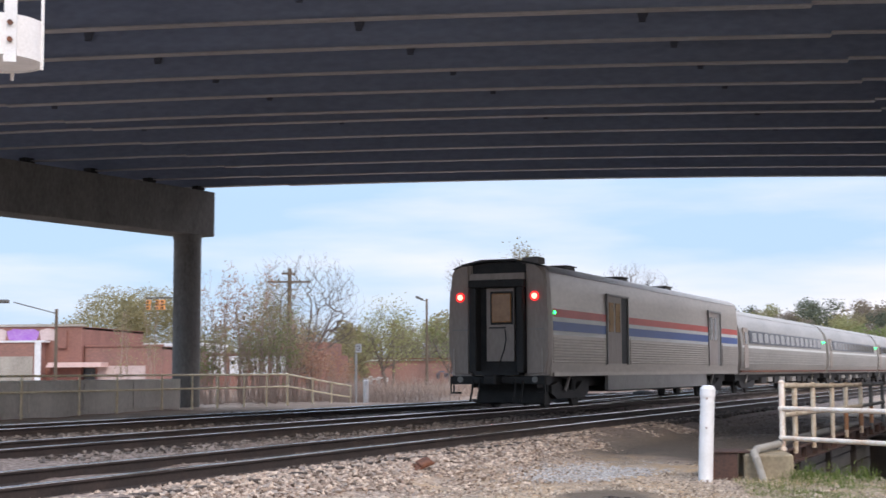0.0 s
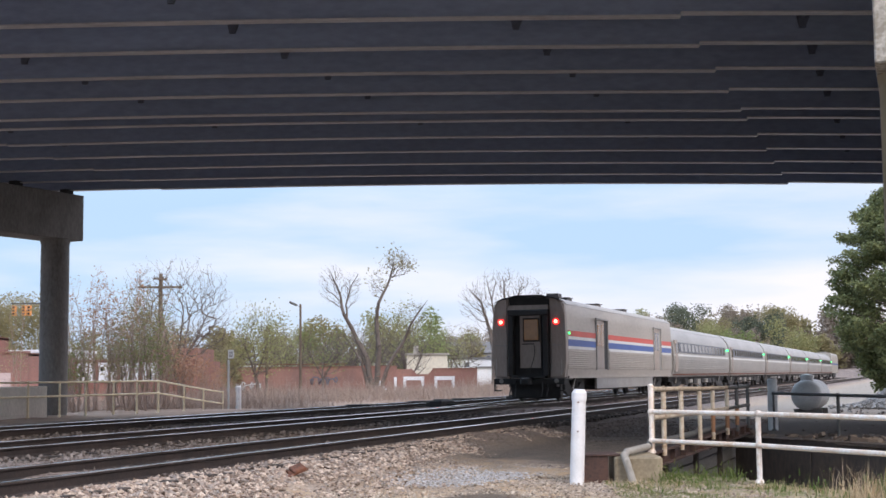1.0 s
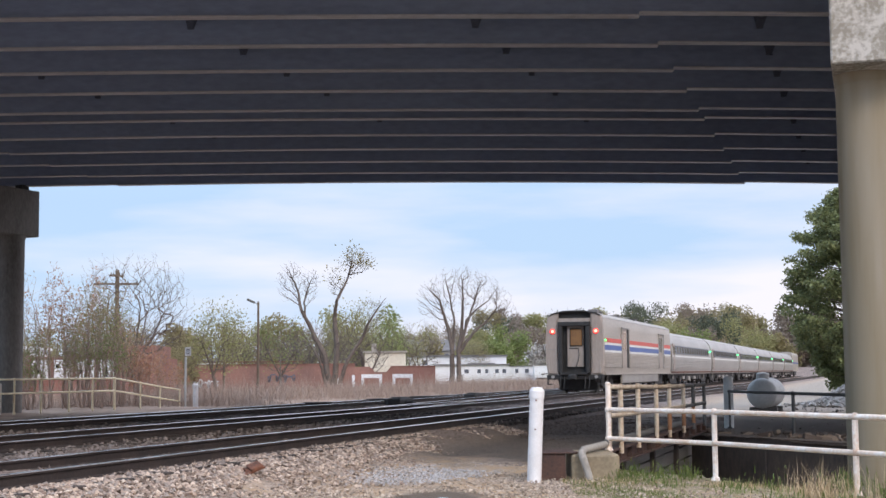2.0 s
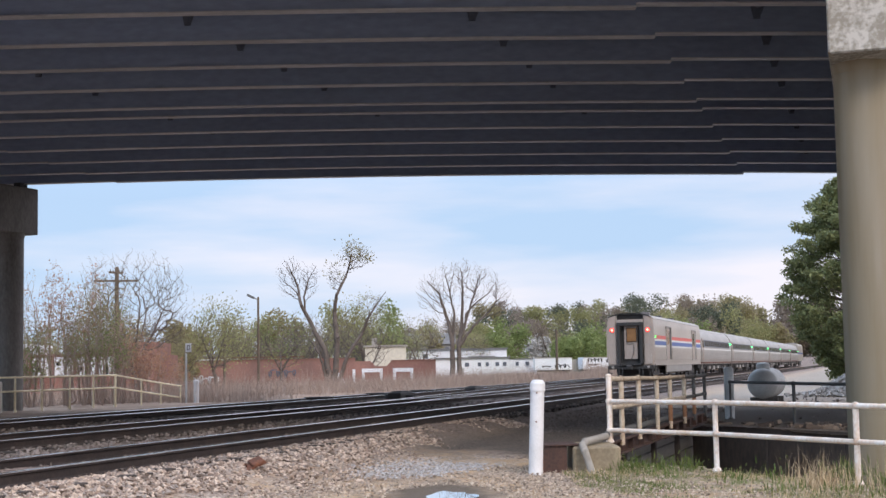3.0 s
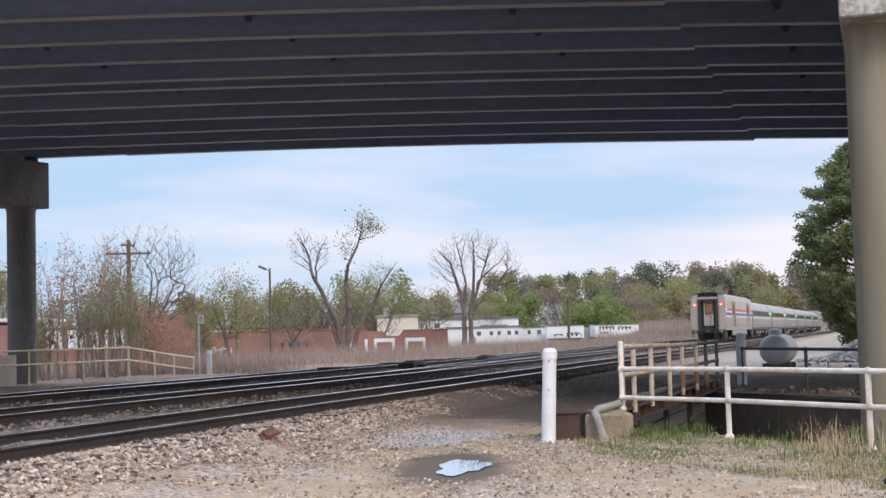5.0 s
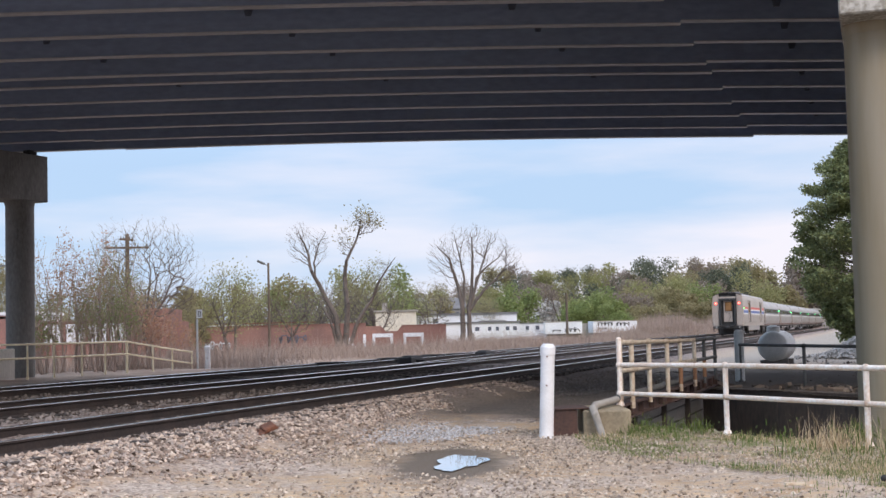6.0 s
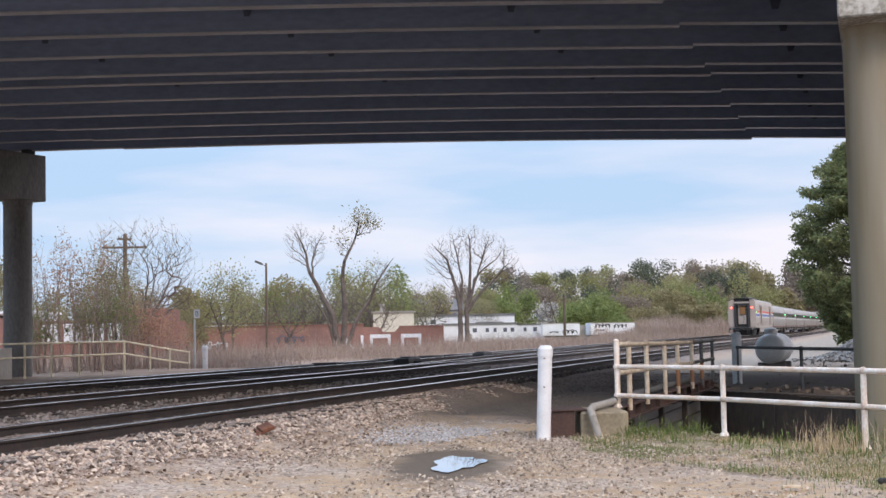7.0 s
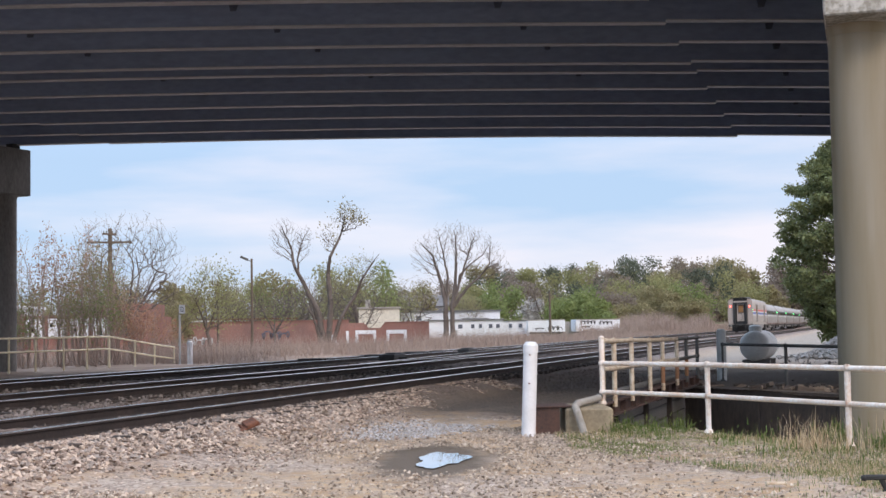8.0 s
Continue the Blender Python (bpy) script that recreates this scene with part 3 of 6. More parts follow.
# ---------------------------------------------------------------- train
def car_outline(w, top, sill=0.95, bulge=0.06):
    """Cross-section of a car body, x and z over the rails."""
    half = w / 2
    pts = [(-half + 0.06, sill), (-half, sill + 0.55), (-half, 2.6), (-half + 0.03, 3.4), (-half + 0.07, top - 0.36), (-half + 0.14, top - 0.24), (-half + 0.45, top - 0.10), (-0.5, top)]
    return pts + [(-x, z) for x, z in reversed(pts)]


def truck(car, y, dark=M_BLACK):
    """Side frames, bolster, springs and two wheelsets."""
    t = part("truck", box(B(), -0.9, y - 0.25, 0.45, 0.9, y + 0.25, 0.8), dark, car)
    for x in (-1.08, 1.08):
        f = B()
        prism(f, [(-1.75, 0.45), (-1.3, 0.28), (1.3, 0.28), (1.75, 0.45), (1.75, 0.68), (1.1, 0.78), (0.5, 0.52), (-0.5, 0.52), (-1.1, 0.78), (-1.75, 0.68)], -0.07, 0.07, Matrix.Translation((x, y, 0)) @ Matrix.Rotation(radians(90), 4, "Z"))
        part("side_frame", f, dark, t)
        for dy in (-0.3, 0.3):
            part("spring", rod(B(), (x, y + dy, 0.5), (x, y + dy, 0.86), 0.11, seg=10), dark, t)
        part("damper", rod(B(), (x + math.copysign(0.14, x), y - 0.75, 0.5), (x + math.copysign(0.14, x), y - 0.25, 1.0), 0.05, seg=8), M_SKIRT, t, "pale grey slanting damper")
    for dy in (-1.3, 1.3):
        wheel = B()
        for x in (-0.78, 0.78):
            rod(wheel, (x - 0.065, 0, 0), (x + 0.065, 0, 0), 0.457, 0.45, seg=24)
            for k in range(6):
                a = k * math.pi / 3
                rod(wheel, (x * 1.085, 0.26 * math.cos(a), 0.26 * math.sin(a)), (x * 1.1, 0.26 * math.cos(a), 0.26 * math.sin(a)), 0.05, seg=6)
        rod(wheel, (-1.0, 0, 0), (1.0, 0, 0), 0.08, seg=10)
        w = part("wheelset", wheel, dark, car, at=pose(0, y + dy, 0.457))
        WHEELS.append((w, y + dy))


WHEELS = []
LENGTH = 25.5


def build_baggage_car():
    car = thing("baggage_car", "silver fluted baggage car with red and blue stripes, marker lamps lit", "train car")
    W, TOP = 3.06, 4.28
    body = part("body", prism(B(), car_outline(W, TOP), 0.35, LENGTH), M_STEEL, car, smooth=True)
    h = W / 2
    part("roof", prism(B(), [(-h + 0.055, TOP - 0.34), (-h + 0.13, TOP - 0.225), (-h + 0.44, TOP - 0.085), (-0.5, TOP + 0.015), (0.5, TOP + 0.015), (h - 0.44, TOP - 0.085), (h - 0.13, TOP - 0.225), (h - 0.055, TOP - 0.34)], 0.36, LENGTH - 0.01), M_STEEL_ROOF, car, smooth=True)
    for y in (5.3, 11.3, 17.6):
        v = part("roof_vent", box(B(), -0.45, y - 0.45, TOP, 0.45, y + 0.45, TOP + 0.16, bevel=0.03), M_ROOFING, car)
        part("vent_cap", box(B(), -0.5, y - 0.5, TOP + 0.16, 0.5, y + 0.5, TOP + 0.19), M_ROOFING, v)
    for sd in (-1, 1):
        a = h * sd
        for nm, z0, z1, mt in (("red_stripe", 2.66, 2.89, M_RED), ("white_stripe", 2.53, 2.655, M_CREAM), ("blue_stripe", 2.26, 2.525, M_BLUE), ("white_stripe", 2.14, 2.255, M_CREAM)):
            for y0, y1 in ((0.45, 5.55), (8.05, 19.7), (22.0, LENGTH - 0.15)):
                part(nm, box(B(), a - 0.008 * sd, y0, z0, a + 0.006 * sd, y1, z1), mt, car)
        for k in range(9):
            z = 1.36 + k * 0.085
            for y0, y1 in ((0.45, 5.55), (8.05, 19.7), (22.0, LENGTH - 0.15)):
                part("flute", rod(B(), (a, y0, z), (a, y1, z), 0.024, seg=6), M_STEEL, car)
        for y0, y1 in ((5.65, 7.95), (19.8, 21.9)):
            f = part("side_door", box(B(), a - 0.05 * sd, y0, 1.33, a - 0.004 * sd + 0.012 * sd, y0 + 1.62, 3.5), M_END, car, "grey sliding side door")
            part("door_gap", box(B(), a - 0.05 * sd, y0 + 1.63, 1.33, a + 0.004 * sd, y1, 3.5), M_BLACK if y0 < 10 else M_SKIRT, f)
            for z0, y in ((2.35, y0 + 0.22), (2.35, y0 + 0.95)):
                part("door_window", box(B(), a, y, z0, a + 0.022 * sd, y + 0.5, z0 + 0.95, bevel=0.008), M_AMBER if sd > 0 and y0 < 10 else M_GLASS, f)
            for yy in (y0 - 0.06, y1):
                part("door_post", box(B(), a - 0.02 * sd, yy, 1.3, a + 0.05 * sd, yy + 0.06, 3.55), M_SKIRT, f)
            part("door_track", box(B(), a - 0.02 * sd, y0 - 0.1, 3.5, a + 0.06 * sd, y1 + 0.1, 3.57), M_SKIRT, f)
            part("grab_iron", rod(B(), (a + 0.06 * sd, y1 + 0.18, 1.3), (a + 0.06 * sd, y1 + 0.18, 2.2), 0.016, seg=6), M_STEEL, f)
        part("skirt", box(B(), a - 0.12 * sd, 5.75, 0.48, a - 0.02 * sd, 19.4, 0.97), M_SKIRT, car, "plain grey equipment skirt")
        part("sill", box(B(), a - 0.1 * sd, 0.5, 0.95, a + 0.012 * sd, LENGTH - 0.2, 1.06), M_STEEL, car)
        lamp = part("status_lamp", rod(B(), (a, 0.52, 2.78), (a + 0.05 * sd, 0.52, 2.78), 0.05, seg=12), M_GREEN, car, "small lit green lamp")
    # end wall: two curved panels, recessed dark doorway, lamps
    for sd in (-1, 1):
        p = B()
        prism(p, [(sd * 0.86, 0.95), (sd * (h - 0.08), 1.0), (sd * h, 1.6), (sd * h, 2.6), (sd * (h - 0.03), 3.4), (sd * (h - 0.07), TOP - 0.36), (sd * (h - 0.16), TOP - 0.22), (sd * (h - 0.45), TOP - 0.1), (sd * 0.86, TOP - 0.05)], 0.0, 0.36)
        bmesh.ops.bevel(p, geom=[e for e in p.edges if all(v.co.y < 0.01 for v in e.verts)], offset=0.07, segments=3, affect="EDGES")
        pn = part("end_panel", p, M_END, car, "weathered grey end panel", smooth=True)
        hs = part("lamp_housing", rod(B(), (sd * 1.15, 0.02, 3.24), (sd * 1.15, -0.05, 3.24), 0.13, seg=20), M_END, pn)
        # added glowing disc that imitates the red glare around the lamp
        part("lamp_halo", rod(B(), (sd * 1.15, -0.03, 3.24), (sd * 1.15, -0.06, 3.24), 0.135, seg=20), M_HALO, pn, "glowing red disc for the glare around the lamp")
        part("marker_lamp", rod(B(), (sd * 1.15, -0.03, 3.24), (sd * 1.15, -0.075, 3.24), 0.085, seg=16), M_TAIL, pn, "lit red marker lamp")
        part("seam", box(B(), sd * 0.9, -0.012, 2.28, sd * 1.42, 0.01, 2.31), M_SKIRT, pn)
        part("grab_iron", rod(B(), (sd * 1.36, -0.05, 1.0), (sd * 1.36, -0.05, 1.75), 0.016, seg=6), M_STEEL, pn)
    top = part("end_hood", prism(B(), [(-h + 0.12, TOP - 0.21), (-h + 0.45, TOP - 0.07), (-0.5, TOP + 0.05), (0.5, TOP + 0.05), (h - 0.45, TOP - 0.07), (h - 0.12, TOP - 0.21), (h - 0.45, TOP - 0.13), (0.5, TOP - 0.02), (-0.5, TOP - 0.02), (-h + 0.45, TOP - 0.13)], -0.04, 0.42), M_BLACK, car, "dark roof lip")
    part("hood_recess", box(B(), -0.855, 0.2, 3.9, 0.855, 0.34, TOP - 0.03), M_BLACK, car)
    part("roof_hatch", box(B(), 0.75, 0.02, TOP - 0.1, 1.25, 0.6, TOP + 0.09, bevel=0.02), M_ROOFING, car)
    for sd in (-1, 1):
        part("diaphragm_post", box(B(), sd * 0.62, -0.16, 1.05, sd * 0.84, 0.3, 3.5, bevel=0.03), M_BLACK, car, "black rubber diaphragm post")
    part("diaphragm_top", box(B(), -0.86, -0.16, 3.5, 0.86, 0.3, 3.73, bevel=0.03), M_BLACK, car, "black rubber diaphragm head")
    part("upper_panel", box(B(), -0.84, -0.02, 3.74, 0.84, 0.3, 3.92), M_END, car)
    part("doorway", box(B(), -0.64, 0.24, 1.05, 0.64, 0.36, 3.65), M_BLACK, car)
    door = part("end_door", box(B(), -0.40, 0.12, 1.38, 0.46, 0.25, 3.5, bevel=0.01), M_END, car, "pale grey end door")
    part("door_frame", box(B(), -0.27, 0.095, 2.44, 0.43, 0.125, 3.4, bevel=0.01), M_BLACK, door)
    part("door_window", box(B(), -0.22, 0.075, 2.5, 0.38, 0.1, 3.34, bevel=0.02), M_AMBER, door, "amber-lit door window")
    part("door_handle", box(B(), -0.3, 0.08, 2.33, 0.2, 0.13, 2.37), M_BLACK, door)
    chain = B()
    pts = [(0.2, 0.05, 2.3), (0.24, 0.04, 2.0), (0.18, 0.02, 1.7), (0.08, -0.02, 1.4), (0.02, -0.05, 1.15)]
    for p, q in zip(pts, pts[1:]):
        rod(chain, p, q, 0.018, seg=6)
    part("cable", chain, M_BLACK, door)
    part("threshold", box(B(), -0.7, -0.2, 0.98, 0.7, 0.3, 1.1), M_BLACK, car)
    part("end_sill", box(B(), -h + 0.05, -0.06, 0.72, h - 0.05, 0.5, 0.96, bevel=0.02), M_BLACK, car)
    cp = part("coupler", box(B(), -0.14, -0.55, 0.72, 0.14, 0.2, 0.98, bevel=0.03), M_BLACK, car)
    part("knuckle", box(B(), -0.2, -0.72, 0.7, 0.2, -0.5, 1.0, bevel=0.06), M_BLACK, cp)
    for sd in (-1, 1):
        st = part("step", box(B(), sd * 1.2, -0.1, 0.45, sd * 1.46, 0.15, 0.5), M_BLACK, car)
        for yy in (-0.08, 0.12):
            part("step_hanger", rod(B(), (sd * 1.44, yy, 0.45), (sd * 1.44, yy, 0.95), 0.022, seg=6), M_BLACK, st)
        part("receptacle", rod(B(), (sd * 1.15, -0.1, 0.86), (sd * 1.15, 0.1, 0.86), 0.09, seg=12), M_SKIRT, car, "pale round cable socket")
        for k in range(2):
            hb = B()
            x = sd * (0.55 + 0.22 * k)
            pts = [(x, -0.05, 0.85), (x + 0.05, -0.22, 0.55), (x + 0.02, -0.28, 0.3), (x - 0.03, -0.2, 0.22)]
            for p, q in zip(pts, pts[1:]):
                rod(hb, p, q, 0.03, seg=6)
            part("air_hose", hb, M_BLACK, car)
    part("underframe", box(B(), -1.0, 0.5, 0.62, 1.0, LENGTH - 0.5, 0.96), M_BLACK, car)
    part("underfloor_box", box(B(), -1.25, 7.0, 0.42, 1.25, 18.0, 0.7), M_BLACK, car)
    # added dark block that shuts out the light under the car's end
    part("underfloor_filler", box(B(), -1.05, 1.0, 0.14, 1.05, 1.45, 0.74, bevel=0.04), M_BLACK, car)
    truck(car, 3.1)
    truck(car, LENGTH - 3.4)
    return car


def build_coach():
    car = thing("passenger_coach", "dull stainless steel passenger coach with a dark window band", "train car", group="passenger coaches")
    W, TOP = 3.1, 3.95
    h = W / 2
    out = [(-h + 0.16, 0.9), (-h + 0.03, 1.35), (-h, 2.0), (-h + 0.05, 2.7), (-h + 0.22, 3.3), (-h + 0.5, TOP - 0.28), (-h + 0.85, TOP - 0.08), (-0.4, TOP)]
    out += [(-x, z) for x, z in reversed(out)]
    part("body", prism(B(), out, 0.3, LENGTH - 0.3), M_COACH, car, smooth=True)
    part("roof_panel", prism(B(), [(-h + 0.48, TOP - 0.28), (-h + 0.84, TOP - 0.07), (-0.4, TOP + 0.02), (0.4, TOP + 0.02), (h - 0.84, TOP - 0.07), (h - 0.48, TOP - 0.28)], 0.32, LENGTH - 0.32), M_STEEL_ROOF, car, smooth=True)
    for sd in (-1, 1):
        band = part("window_band", prism(B(), [(sd * (h - 0.02), 2.34), (sd * (h + 0.012), 2.34), (sd * (h - 0.03), 2.94), (sd * (h - 0.07), 2.94)], 2.2, LENGTH - 2.4), M_BAND, car)
        for i in range(14):
            y = 2.75 + i * 1.47
            part("window", prism(B(), [(sd * (h + 0.006), 2.42), (sd * (h + 0.02), 2.42), (sd * (h - 0.018), 2.86), (sd * (h - 0.03), 2.86)], y, y + 0.98), M_GLASS, band)
        part("stripe", prism(B(), [(sd * (h - 0.02), 2.12), (sd * (h + 0.008), 2.12), (sd * (h + 0.004), 2.24), (sd * (h - 0.02), 2.24)], 0.5, LENGTH - 0.5), M_CREAM, car)
        for k in range(5):
            z = 1.4 + k * 0.13
            part("flute", rod(B(), (sd * (h - 0.028 + k * 0.006), 0.5, z), (sd * (h - 0.028 + k * 0.006), LENGTH - 0.5, z), 0.02, seg=6), M_COACH, car)
        part("red_line", box(B(), sd * (h - 0.14), 0.4, 1.0, sd * (h - 0.055), LENGTH - 0.4, 1.09), M_RUST, car)
        d = part("vestibule_door", prism(B(), [(sd * (h - 0.02), 1.2), (sd * (h + 0.012), 1.2), (sd * (h + 0.018), 2.0), (sd * (h - 0.03), 3.05), (sd * (h - 0.1), 3.05)], 0.85, 1.75), M_END, car)
        part("door_window", prism(B(), [(sd * (h + 0.01), 2.3), (sd * (h + 0.028), 2.3), (sd * (h - 0.0), 2.85), (sd * (h - 0.05), 2.85)], 1.05, 1.55), M_GLASS, d)
        part("status_lamp", rod(B(), (sd * (h - 0.1), LENGTH - 1.3, 2.75), (sd * (h + 0.07), LENGTH - 1.3, 2.75), 0.06, seg=10), M_GREEN, car, "small lit green lamp")
    for y in (0.0, LENGTH - 0.32):
        e = part("end_wall", prism(B(), [(x * 0.9, z if z < 3 else z - 0.08) for x, z in out], y, y + 0.32), M_SKIRT, car)
        part("diaphragm", box(B(), -0.75, y - 0.2, 1.0, 0.75, y + 0.5, 3.45, bevel=0.04), M_BLACK, e)
    for i, y in enumerate((1.6, 5.0, 20.0, 23.5)):
        part("roof_hatch", box(B(), -0.35, y, TOP, 0.35, y + 0.7, TOP + 0.06, bevel=0.01), M_ROOFING, car)
    part("underframe", box(B(), -1.15, 0.6, 0.62, 1.15, LENGTH - 0.6, 0.92), M_BLACK, car)
    rng = random.Random(4)
    for i in range(8):
        y = 6.0 + i * 1.7
        for sd in (-1, 1):
            part("underfloor_box", box(B(), sd * 0.5, y, 0.38 + rng.uniform(0, 0.15), sd * 1.3, y + 1.2, 0.75, bevel=0.02), M_BLACK if rng.random() < 0.7 else M_SKIRT, car)
    truck(car, 3.3)
    truck(car, LENGTH - 3.3)
    return car


def build_locomotive():
    car = thing("locomotive", "grey diesel passenger locomotive at the head of the train", "locomotive")
    part("body", prism(B(), car_outline(3.0, 4.3), 0.2, 19.0), M_STEEL, car, smooth=True)
    part("nose", prism(B(), [(-1.4, 0.9), (1.4, 0.9), (1.3, 3.0), (0.9, 4.0), (-0.9, 4.0), (-1.3, 3.0)], 19.0, 20.4), M_STEEL, car)
    part("rear_door", box(B(), -0.4, 0.12, 1.2, 0.4, 0.21, 3.2), M_SKIRT, car)
    for y in (3, 7, 11):
        f = part("roof_fan", rod(B(), (0, y, 4.28), (0, y, 4.42), 0.7, seg=20), M_ROOFING, car)
    part("fuel_tank", box(B(), -1.3, 7, 0.35, 1.3, 13, 1.0, bevel=0.08), M_BLACK, car)
    part("stripe", box(B(), 1.48, 0.3, 2.3, 1.507, 18.9, 2.55), M_BLUE, car)
    truck(car, 3.5)
    truck(car, 16.5)
    return car


TRAIN = [(build_baggage_car(), 0.0)]
COACH = build_coach()
TRAIN.append((COACH, 25.91))
for i in range(2, 7):
    TRAIN.append((copy_thing(COACH, Matrix()), 25.91 * i))
TRAIN.append((build_locomotive(), 25.91 * 7))
# ---------------------------------------------------------------- things by the sunken road
def build_marker_post(x, y, h, r, lean, label):
    b = B()
    rod(b, (0, 0, -0.3), (lean * 0.88, 0, h * 0.88), r, r * 0.97, seg=20)
    p = thing("marker_post", label, "post", pose(x, y, 0), group="white marker posts")
    part("shaft", b, M_WHITE, p, smooth=True)
    b = B()
    rod(b, (lean * 0.88, 0, h * 0.88), (lean * 0.97, 0, h * 0.96), r * 1.06, r * 1.05, seg=20)
    rod(b, (lean * 0.97, 0, h * 0.96), (lean, 0, h), r * 1.05, r * 0.7, seg=20)
    part("cap", b, M_WHITE, p, smooth=True)
    for z in (0.55, 0.86):
        part("bolt", rod(B(), (lean * z / h, -r - 0.01, h * z), (lean * z / h, -r + 0.02, h * z), 0.012, seg=8), M_RUST, p)
    return p


build_marker_post(1.5, 21.15, 1.38, 0.108, 0.075, "white plastic marker post with a grooved cap")


def fence_run(name, label, posts, heights, material, r=0.033, dark_from=99, group=""):
    """Pipe fence: posts (x, y, foot, top), rails at the heights over each foot."""
    f = thing(name, label, "fence", group=group)
    for i, (x, y, z0, z1) in enumerate(posts):
        m = M_PIPE_DARK if i >= dark_from else material
        po = part("post", rod(B(), (x, y, z0 - 0.12), (x, y, z1), r * 1.08, seg=14), m, f, smooth=True)
        part("post_cap", ball(B(), (x, y, z1), r * 1.3, 12, sz=0.7), m, po, smooth=True)
        if dark_from == 99:
            part("base_flange", rod(B(), (x, y, z0), (x, y, z0 + 0.05), r * 2.0, r * 1.5, seg=12), m, po)
    if dark_from < 99:
        for x, y, z0, z1 in posts[4:dark_from + 1]:
            part("rust_sleeve", rod(B(), (x, y, z0 + 0.03), (x, y, z0 + 0.42), r * 1.14, seg=12, cap=False), M_ORANGE, f, "orange rusted post foot")
    for i, (a, b) in enumerate(zip(posts, posts[1:])):
        m = M_PIPE_DARK if i >= dark_from - 1 else material
        for za, zb in heights(i, a, b):
            ra = part("rail", rod(B(), (a[0], a[1], za), (b[0], b[1], zb), r, seg=12), m, f, smooth=True)
            for q, z in ((a, za), (b, zb)):
                part("coupling", ball(B(), (q[0], q[1], z), r * 1.55, 12), m, ra, smooth=True)
    return f


fence_run("pipe_fence", "white painted pipe fence flecked with rust", [(2.82, 22.63, 0.35, 1.41), (4.15, 20.79, 0.0, 1.02), (5.44, 18.17, 0.0, 1.0), (6.75, 15.6, 0.0, 1.0)],
          lambda i, a, b: ((1.0, 1.0), (0.54, 0.54)), M_FENCE, 0.037)
side_posts = [(*TR(-4.08, s)[:2], 0.36, z) for s, z in ((22.5, 1.36), (23.6, 1.34), (25.44, 1.33), (27.67, 1.30), (29.51, 1.29), (31.8, 1.28), (33.57, 1.27), (35.8, 1.27))]
fence_run("pipe_fence", "peeling cream pipe fence with rusty post feet along the railway", side_posts, lambda i, a, b: ((a[3], b[3]), (a[3] - 0.46, b[3] - 0.46)), M_FENCE_OLD, 0.04, dark_from=6)
fence_run("pipe_fence", "dark grey pipe fence on dirt beyond the sunken road", [(8.3, 39.4, 0.0, 1.05), (9.01, 35.2, -0.1, 1.03), (9.75, 31.0, 0.0, 1.03)], lambda i, a, b: ((1.03, 1.03),), M_PIPE_DARK, 0.04)
bollard = thing("bollard", "thick dull grey steel bollard beside the pipe fence", "bollard", pose(8.3, 39.5, 0))
part("shaft", rod(B(), (0, 0, -0.2), (0, 0, 1.4), 0.135, seg=18), M_TANK, bollard, smooth=True)
part("cap", rod(B(), (0, 0, 1.4), (0, 0, 1.46), 0.135, 0.08, seg=18), M_TANK, bollard, smooth=True)

scrap = thing("steel_box", "open rusty steel channel box on the gravel", "scrap", pose(1.86, 21.75, 0, 0, 0, 4))
part("front", box(B(), -0.22, -0.28, -0.05, 0.14, -0.25, 0.37, bevel=0.006), M_RUST_DARK, scrap)
part("side", box(B(), -0.25, -0.28, -0.05, -0.22, 0.4, 0.37, bevel=0.006), M_RUST, scrap)
part("lid", box(B(), -0.28, -0.31, 0.37, 0.34, 0.42, 0.395, bevel=0.006), M_RUST_DARK, scrap)
block = B()
box(block, 2.1, 21.35, -0.2, 2.82, 22.75, 0.36, bevel=0.03)
block = whole("abutment_block", block, M_TAN, "stained concrete abutment block beneath the fence corner", "concrete block")
pipe = thing("drain_pipe", "bent dull grey drain pipe along the girder", "pipe")
pts = [(2.36, 21.12, -0.05), (2.26, 21.2, 0.30), (2.24, 21.28, 0.39), (2.3, 21.45, 0.43), (2.75, 22.55, 0.45)]
for a, b in zip(pts, pts[1:]):
    part("pipe_section", rod(B(), a, b, 0.056, seg=16), M_CONC, pipe, smooth=True)
for a in pts[1:-1]:
    part("elbow", ball(B(), a, 0.06, 14), M_CONC, pipe, smooth=True)
part("pipe_section", rod(B(), (2.75, 22.55, 0.47), TR(-4.3, 33, 0.40), 0.06, seg=14), M_PIPE_DARK, pipe, smooth=True)


def build_tank():
    t = thing("propane_tank", "pale grey horizontal propane tank with a domed lid", "tank", pose(11.98, 51.2, 0.78, 0, 0, -20))
    body = B()
    rod(body, (0, 0, 0), (0, 2.6, 0), 0.55, seg=32, cap=False)
    for y in (0, 2.6):
        ball(body, (0, y, 0), 0.55, 32, sy=0.6)
    part("shell", body, M_TANK, t, smooth=True)
    lid = part("dome", rod(B(), (0, 0.35, 0.45), (0, 0.35, 0.68), 0.24, seg=20), M_TANK, t, smooth=True)
    part("dome_lid", ball(B(), (0, 0.35, 0.68), 0.245, 18, sz=0.35), M_TANK, lid, smooth=True)
    for y in (0.4, 2.2):
        part("saddle", box(B(), -0.5, y - 0.12, -0.85, 0.5, y + 0.12, -0.5, bevel=0.02), M_CONC_DARK, t)
    part("band", rod(B(), (0, 1.3, 0), (0, 1.34, 0), 0.556, seg=32, cap=False), M_PIPE_DARK, t)


build_tank()


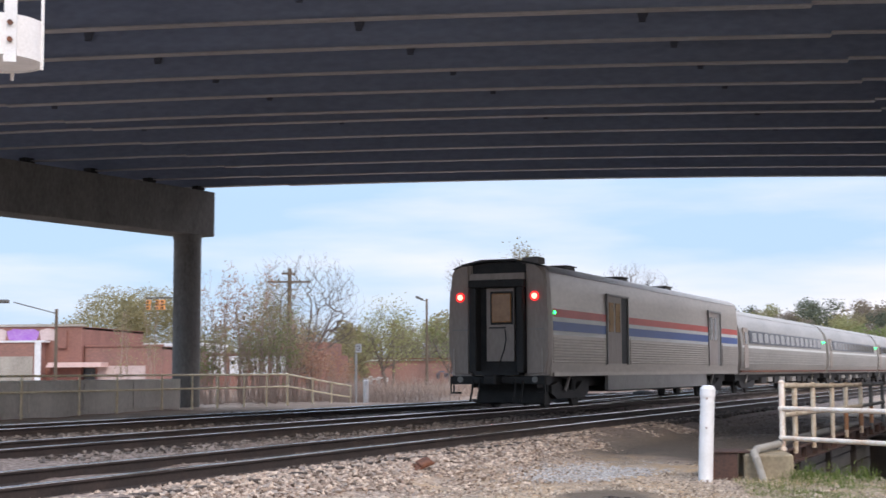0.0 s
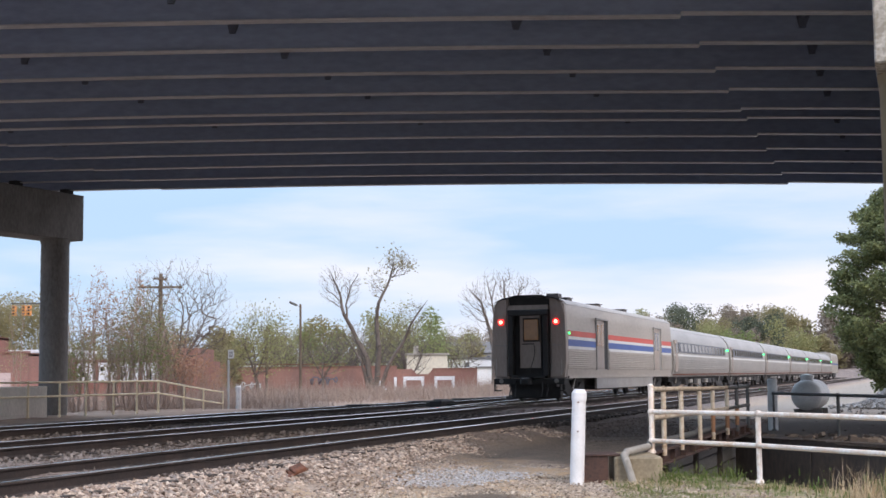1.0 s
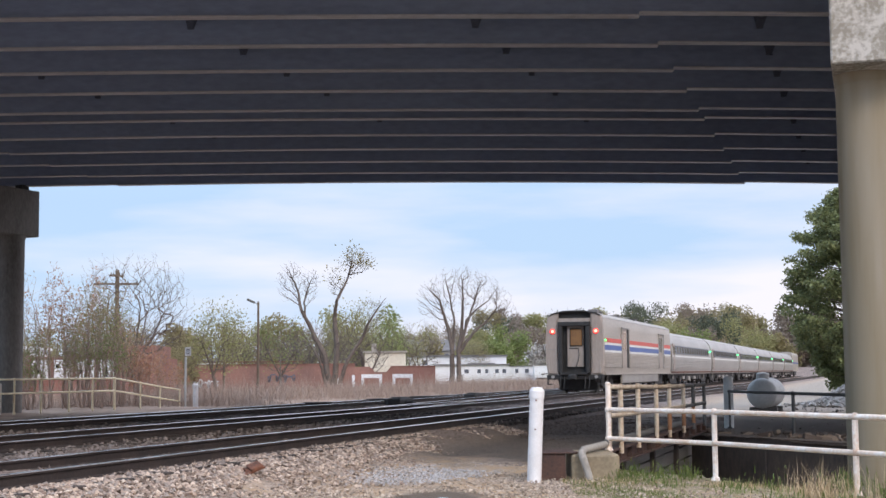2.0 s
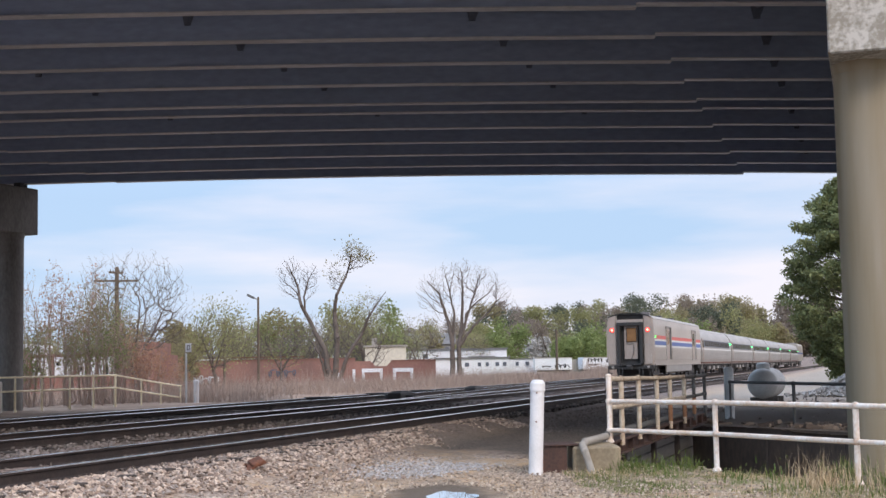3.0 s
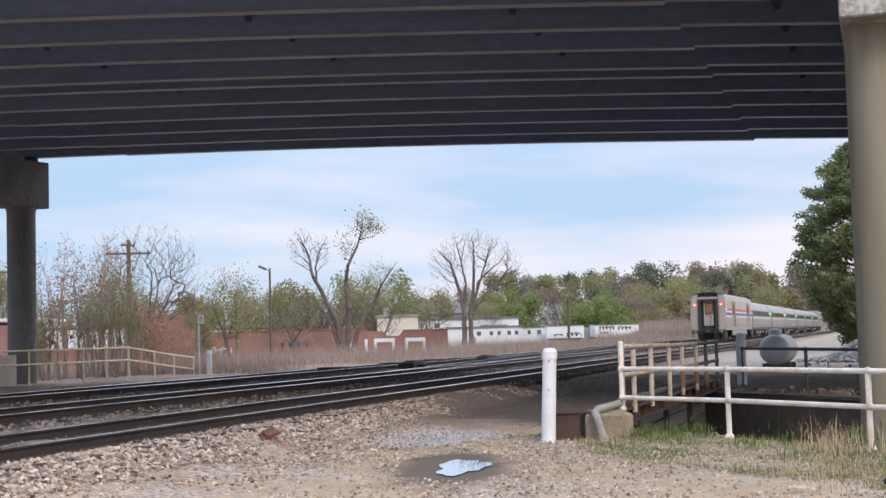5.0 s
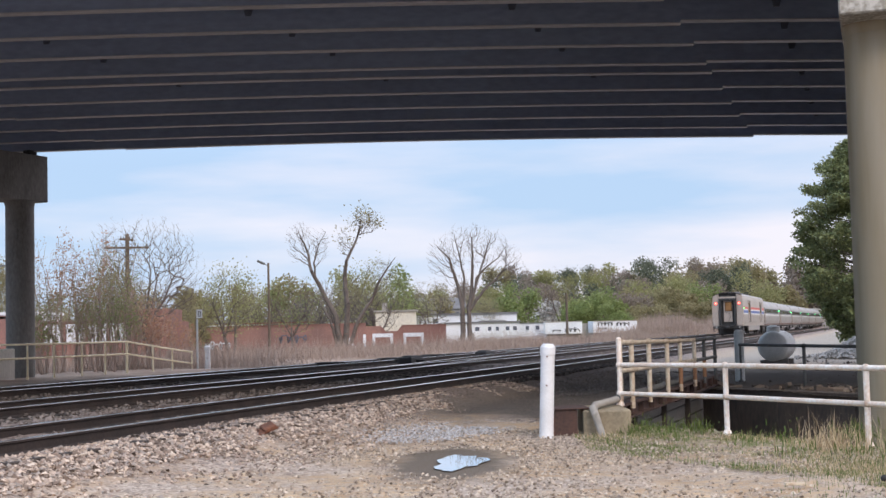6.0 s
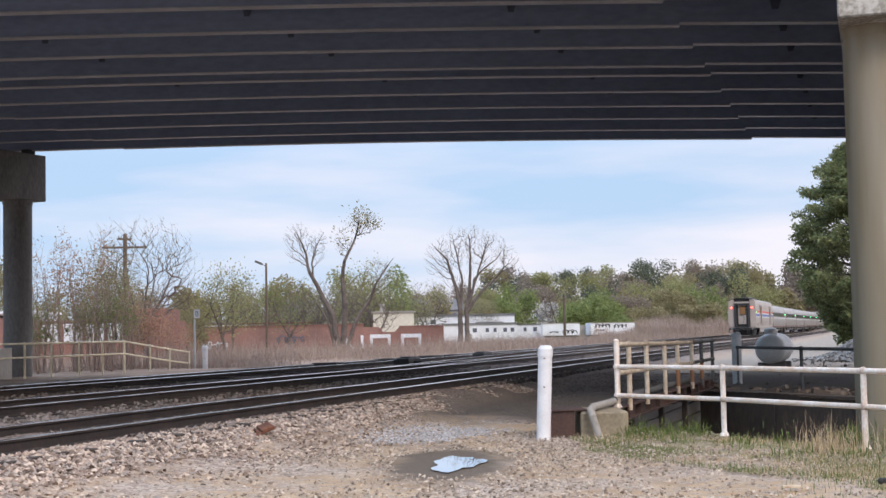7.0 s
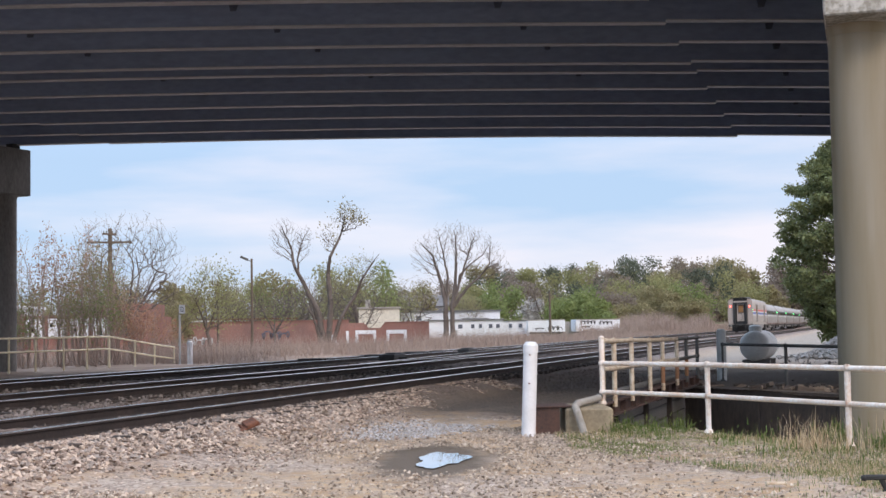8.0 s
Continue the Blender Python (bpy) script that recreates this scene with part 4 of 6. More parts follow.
# ---------------------------------------------------------------- stones, puddle, scrap
def rocks(name, places, sizes, material, label, category, seed, flat=0.7):
    """Many angular stones as one mass."""
    rng = np.random.default_rng(seed)
    base = np.array([(1, 0, 0), (-1, 0, 0), (0, 1, 0), (0, -1, 0), (0, 0, 1), (0, 0, -1)], float)
    tri = np.array([(0, 2, 4), (2, 1, 4), (1, 3, 4), (3, 0, 4), (2, 0, 5), (1, 2, 5), (3, 1, 5), (0, 3, 5)])
    k = len(places)
    v = base[None] * rng.uniform(0.6, 1.25, (k, 6, 1)) + rng.normal(0, 0.18, (k, 6, 3))
    a = rng.uniform(0, math.tau, k)
    ca, sa = np.cos(a)[:, None], np.sin(a)[:, None]
    v = np.stack([v[..., 0] * ca - v[..., 1] * sa, v[..., 0] * sa + v[..., 1] * ca, v[..., 2] * flat], -1)
    t = rng.normal(0, 0.5, (k, 1))
    v = np.stack([v[..., 0], v[..., 1] * np.cos(t) - v[..., 2] * np.sin(t), v[..., 1] * np.sin(t) + v[..., 2] * np.cos(t)], -1)
    v = v * np.asarray(sizes)[:, None, None] + np.asarray(places)[:, None, :]
    f = (tri[None] + 6 * np.arange(k)[:, None, None]).reshape(-1, 3)
    return tagged(raw(name, v.reshape(-1, 3).tolist(), f.tolist(), material), label, category, kind="stuff")


def scatter_bed(count, n0, n1, s0, s1, seed, power=1.0):
    rng = np.random.default_rng(seed)
    n, s = rng.uniform(n0, n1, count), s0 + (s1 - s0) * rng.uniform(0, 1, count) ** power
    c, k = math.cos(radians(HEAD)), math.sin(radians(HEAD))
    x, y = n * c + s * k, -n * k + s * c
    return x, y, rng


def free(x, y):
    n, s = across(x, y)
    p = pit_p(x, y)
    return ~((p > PIT_NEAR - 0.3) & (p < PIT_FAR + 0.3) & (n > PIT_SIDE - 0.4)) & ~(((x - 0.12) / 0.75) ** 2 + ((y - 17.5) / 1.7) ** 2 < 1)


x, y, rng = scatter_bed(19000, -9.6, -8.2, 8, 34, 1)
rocks("shoulder_ballast", np.stack([x, y, land(x, y) + rng.uniform(-0.005, 0.03, len(x))], -1), rng.uniform(0.018, 0.052, len(x)), M_BALLAST, "pinkish grey crushed stone ballast beside the rails", "ballast", 2)
x, y, rng = scatter_bed(9000, -8.5, -6.2, 9, 30, 11, 0.8)
keep = (rng.uniform(0, 1, len(x)) < 1.2 - np.abs(across(x, y)[0] + 8.4) / 1.5) & free(x, y)
x, y = x[keep], y[keep]
rocks("spilled_ballast", np.stack([x, y, land(x, y) + 0.008], -1), rng.uniform(0.012, 0.042, len(x)), M_BALLAST, "scattered pinkish grey ballast stones on dirt", "ballast", 12)
x, y, rng = scatter_bed(24000, -24.5, -9.0, 16, 95, 3, 1.5)
rocks("track_ballast", np.stack([x, y, land(x, y) + rng.uniform(0.0, 0.05, len(x))], -1), rng.uniform(0.025, 0.06, len(x)), M_BALLAST_DARK, "grey crushed stone ballast between the tracks", "ballast", 4)
x, y, rng = scatter_bed(70000, -7.8, 6.5, 9, 24, 5)
lump = np.sin(x * 1.3 + 0.7 * np.sin(y * 0.9)) + np.sin(y * 1.1 + x * 0.4)
keep = free(x, y) & (rng.uniform(-1.6, 2.2, len(x)) < lump + 0.7)
x, y = x[keep], y[keep]
rocks("loose_gravel", np.stack([x, y, land(x, y) + 0.004], -1), 0.006 + 0.024 * rng.uniform(0, 1, len(x)) ** 2, M_PEBBLE, "loose tan gravel strewn over dirt", "gravel", 6)
x, y, rng = scatter_bed(7000, -8.2, -5.6, 18.5, 25.5, 21)
keep = ((across(x, y)[0] + 6.9) / 1.2) ** 2 + ((across(x, y)[1] - 21.7) / 2.7) ** 2 < rng.uniform(0.3, 1.0, len(x))
x, y = x[keep], y[keep]
rocks("pale_gravel", np.stack([x, y, land(x, y) + 0.012], -1), rng.uniform(0.010, 0.026, len(x)), leafy("pale_gravel_stone", (0.55, 0.53, 0.52), (0.30, 0.28, 0.27), 0.9), "pale grey fine gravel washed out beside the track", "gravel", 22)
# dark stones to match the ground colour that carries the overpass's shade
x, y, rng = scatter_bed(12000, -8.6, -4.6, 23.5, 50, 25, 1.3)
rocks("cinder_shade_gravel", np.stack([x, y, land(x, y) + 0.004], -1), rng.uniform(0.008, 0.034, len(x)), M_BALLAST_DARK, "dark stones strewn over the shade-darkened cinders beside the track", "gravel", 26)
x, y, rng = scatter_bed(1500, -3.2, 14, 26, 62, 31)
keep = free(x, y)
x, y = x[keep], y[keep]
rocks("rubble", np.stack([x, y, land(x, y) + 0.03], -1), rng.uniform(0.02, 0.14, len(x)) ** 1.3, M_BALLAST_DARK, "scattered rubble and broken stone on shade-darkened dirt", "rubble", 32)
rng = np.random.default_rng(41)
px_, py_ = rng.normal(0, 1.0, 2600), rng.normal(0, 1.0, 2600)
rocks("stone_pile", np.stack([18.6 + px_ * 1.0, 61.5 + py_ * 1.2, 0.1 + 0.95 * np.exp(-(px_ ** 2 + py_ ** 2) / 1.6)], -1), rng.uniform(0.07, 0.16, 2600), leafy("pale_quarry_stone", (0.46, 0.42, 0.38), (0.25, 0.225, 0.20), 0.9), "pile of pale grey quarry stone", "stone pile", 42)


def build_puddle():
    m = bpy.data.materials.new("still_water")
    m.use_nodes = True
    bs = m.node_tree.nodes["Principled BSDF"]
    bs.inputs["Base Color"].default_value = (0.93, 0.94, 0.95, 1)
    bs.inputs["Metallic"].default_value = 1.0
    bs.inputs["Roughness"].default_value = 0.02
    b = B()
    ring = []
    rng = random.Random(3)
    for i in range(44):
        a = math.tau * i / 44
        r = 1 + 0.16 * math.sin(3 * a + 1) + 0.10 * math.sin(7 * a) + rng.uniform(-0.06, 0.06)
        ring.append(b.verts.new((0.17 + 0.30 * r * math.cos(a) + 0.09 * r * math.sin(a), 17.5 + 0.95 * r * math.sin(a), -0.012)))
    b.faces.new(ring)
    tagged(part("puddle", b, m), "shallow puddle that mirrors the pale sky", "puddle")


build_puddle()
scrap = thing("rusty_plate", "crumpled rusty steel tie plate on the ballast", "scrap", pose(-2.55, 20.1, 0.27, 14, -20, 25) @ Matrix.Scale(0.85, 4))
part("plate", box(B(), -0.19, -0.12, -0.02, 0.19, 0.12, 0.012, bevel=0.006), M_RUST, scrap)
part("shoulder", box(B(), -0.06, -0.13, 0.0, 0.16, 0.13, 0.06, bevel=0.012), M_RUST, scrap)
part("spike", rod(B(), (-0.12, 0.02, 0.0), (-0.16, -0.05, 0.1), 0.014, seg=6), M_RUST, scrap)
log = thing("scrap_lever", "dark rusty switch lever lying in the grass", "scrap", pose(4.26, 13.35, 0.10, 0, 0, -8))
part("bar", box(B(), -0.12, -0.03, 0.0, 0.9, 0.03, 0.05, bevel=0.012), M_BLACK, log)
part("knob", ball(B(), (-0.13, 0, 0.02), 0.032, 12), M_BLACK, log, smooth=True)
part("leg", rod(B(), (0.02, 0, 0.02), (0.07, 0.01, -0.08), 0.026, seg=8), M_BLACK, log)
part("leg", rod(B(), (0.07, 0.01, -0.08), (0.05, 0.02, -0.2), 0.026, seg=8), M_BLACK, log)
part("plate", box(B(), 0.5, -0.06, -0.16, 0.75, 0.1, 0.03, bevel=0.01), M_BLACK, log)
whole("wood_scrap", box(B(), -0.11, -0.022, 0.0, 0.11, 0.022, 0.03, bevel=0.006), M_FENCE_OLD, "weathered broken piece of wood on gravel", "wood scrap", pose(3.42, 13.9, 0.01, 0, 3, 14))


# ---------------------------------------------------------------- grass and brush
def blades(name, places, lengths, lean, width, material, label, category, seed):
    rng = np.random.default_rng(seed)
    k = len(places)
    p = np.asarray(places, float)
    a, tilt = rng.uniform(0, math.tau, k), np.abs(rng.normal(0, lean, k))
    out = np.stack([np.cos(a), np.sin(a), np.zeros(k)], -1)
    sidev = np.stack([-np.sin(a), np.cos(a), np.zeros(k)], -1) * (np.asarray(width) / 2)[..., None] if np.ndim(width) else np.stack([-np.sin(a), np.cos(a), np.zeros(k)], -1) * width / 2
    L = np.asarray(lengths)[:, None]
    up = np.array([0, 0, 1.0])
    mid = p + L * 0.55 * (up * np.cos(tilt * 0.6)[:, None] + out * np.sin(tilt * 0.6)[:, None])
    tip = mid + L * 0.5 * (up * np.cos(tilt * 1.6)[:, None] + out * np.sin(tilt * 1.6)[:, None])
    v = np.stack([p - sidev, p + sidev, mid + sidev * 0.7, mid - sidev * 0.7, tip], 1).reshape(-1, 3)
    i = 5 * np.arange(k)[:, None]
    quads = (i + np.array([0, 1, 2, 3])).tolist()
    tris = (i + np.array([3, 2, 4])).tolist()
    return tagged(raw(name, v.tolist(), quads + tris, material), label, category, kind="stuff")


M_GRASS = leafy("green_grass", (0.095, 0.145, 0.038), (0.20, 0.225, 0.075), 0.6, 0.35)
M_STRAW = leafy("dry_straw", (0.66, 0.51, 0.33), (0.42, 0.31, 0.19), 0.6, 0.3)
M_RUBBLE = leafy("rubble_bits", (0.34, 0.26, 0.20), (0.07, 0.055, 0.05), 0.9)
M_BRUSH = leafy("dry_brush", (0.38, 0.29, 0.235), (0.24, 0.175, 0.14), 0.7, 0.2)


def grass_zone(count, seed):
    rng = np.random.default_rng(seed)
    p = rng.uniform(0, 1, count) ** 1.2 * 2.9
    # a strip before the edge of the sunken road
    k = rng.uniform(-19.0, -6.5, count)
    q = PIT_NEAR - 0.15 - np.abs(p) * 1.05
    x, y = 0.9 * q + 0.436 * k, 0.436 * q - 0.9 * k
    lump = np.sin(x * 3.1 + np.sin(y * 2.3)) + np.sin(y * 2.9 + 1.7 * x) + rng.uniform(-1, 1, count)
    broad = np.sin(x * 1.3 + 0.8 * np.sin(y * 0.9)) + np.sin(y * 0.8 + 0.6 * x) - 0.12 * p
    keep = (lump + 1.1 * broad > rng.uniform(-1.7, 2.0, count)) & ~((x > 2.0) & (x < 2.9) & (y > 21.3)) & (x > 1.9)
    return x[keep], y[keep], rng


x, y, rng = grass_zone(150000, 7)
blades("verge_grass", np.stack([x, y, land(x, y) - 0.01], -1), rng.uniform(0.0, 1.0, len(x)) ** 1.7 * 0.10 * (1.0 + 0.4 * np.sin(x * 5 + y * 3)), 1.7, 0.0065, M_GRASS, "short green spring grass at the edge of the sunken road", "grass", 8)
x, y, rng = grass_zone(80000, 9)
keep = np.sin(x * 1.7) + np.sin(y * 1.2 + 2) + rng.uniform(-1, 1, len(x)) > 0.1
x, y = x[keep], y[keep]
blades("verge_straw", np.stack([x, y, land(x, y) - 0.01], -1), rng.uniform(0.03, 0.11, len(x)), 1.8, 0.006, M_STRAW, "dry straw-coloured grass lying over the verge", "grass", 10)
rng = np.random.default_rng(13)
cx = np.concatenate([rng.normal(4.9, 0.16, 330), rng.normal(5.1, 0.5, 300)])
cy = np.concatenate([rng.normal(18.1, 0.25, 330), rng.normal(17.6, 0.5, 300)])
blades("dry_tuft", np.stack([cx, cy, 0 * cx], -1), rng.uniform(0.1, 0.55, len(cx)) ** 1.2 * 1.15, 1.7, 0.008, M_STRAW, "tall tuft of dry straw beside the fence", "grass", 14)
rng = np.random.default_rng(15)
ox, oy = [], []
for a, b, c in ((2.95, 21.2, 160), (3.35, 20.9, 130), (3.75, 20.9, 160), (4.6, 19.2, 60), (5.55, 18.9, 240), (5.3, 18.9, 120), (6.3, 16.5, 200), (5.75, 17.6, 260), (5.95, 17.0, 240), (3.9, 18.4, 60), (4.3, 17.3, 60), (3.2, 19.4, 70), (4.9, 16.6, 60)):
    ox += list(rng.normal(a, 0.13, c))
    oy += list(rng.normal(b, 0.16, c))
ox, oy = np.array(ox), np.array(oy)
blades("weed_clump", np.stack([ox, oy, np.abs(rng.normal(0, 0.09, len(ox)))], -1), rng.uniform(0.04, 0.15, len(ox)), 1.0, 0.016, M_GRASS, "leafy green weeds growing at the wall's edge", "weeds", 16)
x, y, rng = scatter_bed(1500, -1.0, 4.5, 11, 15.5, 17)
blades("sparse_grass", np.stack([x, y, land(x, y)], -1), rng.uniform(0.03, 0.1, len(x)), 0.6, 0.007, M_GRASS, "sparse green grass in the gravel", "grass", 18)
# rubbish along the far edge of the sunken road
rng = np.random.default_rng(77)
trash = B()
for i in range(110):
    q, k = PIT_FAR + 0.6 + abs(rng.normal(0, 0.7)), rng.uniform(-33, -14)
    px, py = 0.9 * q + 0.436 * k, 0.436 * q - 0.9 * k
    a, w, h = rng.uniform(0, math.tau), rng.uniform(0.04, 0.22), rng.uniform(0.03, 0.12)
    bit = box(B(), -w, -w * 0.4, -0.02, w, w * 0.4, h, bevel=0.01)
    bit.transform(pose(px, py, float(land(np.array([px]), np.array([py]))[0]), rng.uniform(-15, 15), rng.uniform(-20, 20), math.degrees(a)))
    piece = bpy.data.meshes.new("bit")
    bit.to_mesh(piece)
    trash.from_mesh(piece)
    bpy.data.meshes.remove(piece)
tagged(part("rubble", trash, M_RUBBLE), "broken wood and stone rubble along the sunken road", "rubble", kind="stuff")
# brush beyond the tracks
x, y, rng = scatter_bed(170000, -62, -25.3, 56, 180, 19, 1.2)
keep = np.sin(x * 0.35 + np.sin(y * 0.2)) + np.sin(y * 0.23 + 1) + rng.uniform(-1, 1, len(x)) > -1.1
x, y = x[keep], y[keep]
blades("dry_brush", np.stack([x, y, land(x, y) - 0.05], -1), rng.uniform(0.25, 1.7, len(x)) * (0.8 + 0.35 * np.sin(x * 0.5 + y * 0.2) * np.sin(y * 0.31) + 0.25 * np.sin(x * 1.7 + y)), 1.7, 0.016, M_BRUSH, "dry reddish-brown weeds along the railway", "brush", 20)
x, y, rng = scatter_bed(9000, -30, -22.5, 95, 330, 23, 1.3)
blades("trackside_weeds", np.stack([x, y, land(x, y) - 0.05], -1), rng.uniform(0.3, 1.0, len(x)), 0.7, 0.04, M_BRUSH, "low dry weeds beside the far tracks", "brush", 24)


# ---------------------------------------------------------------- parapet and fence beyond the tracks
wall = structure("parapet_wall", box(B(), -30.25, 8, -0.5, -29.75, 43.6, 1.36, bevel=0.03), M_PARAPET, ALONG)
for i in range(13):
    part("panel", box(B(), -29.76, 8.3 + i * 2.7, 0.35, -29.71, 10.9 + i * 2.7, 1.28, bevel=0.01), M_PARAPET, wall)
left_posts = [(*TR(-29.45, s)[:2], 0.28, 1.5) for s in (20.5, 23.3, 26.0, 28.8, 31.6, 34.6, 37.4, 39.4, 42.0, 43.9, 45.6, 47.5, 49.2, 50.85)]
fence_run("pipe_fence", "cream pipe fence with two rails beyond the tracks", left_posts, lambda i, a, b: ((1.5, 1.5), (1.0, 1.0)), M_CREAM_PIPE, 0.036)
ramp_posts = [(*TR(-29.45, 50.9)[:2], 0.28, 1.5), (*TR(-29.45, 53.0)[:2], 0.2, 1.29), (*TR(-29.45, 54.7)[:2], 0.15, 1.12), (*TR(-29.45, 56.5)[:2], 0.1, 0.96)]
fence_run("pipe_fence", "cream pipe handrail sloping down beyond the tracks", ramp_posts, lambda i, a, b: ((a[3], b[3]), (a[3] - 0.5, b[3] - 0.5)), M_CREAM_PIPE, 0.036)
build_marker_post(-10.33, 61.78, 1.24, 0.12, 0.0, "short white marker post beyond the tracks")
sign = thing("sign_post", "small white railway sign on a grey pole", "sign", pose(-10.85, 62.2, 0))
part("pole", rod(B(), (0, 0, 0), (0, 0, 2.4), 0.045, seg=10), M_TANK, sign)
pl = part("plate", box(B(), -0.02, -0.06, 2.45, 0.24, -0.04, 2.83, bevel=0.006), M_WHITE, sign, "white sign plate with one dark character")
for nm, args in (("stroke", (0.055, 2.53, 0.08, 2.75)), ("stroke", (0.145, 2.53, 0.17, 2.75)), ("stroke", (0.08, 2.725, 0.145, 2.75)), ("stroke", (0.08, 2.53, 0.145, 2.555))):
    part(nm, box(B(), args[0], -0.066, args[1], args[2], -0.0605, args[3]), M_BLACK, pl)


# ---------------------------------------------------------------- ladder cage by the camera
def build_ladder():
    t = thing("signal_ladder", "white caged ladder on a signal mast with rusty bolts", "ladder", pose(-4.97, 11.0, 0, 0, 0, 12))
    part("mast", rod(B(), (-0.75, 0.1, -0.2), (-0.75, 0.1, 8.0), 0.14, seg=20), M_WHITE, t, smooth=True)
    for z in (4.16, 5.2, 6.3):
        b = B()
        for r0 in (0.40,):
            prev = None
            for i in range(41):
                a = math.tau * i / 40
                ring = [b.verts.new((r * math.cos(a), r * math.sin(a), zz)) for r, zz in ((r0, z), (r0, z + 0.34), (r0 - 0.012, z + 0.34), (r0 - 0.012, z))]
                if prev:
                    for j in range(4):
                        b.faces.new((prev[j], ring[j], ring[(j + 1) % 4], prev[(j + 1) % 4]))
                prev = ring
        part("hoop", b, M_WHITE, t, smooth=True)
    part("hoop_floor", rod(B(), (0, 0, 4.17), (0, 0, 4.19), 0.385, seg=32), M_WHITE, t)
    for a in (-8, -60, 80):
        x, y = 0.405 * math.cos(radians(a)), 0.405 * math.sin(radians(a))
        st = part("cage_bar", box(B(), x - (0.05 if a == -60 else 0.012), y - 0.012, 4.1, x + (0.05 if a == -60 else 0.012), y + 0.012, 7.0), M_WHITE, t)
        if a == -60:
            for z in (4.28, 4.42):
                part("bolt", rod(B(), (x, y - 0.012, z), (x, y - 0.04, z), 0.022, seg=8), M_RUST, st)
    for i in range(18):
        part("rung", rod(B(), (-0.62, -0.2, 0.6 + i * 0.35), (-0.62, 0.35, 0.6 + i * 0.35), 0.016, seg=8), M_WHITE, t)
    part("bracket", box(B(), -0.75, 0.05, 4.15, -0.36, 0.1, 4.25), M_WHITE, t)


build_ladder()


# ---------------------------------------------------------------- trees
def tubes(name, segments, material, parent=None, label="", kind=""):
    """Branches from (p, q, r0, r1) as tapered tubes in one mesh."""
    verts, faces = [], []
    for sides, pick in ((7, lambda r: r > 0.08), (4, lambda r: 0.02 < r <= 0.08), (3, lambda r: r <= 0.02)):
        seg = [g for g in segments if pick(g[2])]
        if not seg:
            continue
        p, q = np.array([tuple(g[0]) for g in seg], float), np.array([tuple(g[1]) for g in seg], float)
        r = np.array([(g[2], g[3]) for g in seg], float)
        d = q - p
        d /= np.maximum(np.linalg.norm(d, axis=1), 1e-6)[:, None]
        ref = np.where(np.abs(d[:, 2:3]) < 0.9, np.array([[0, 0, 1.0]]), np.array([[1.0, 0, 0]]))
        a = np.cross(d, ref)
        a /= np.linalg.norm(a, axis=1)[:, None]
        b = np.cross(d, a)
        t = math.tau * np.arange(sides) / sides
        ring = a[:, None] * np.cos(t)[None, :, None] + b[:, None] * np.sin(t)[None, :, None]
        v = np.concatenate([p[:, None] + ring * r[:, 0, None, None], q[:, None] + ring * r[:, 1, None, None]], 1)
        base = sum(len(k) for k in verts) + 2 * sides * np.arange(len(seg))[:, None]
        i = np.arange(sides)
        f = np.stack([i, (i + 1) % sides, sides + (i + 1) % sides, sides + i], -1)
        faces += (base[:, :, None] + f[None]).reshape(-1, 4).tolist()
        verts.append(v.reshape(-1, 3))
    ob = raw(name, np.concatenate(verts).tolist(), faces, material)
    ob.data.shade_smooth()
    if parent:
        ob.parent = parent
    return tagged(ob, label, kind=kind)


def leaves(name, centres, size, material, parent=None, seed=0, label=""):
    """Small bent leaves or clumps of them, one island each."""
    rng = np.random.default_rng(seed)
    c = np.asarray(centres, float)
    k = len(c)
    u = rng.normal(0, 1, (k, 3))
    u /= np.linalg.norm(u, axis=1)[:, None]
    w = rng.normal(0, 1, (k, 3))
    w -= (w * u).sum(1)[:, None] * u
    w /= np.linalg.norm(w, axis=1)[:, None]
    s = (size * rng.uniform(0.6, 1.3, k))[:, None]
    bend = np.cross(u, w) * s * 0.25
    v = np.stack([c - u * s, c + w * s * 0.55 + bend, c + u * s, c - w * s * 0.55 + bend], 1).reshape(-1, 3)
    i = 4 * np.arange(k)[:, None]
    ob = raw(name, v.tolist(), (i + np.array([0, 1, 2])).tolist() + (i + np.array([0, 2, 3])).tolist(), material)
    if parent:
        ob.parent = parent
    return tagged(ob, label)


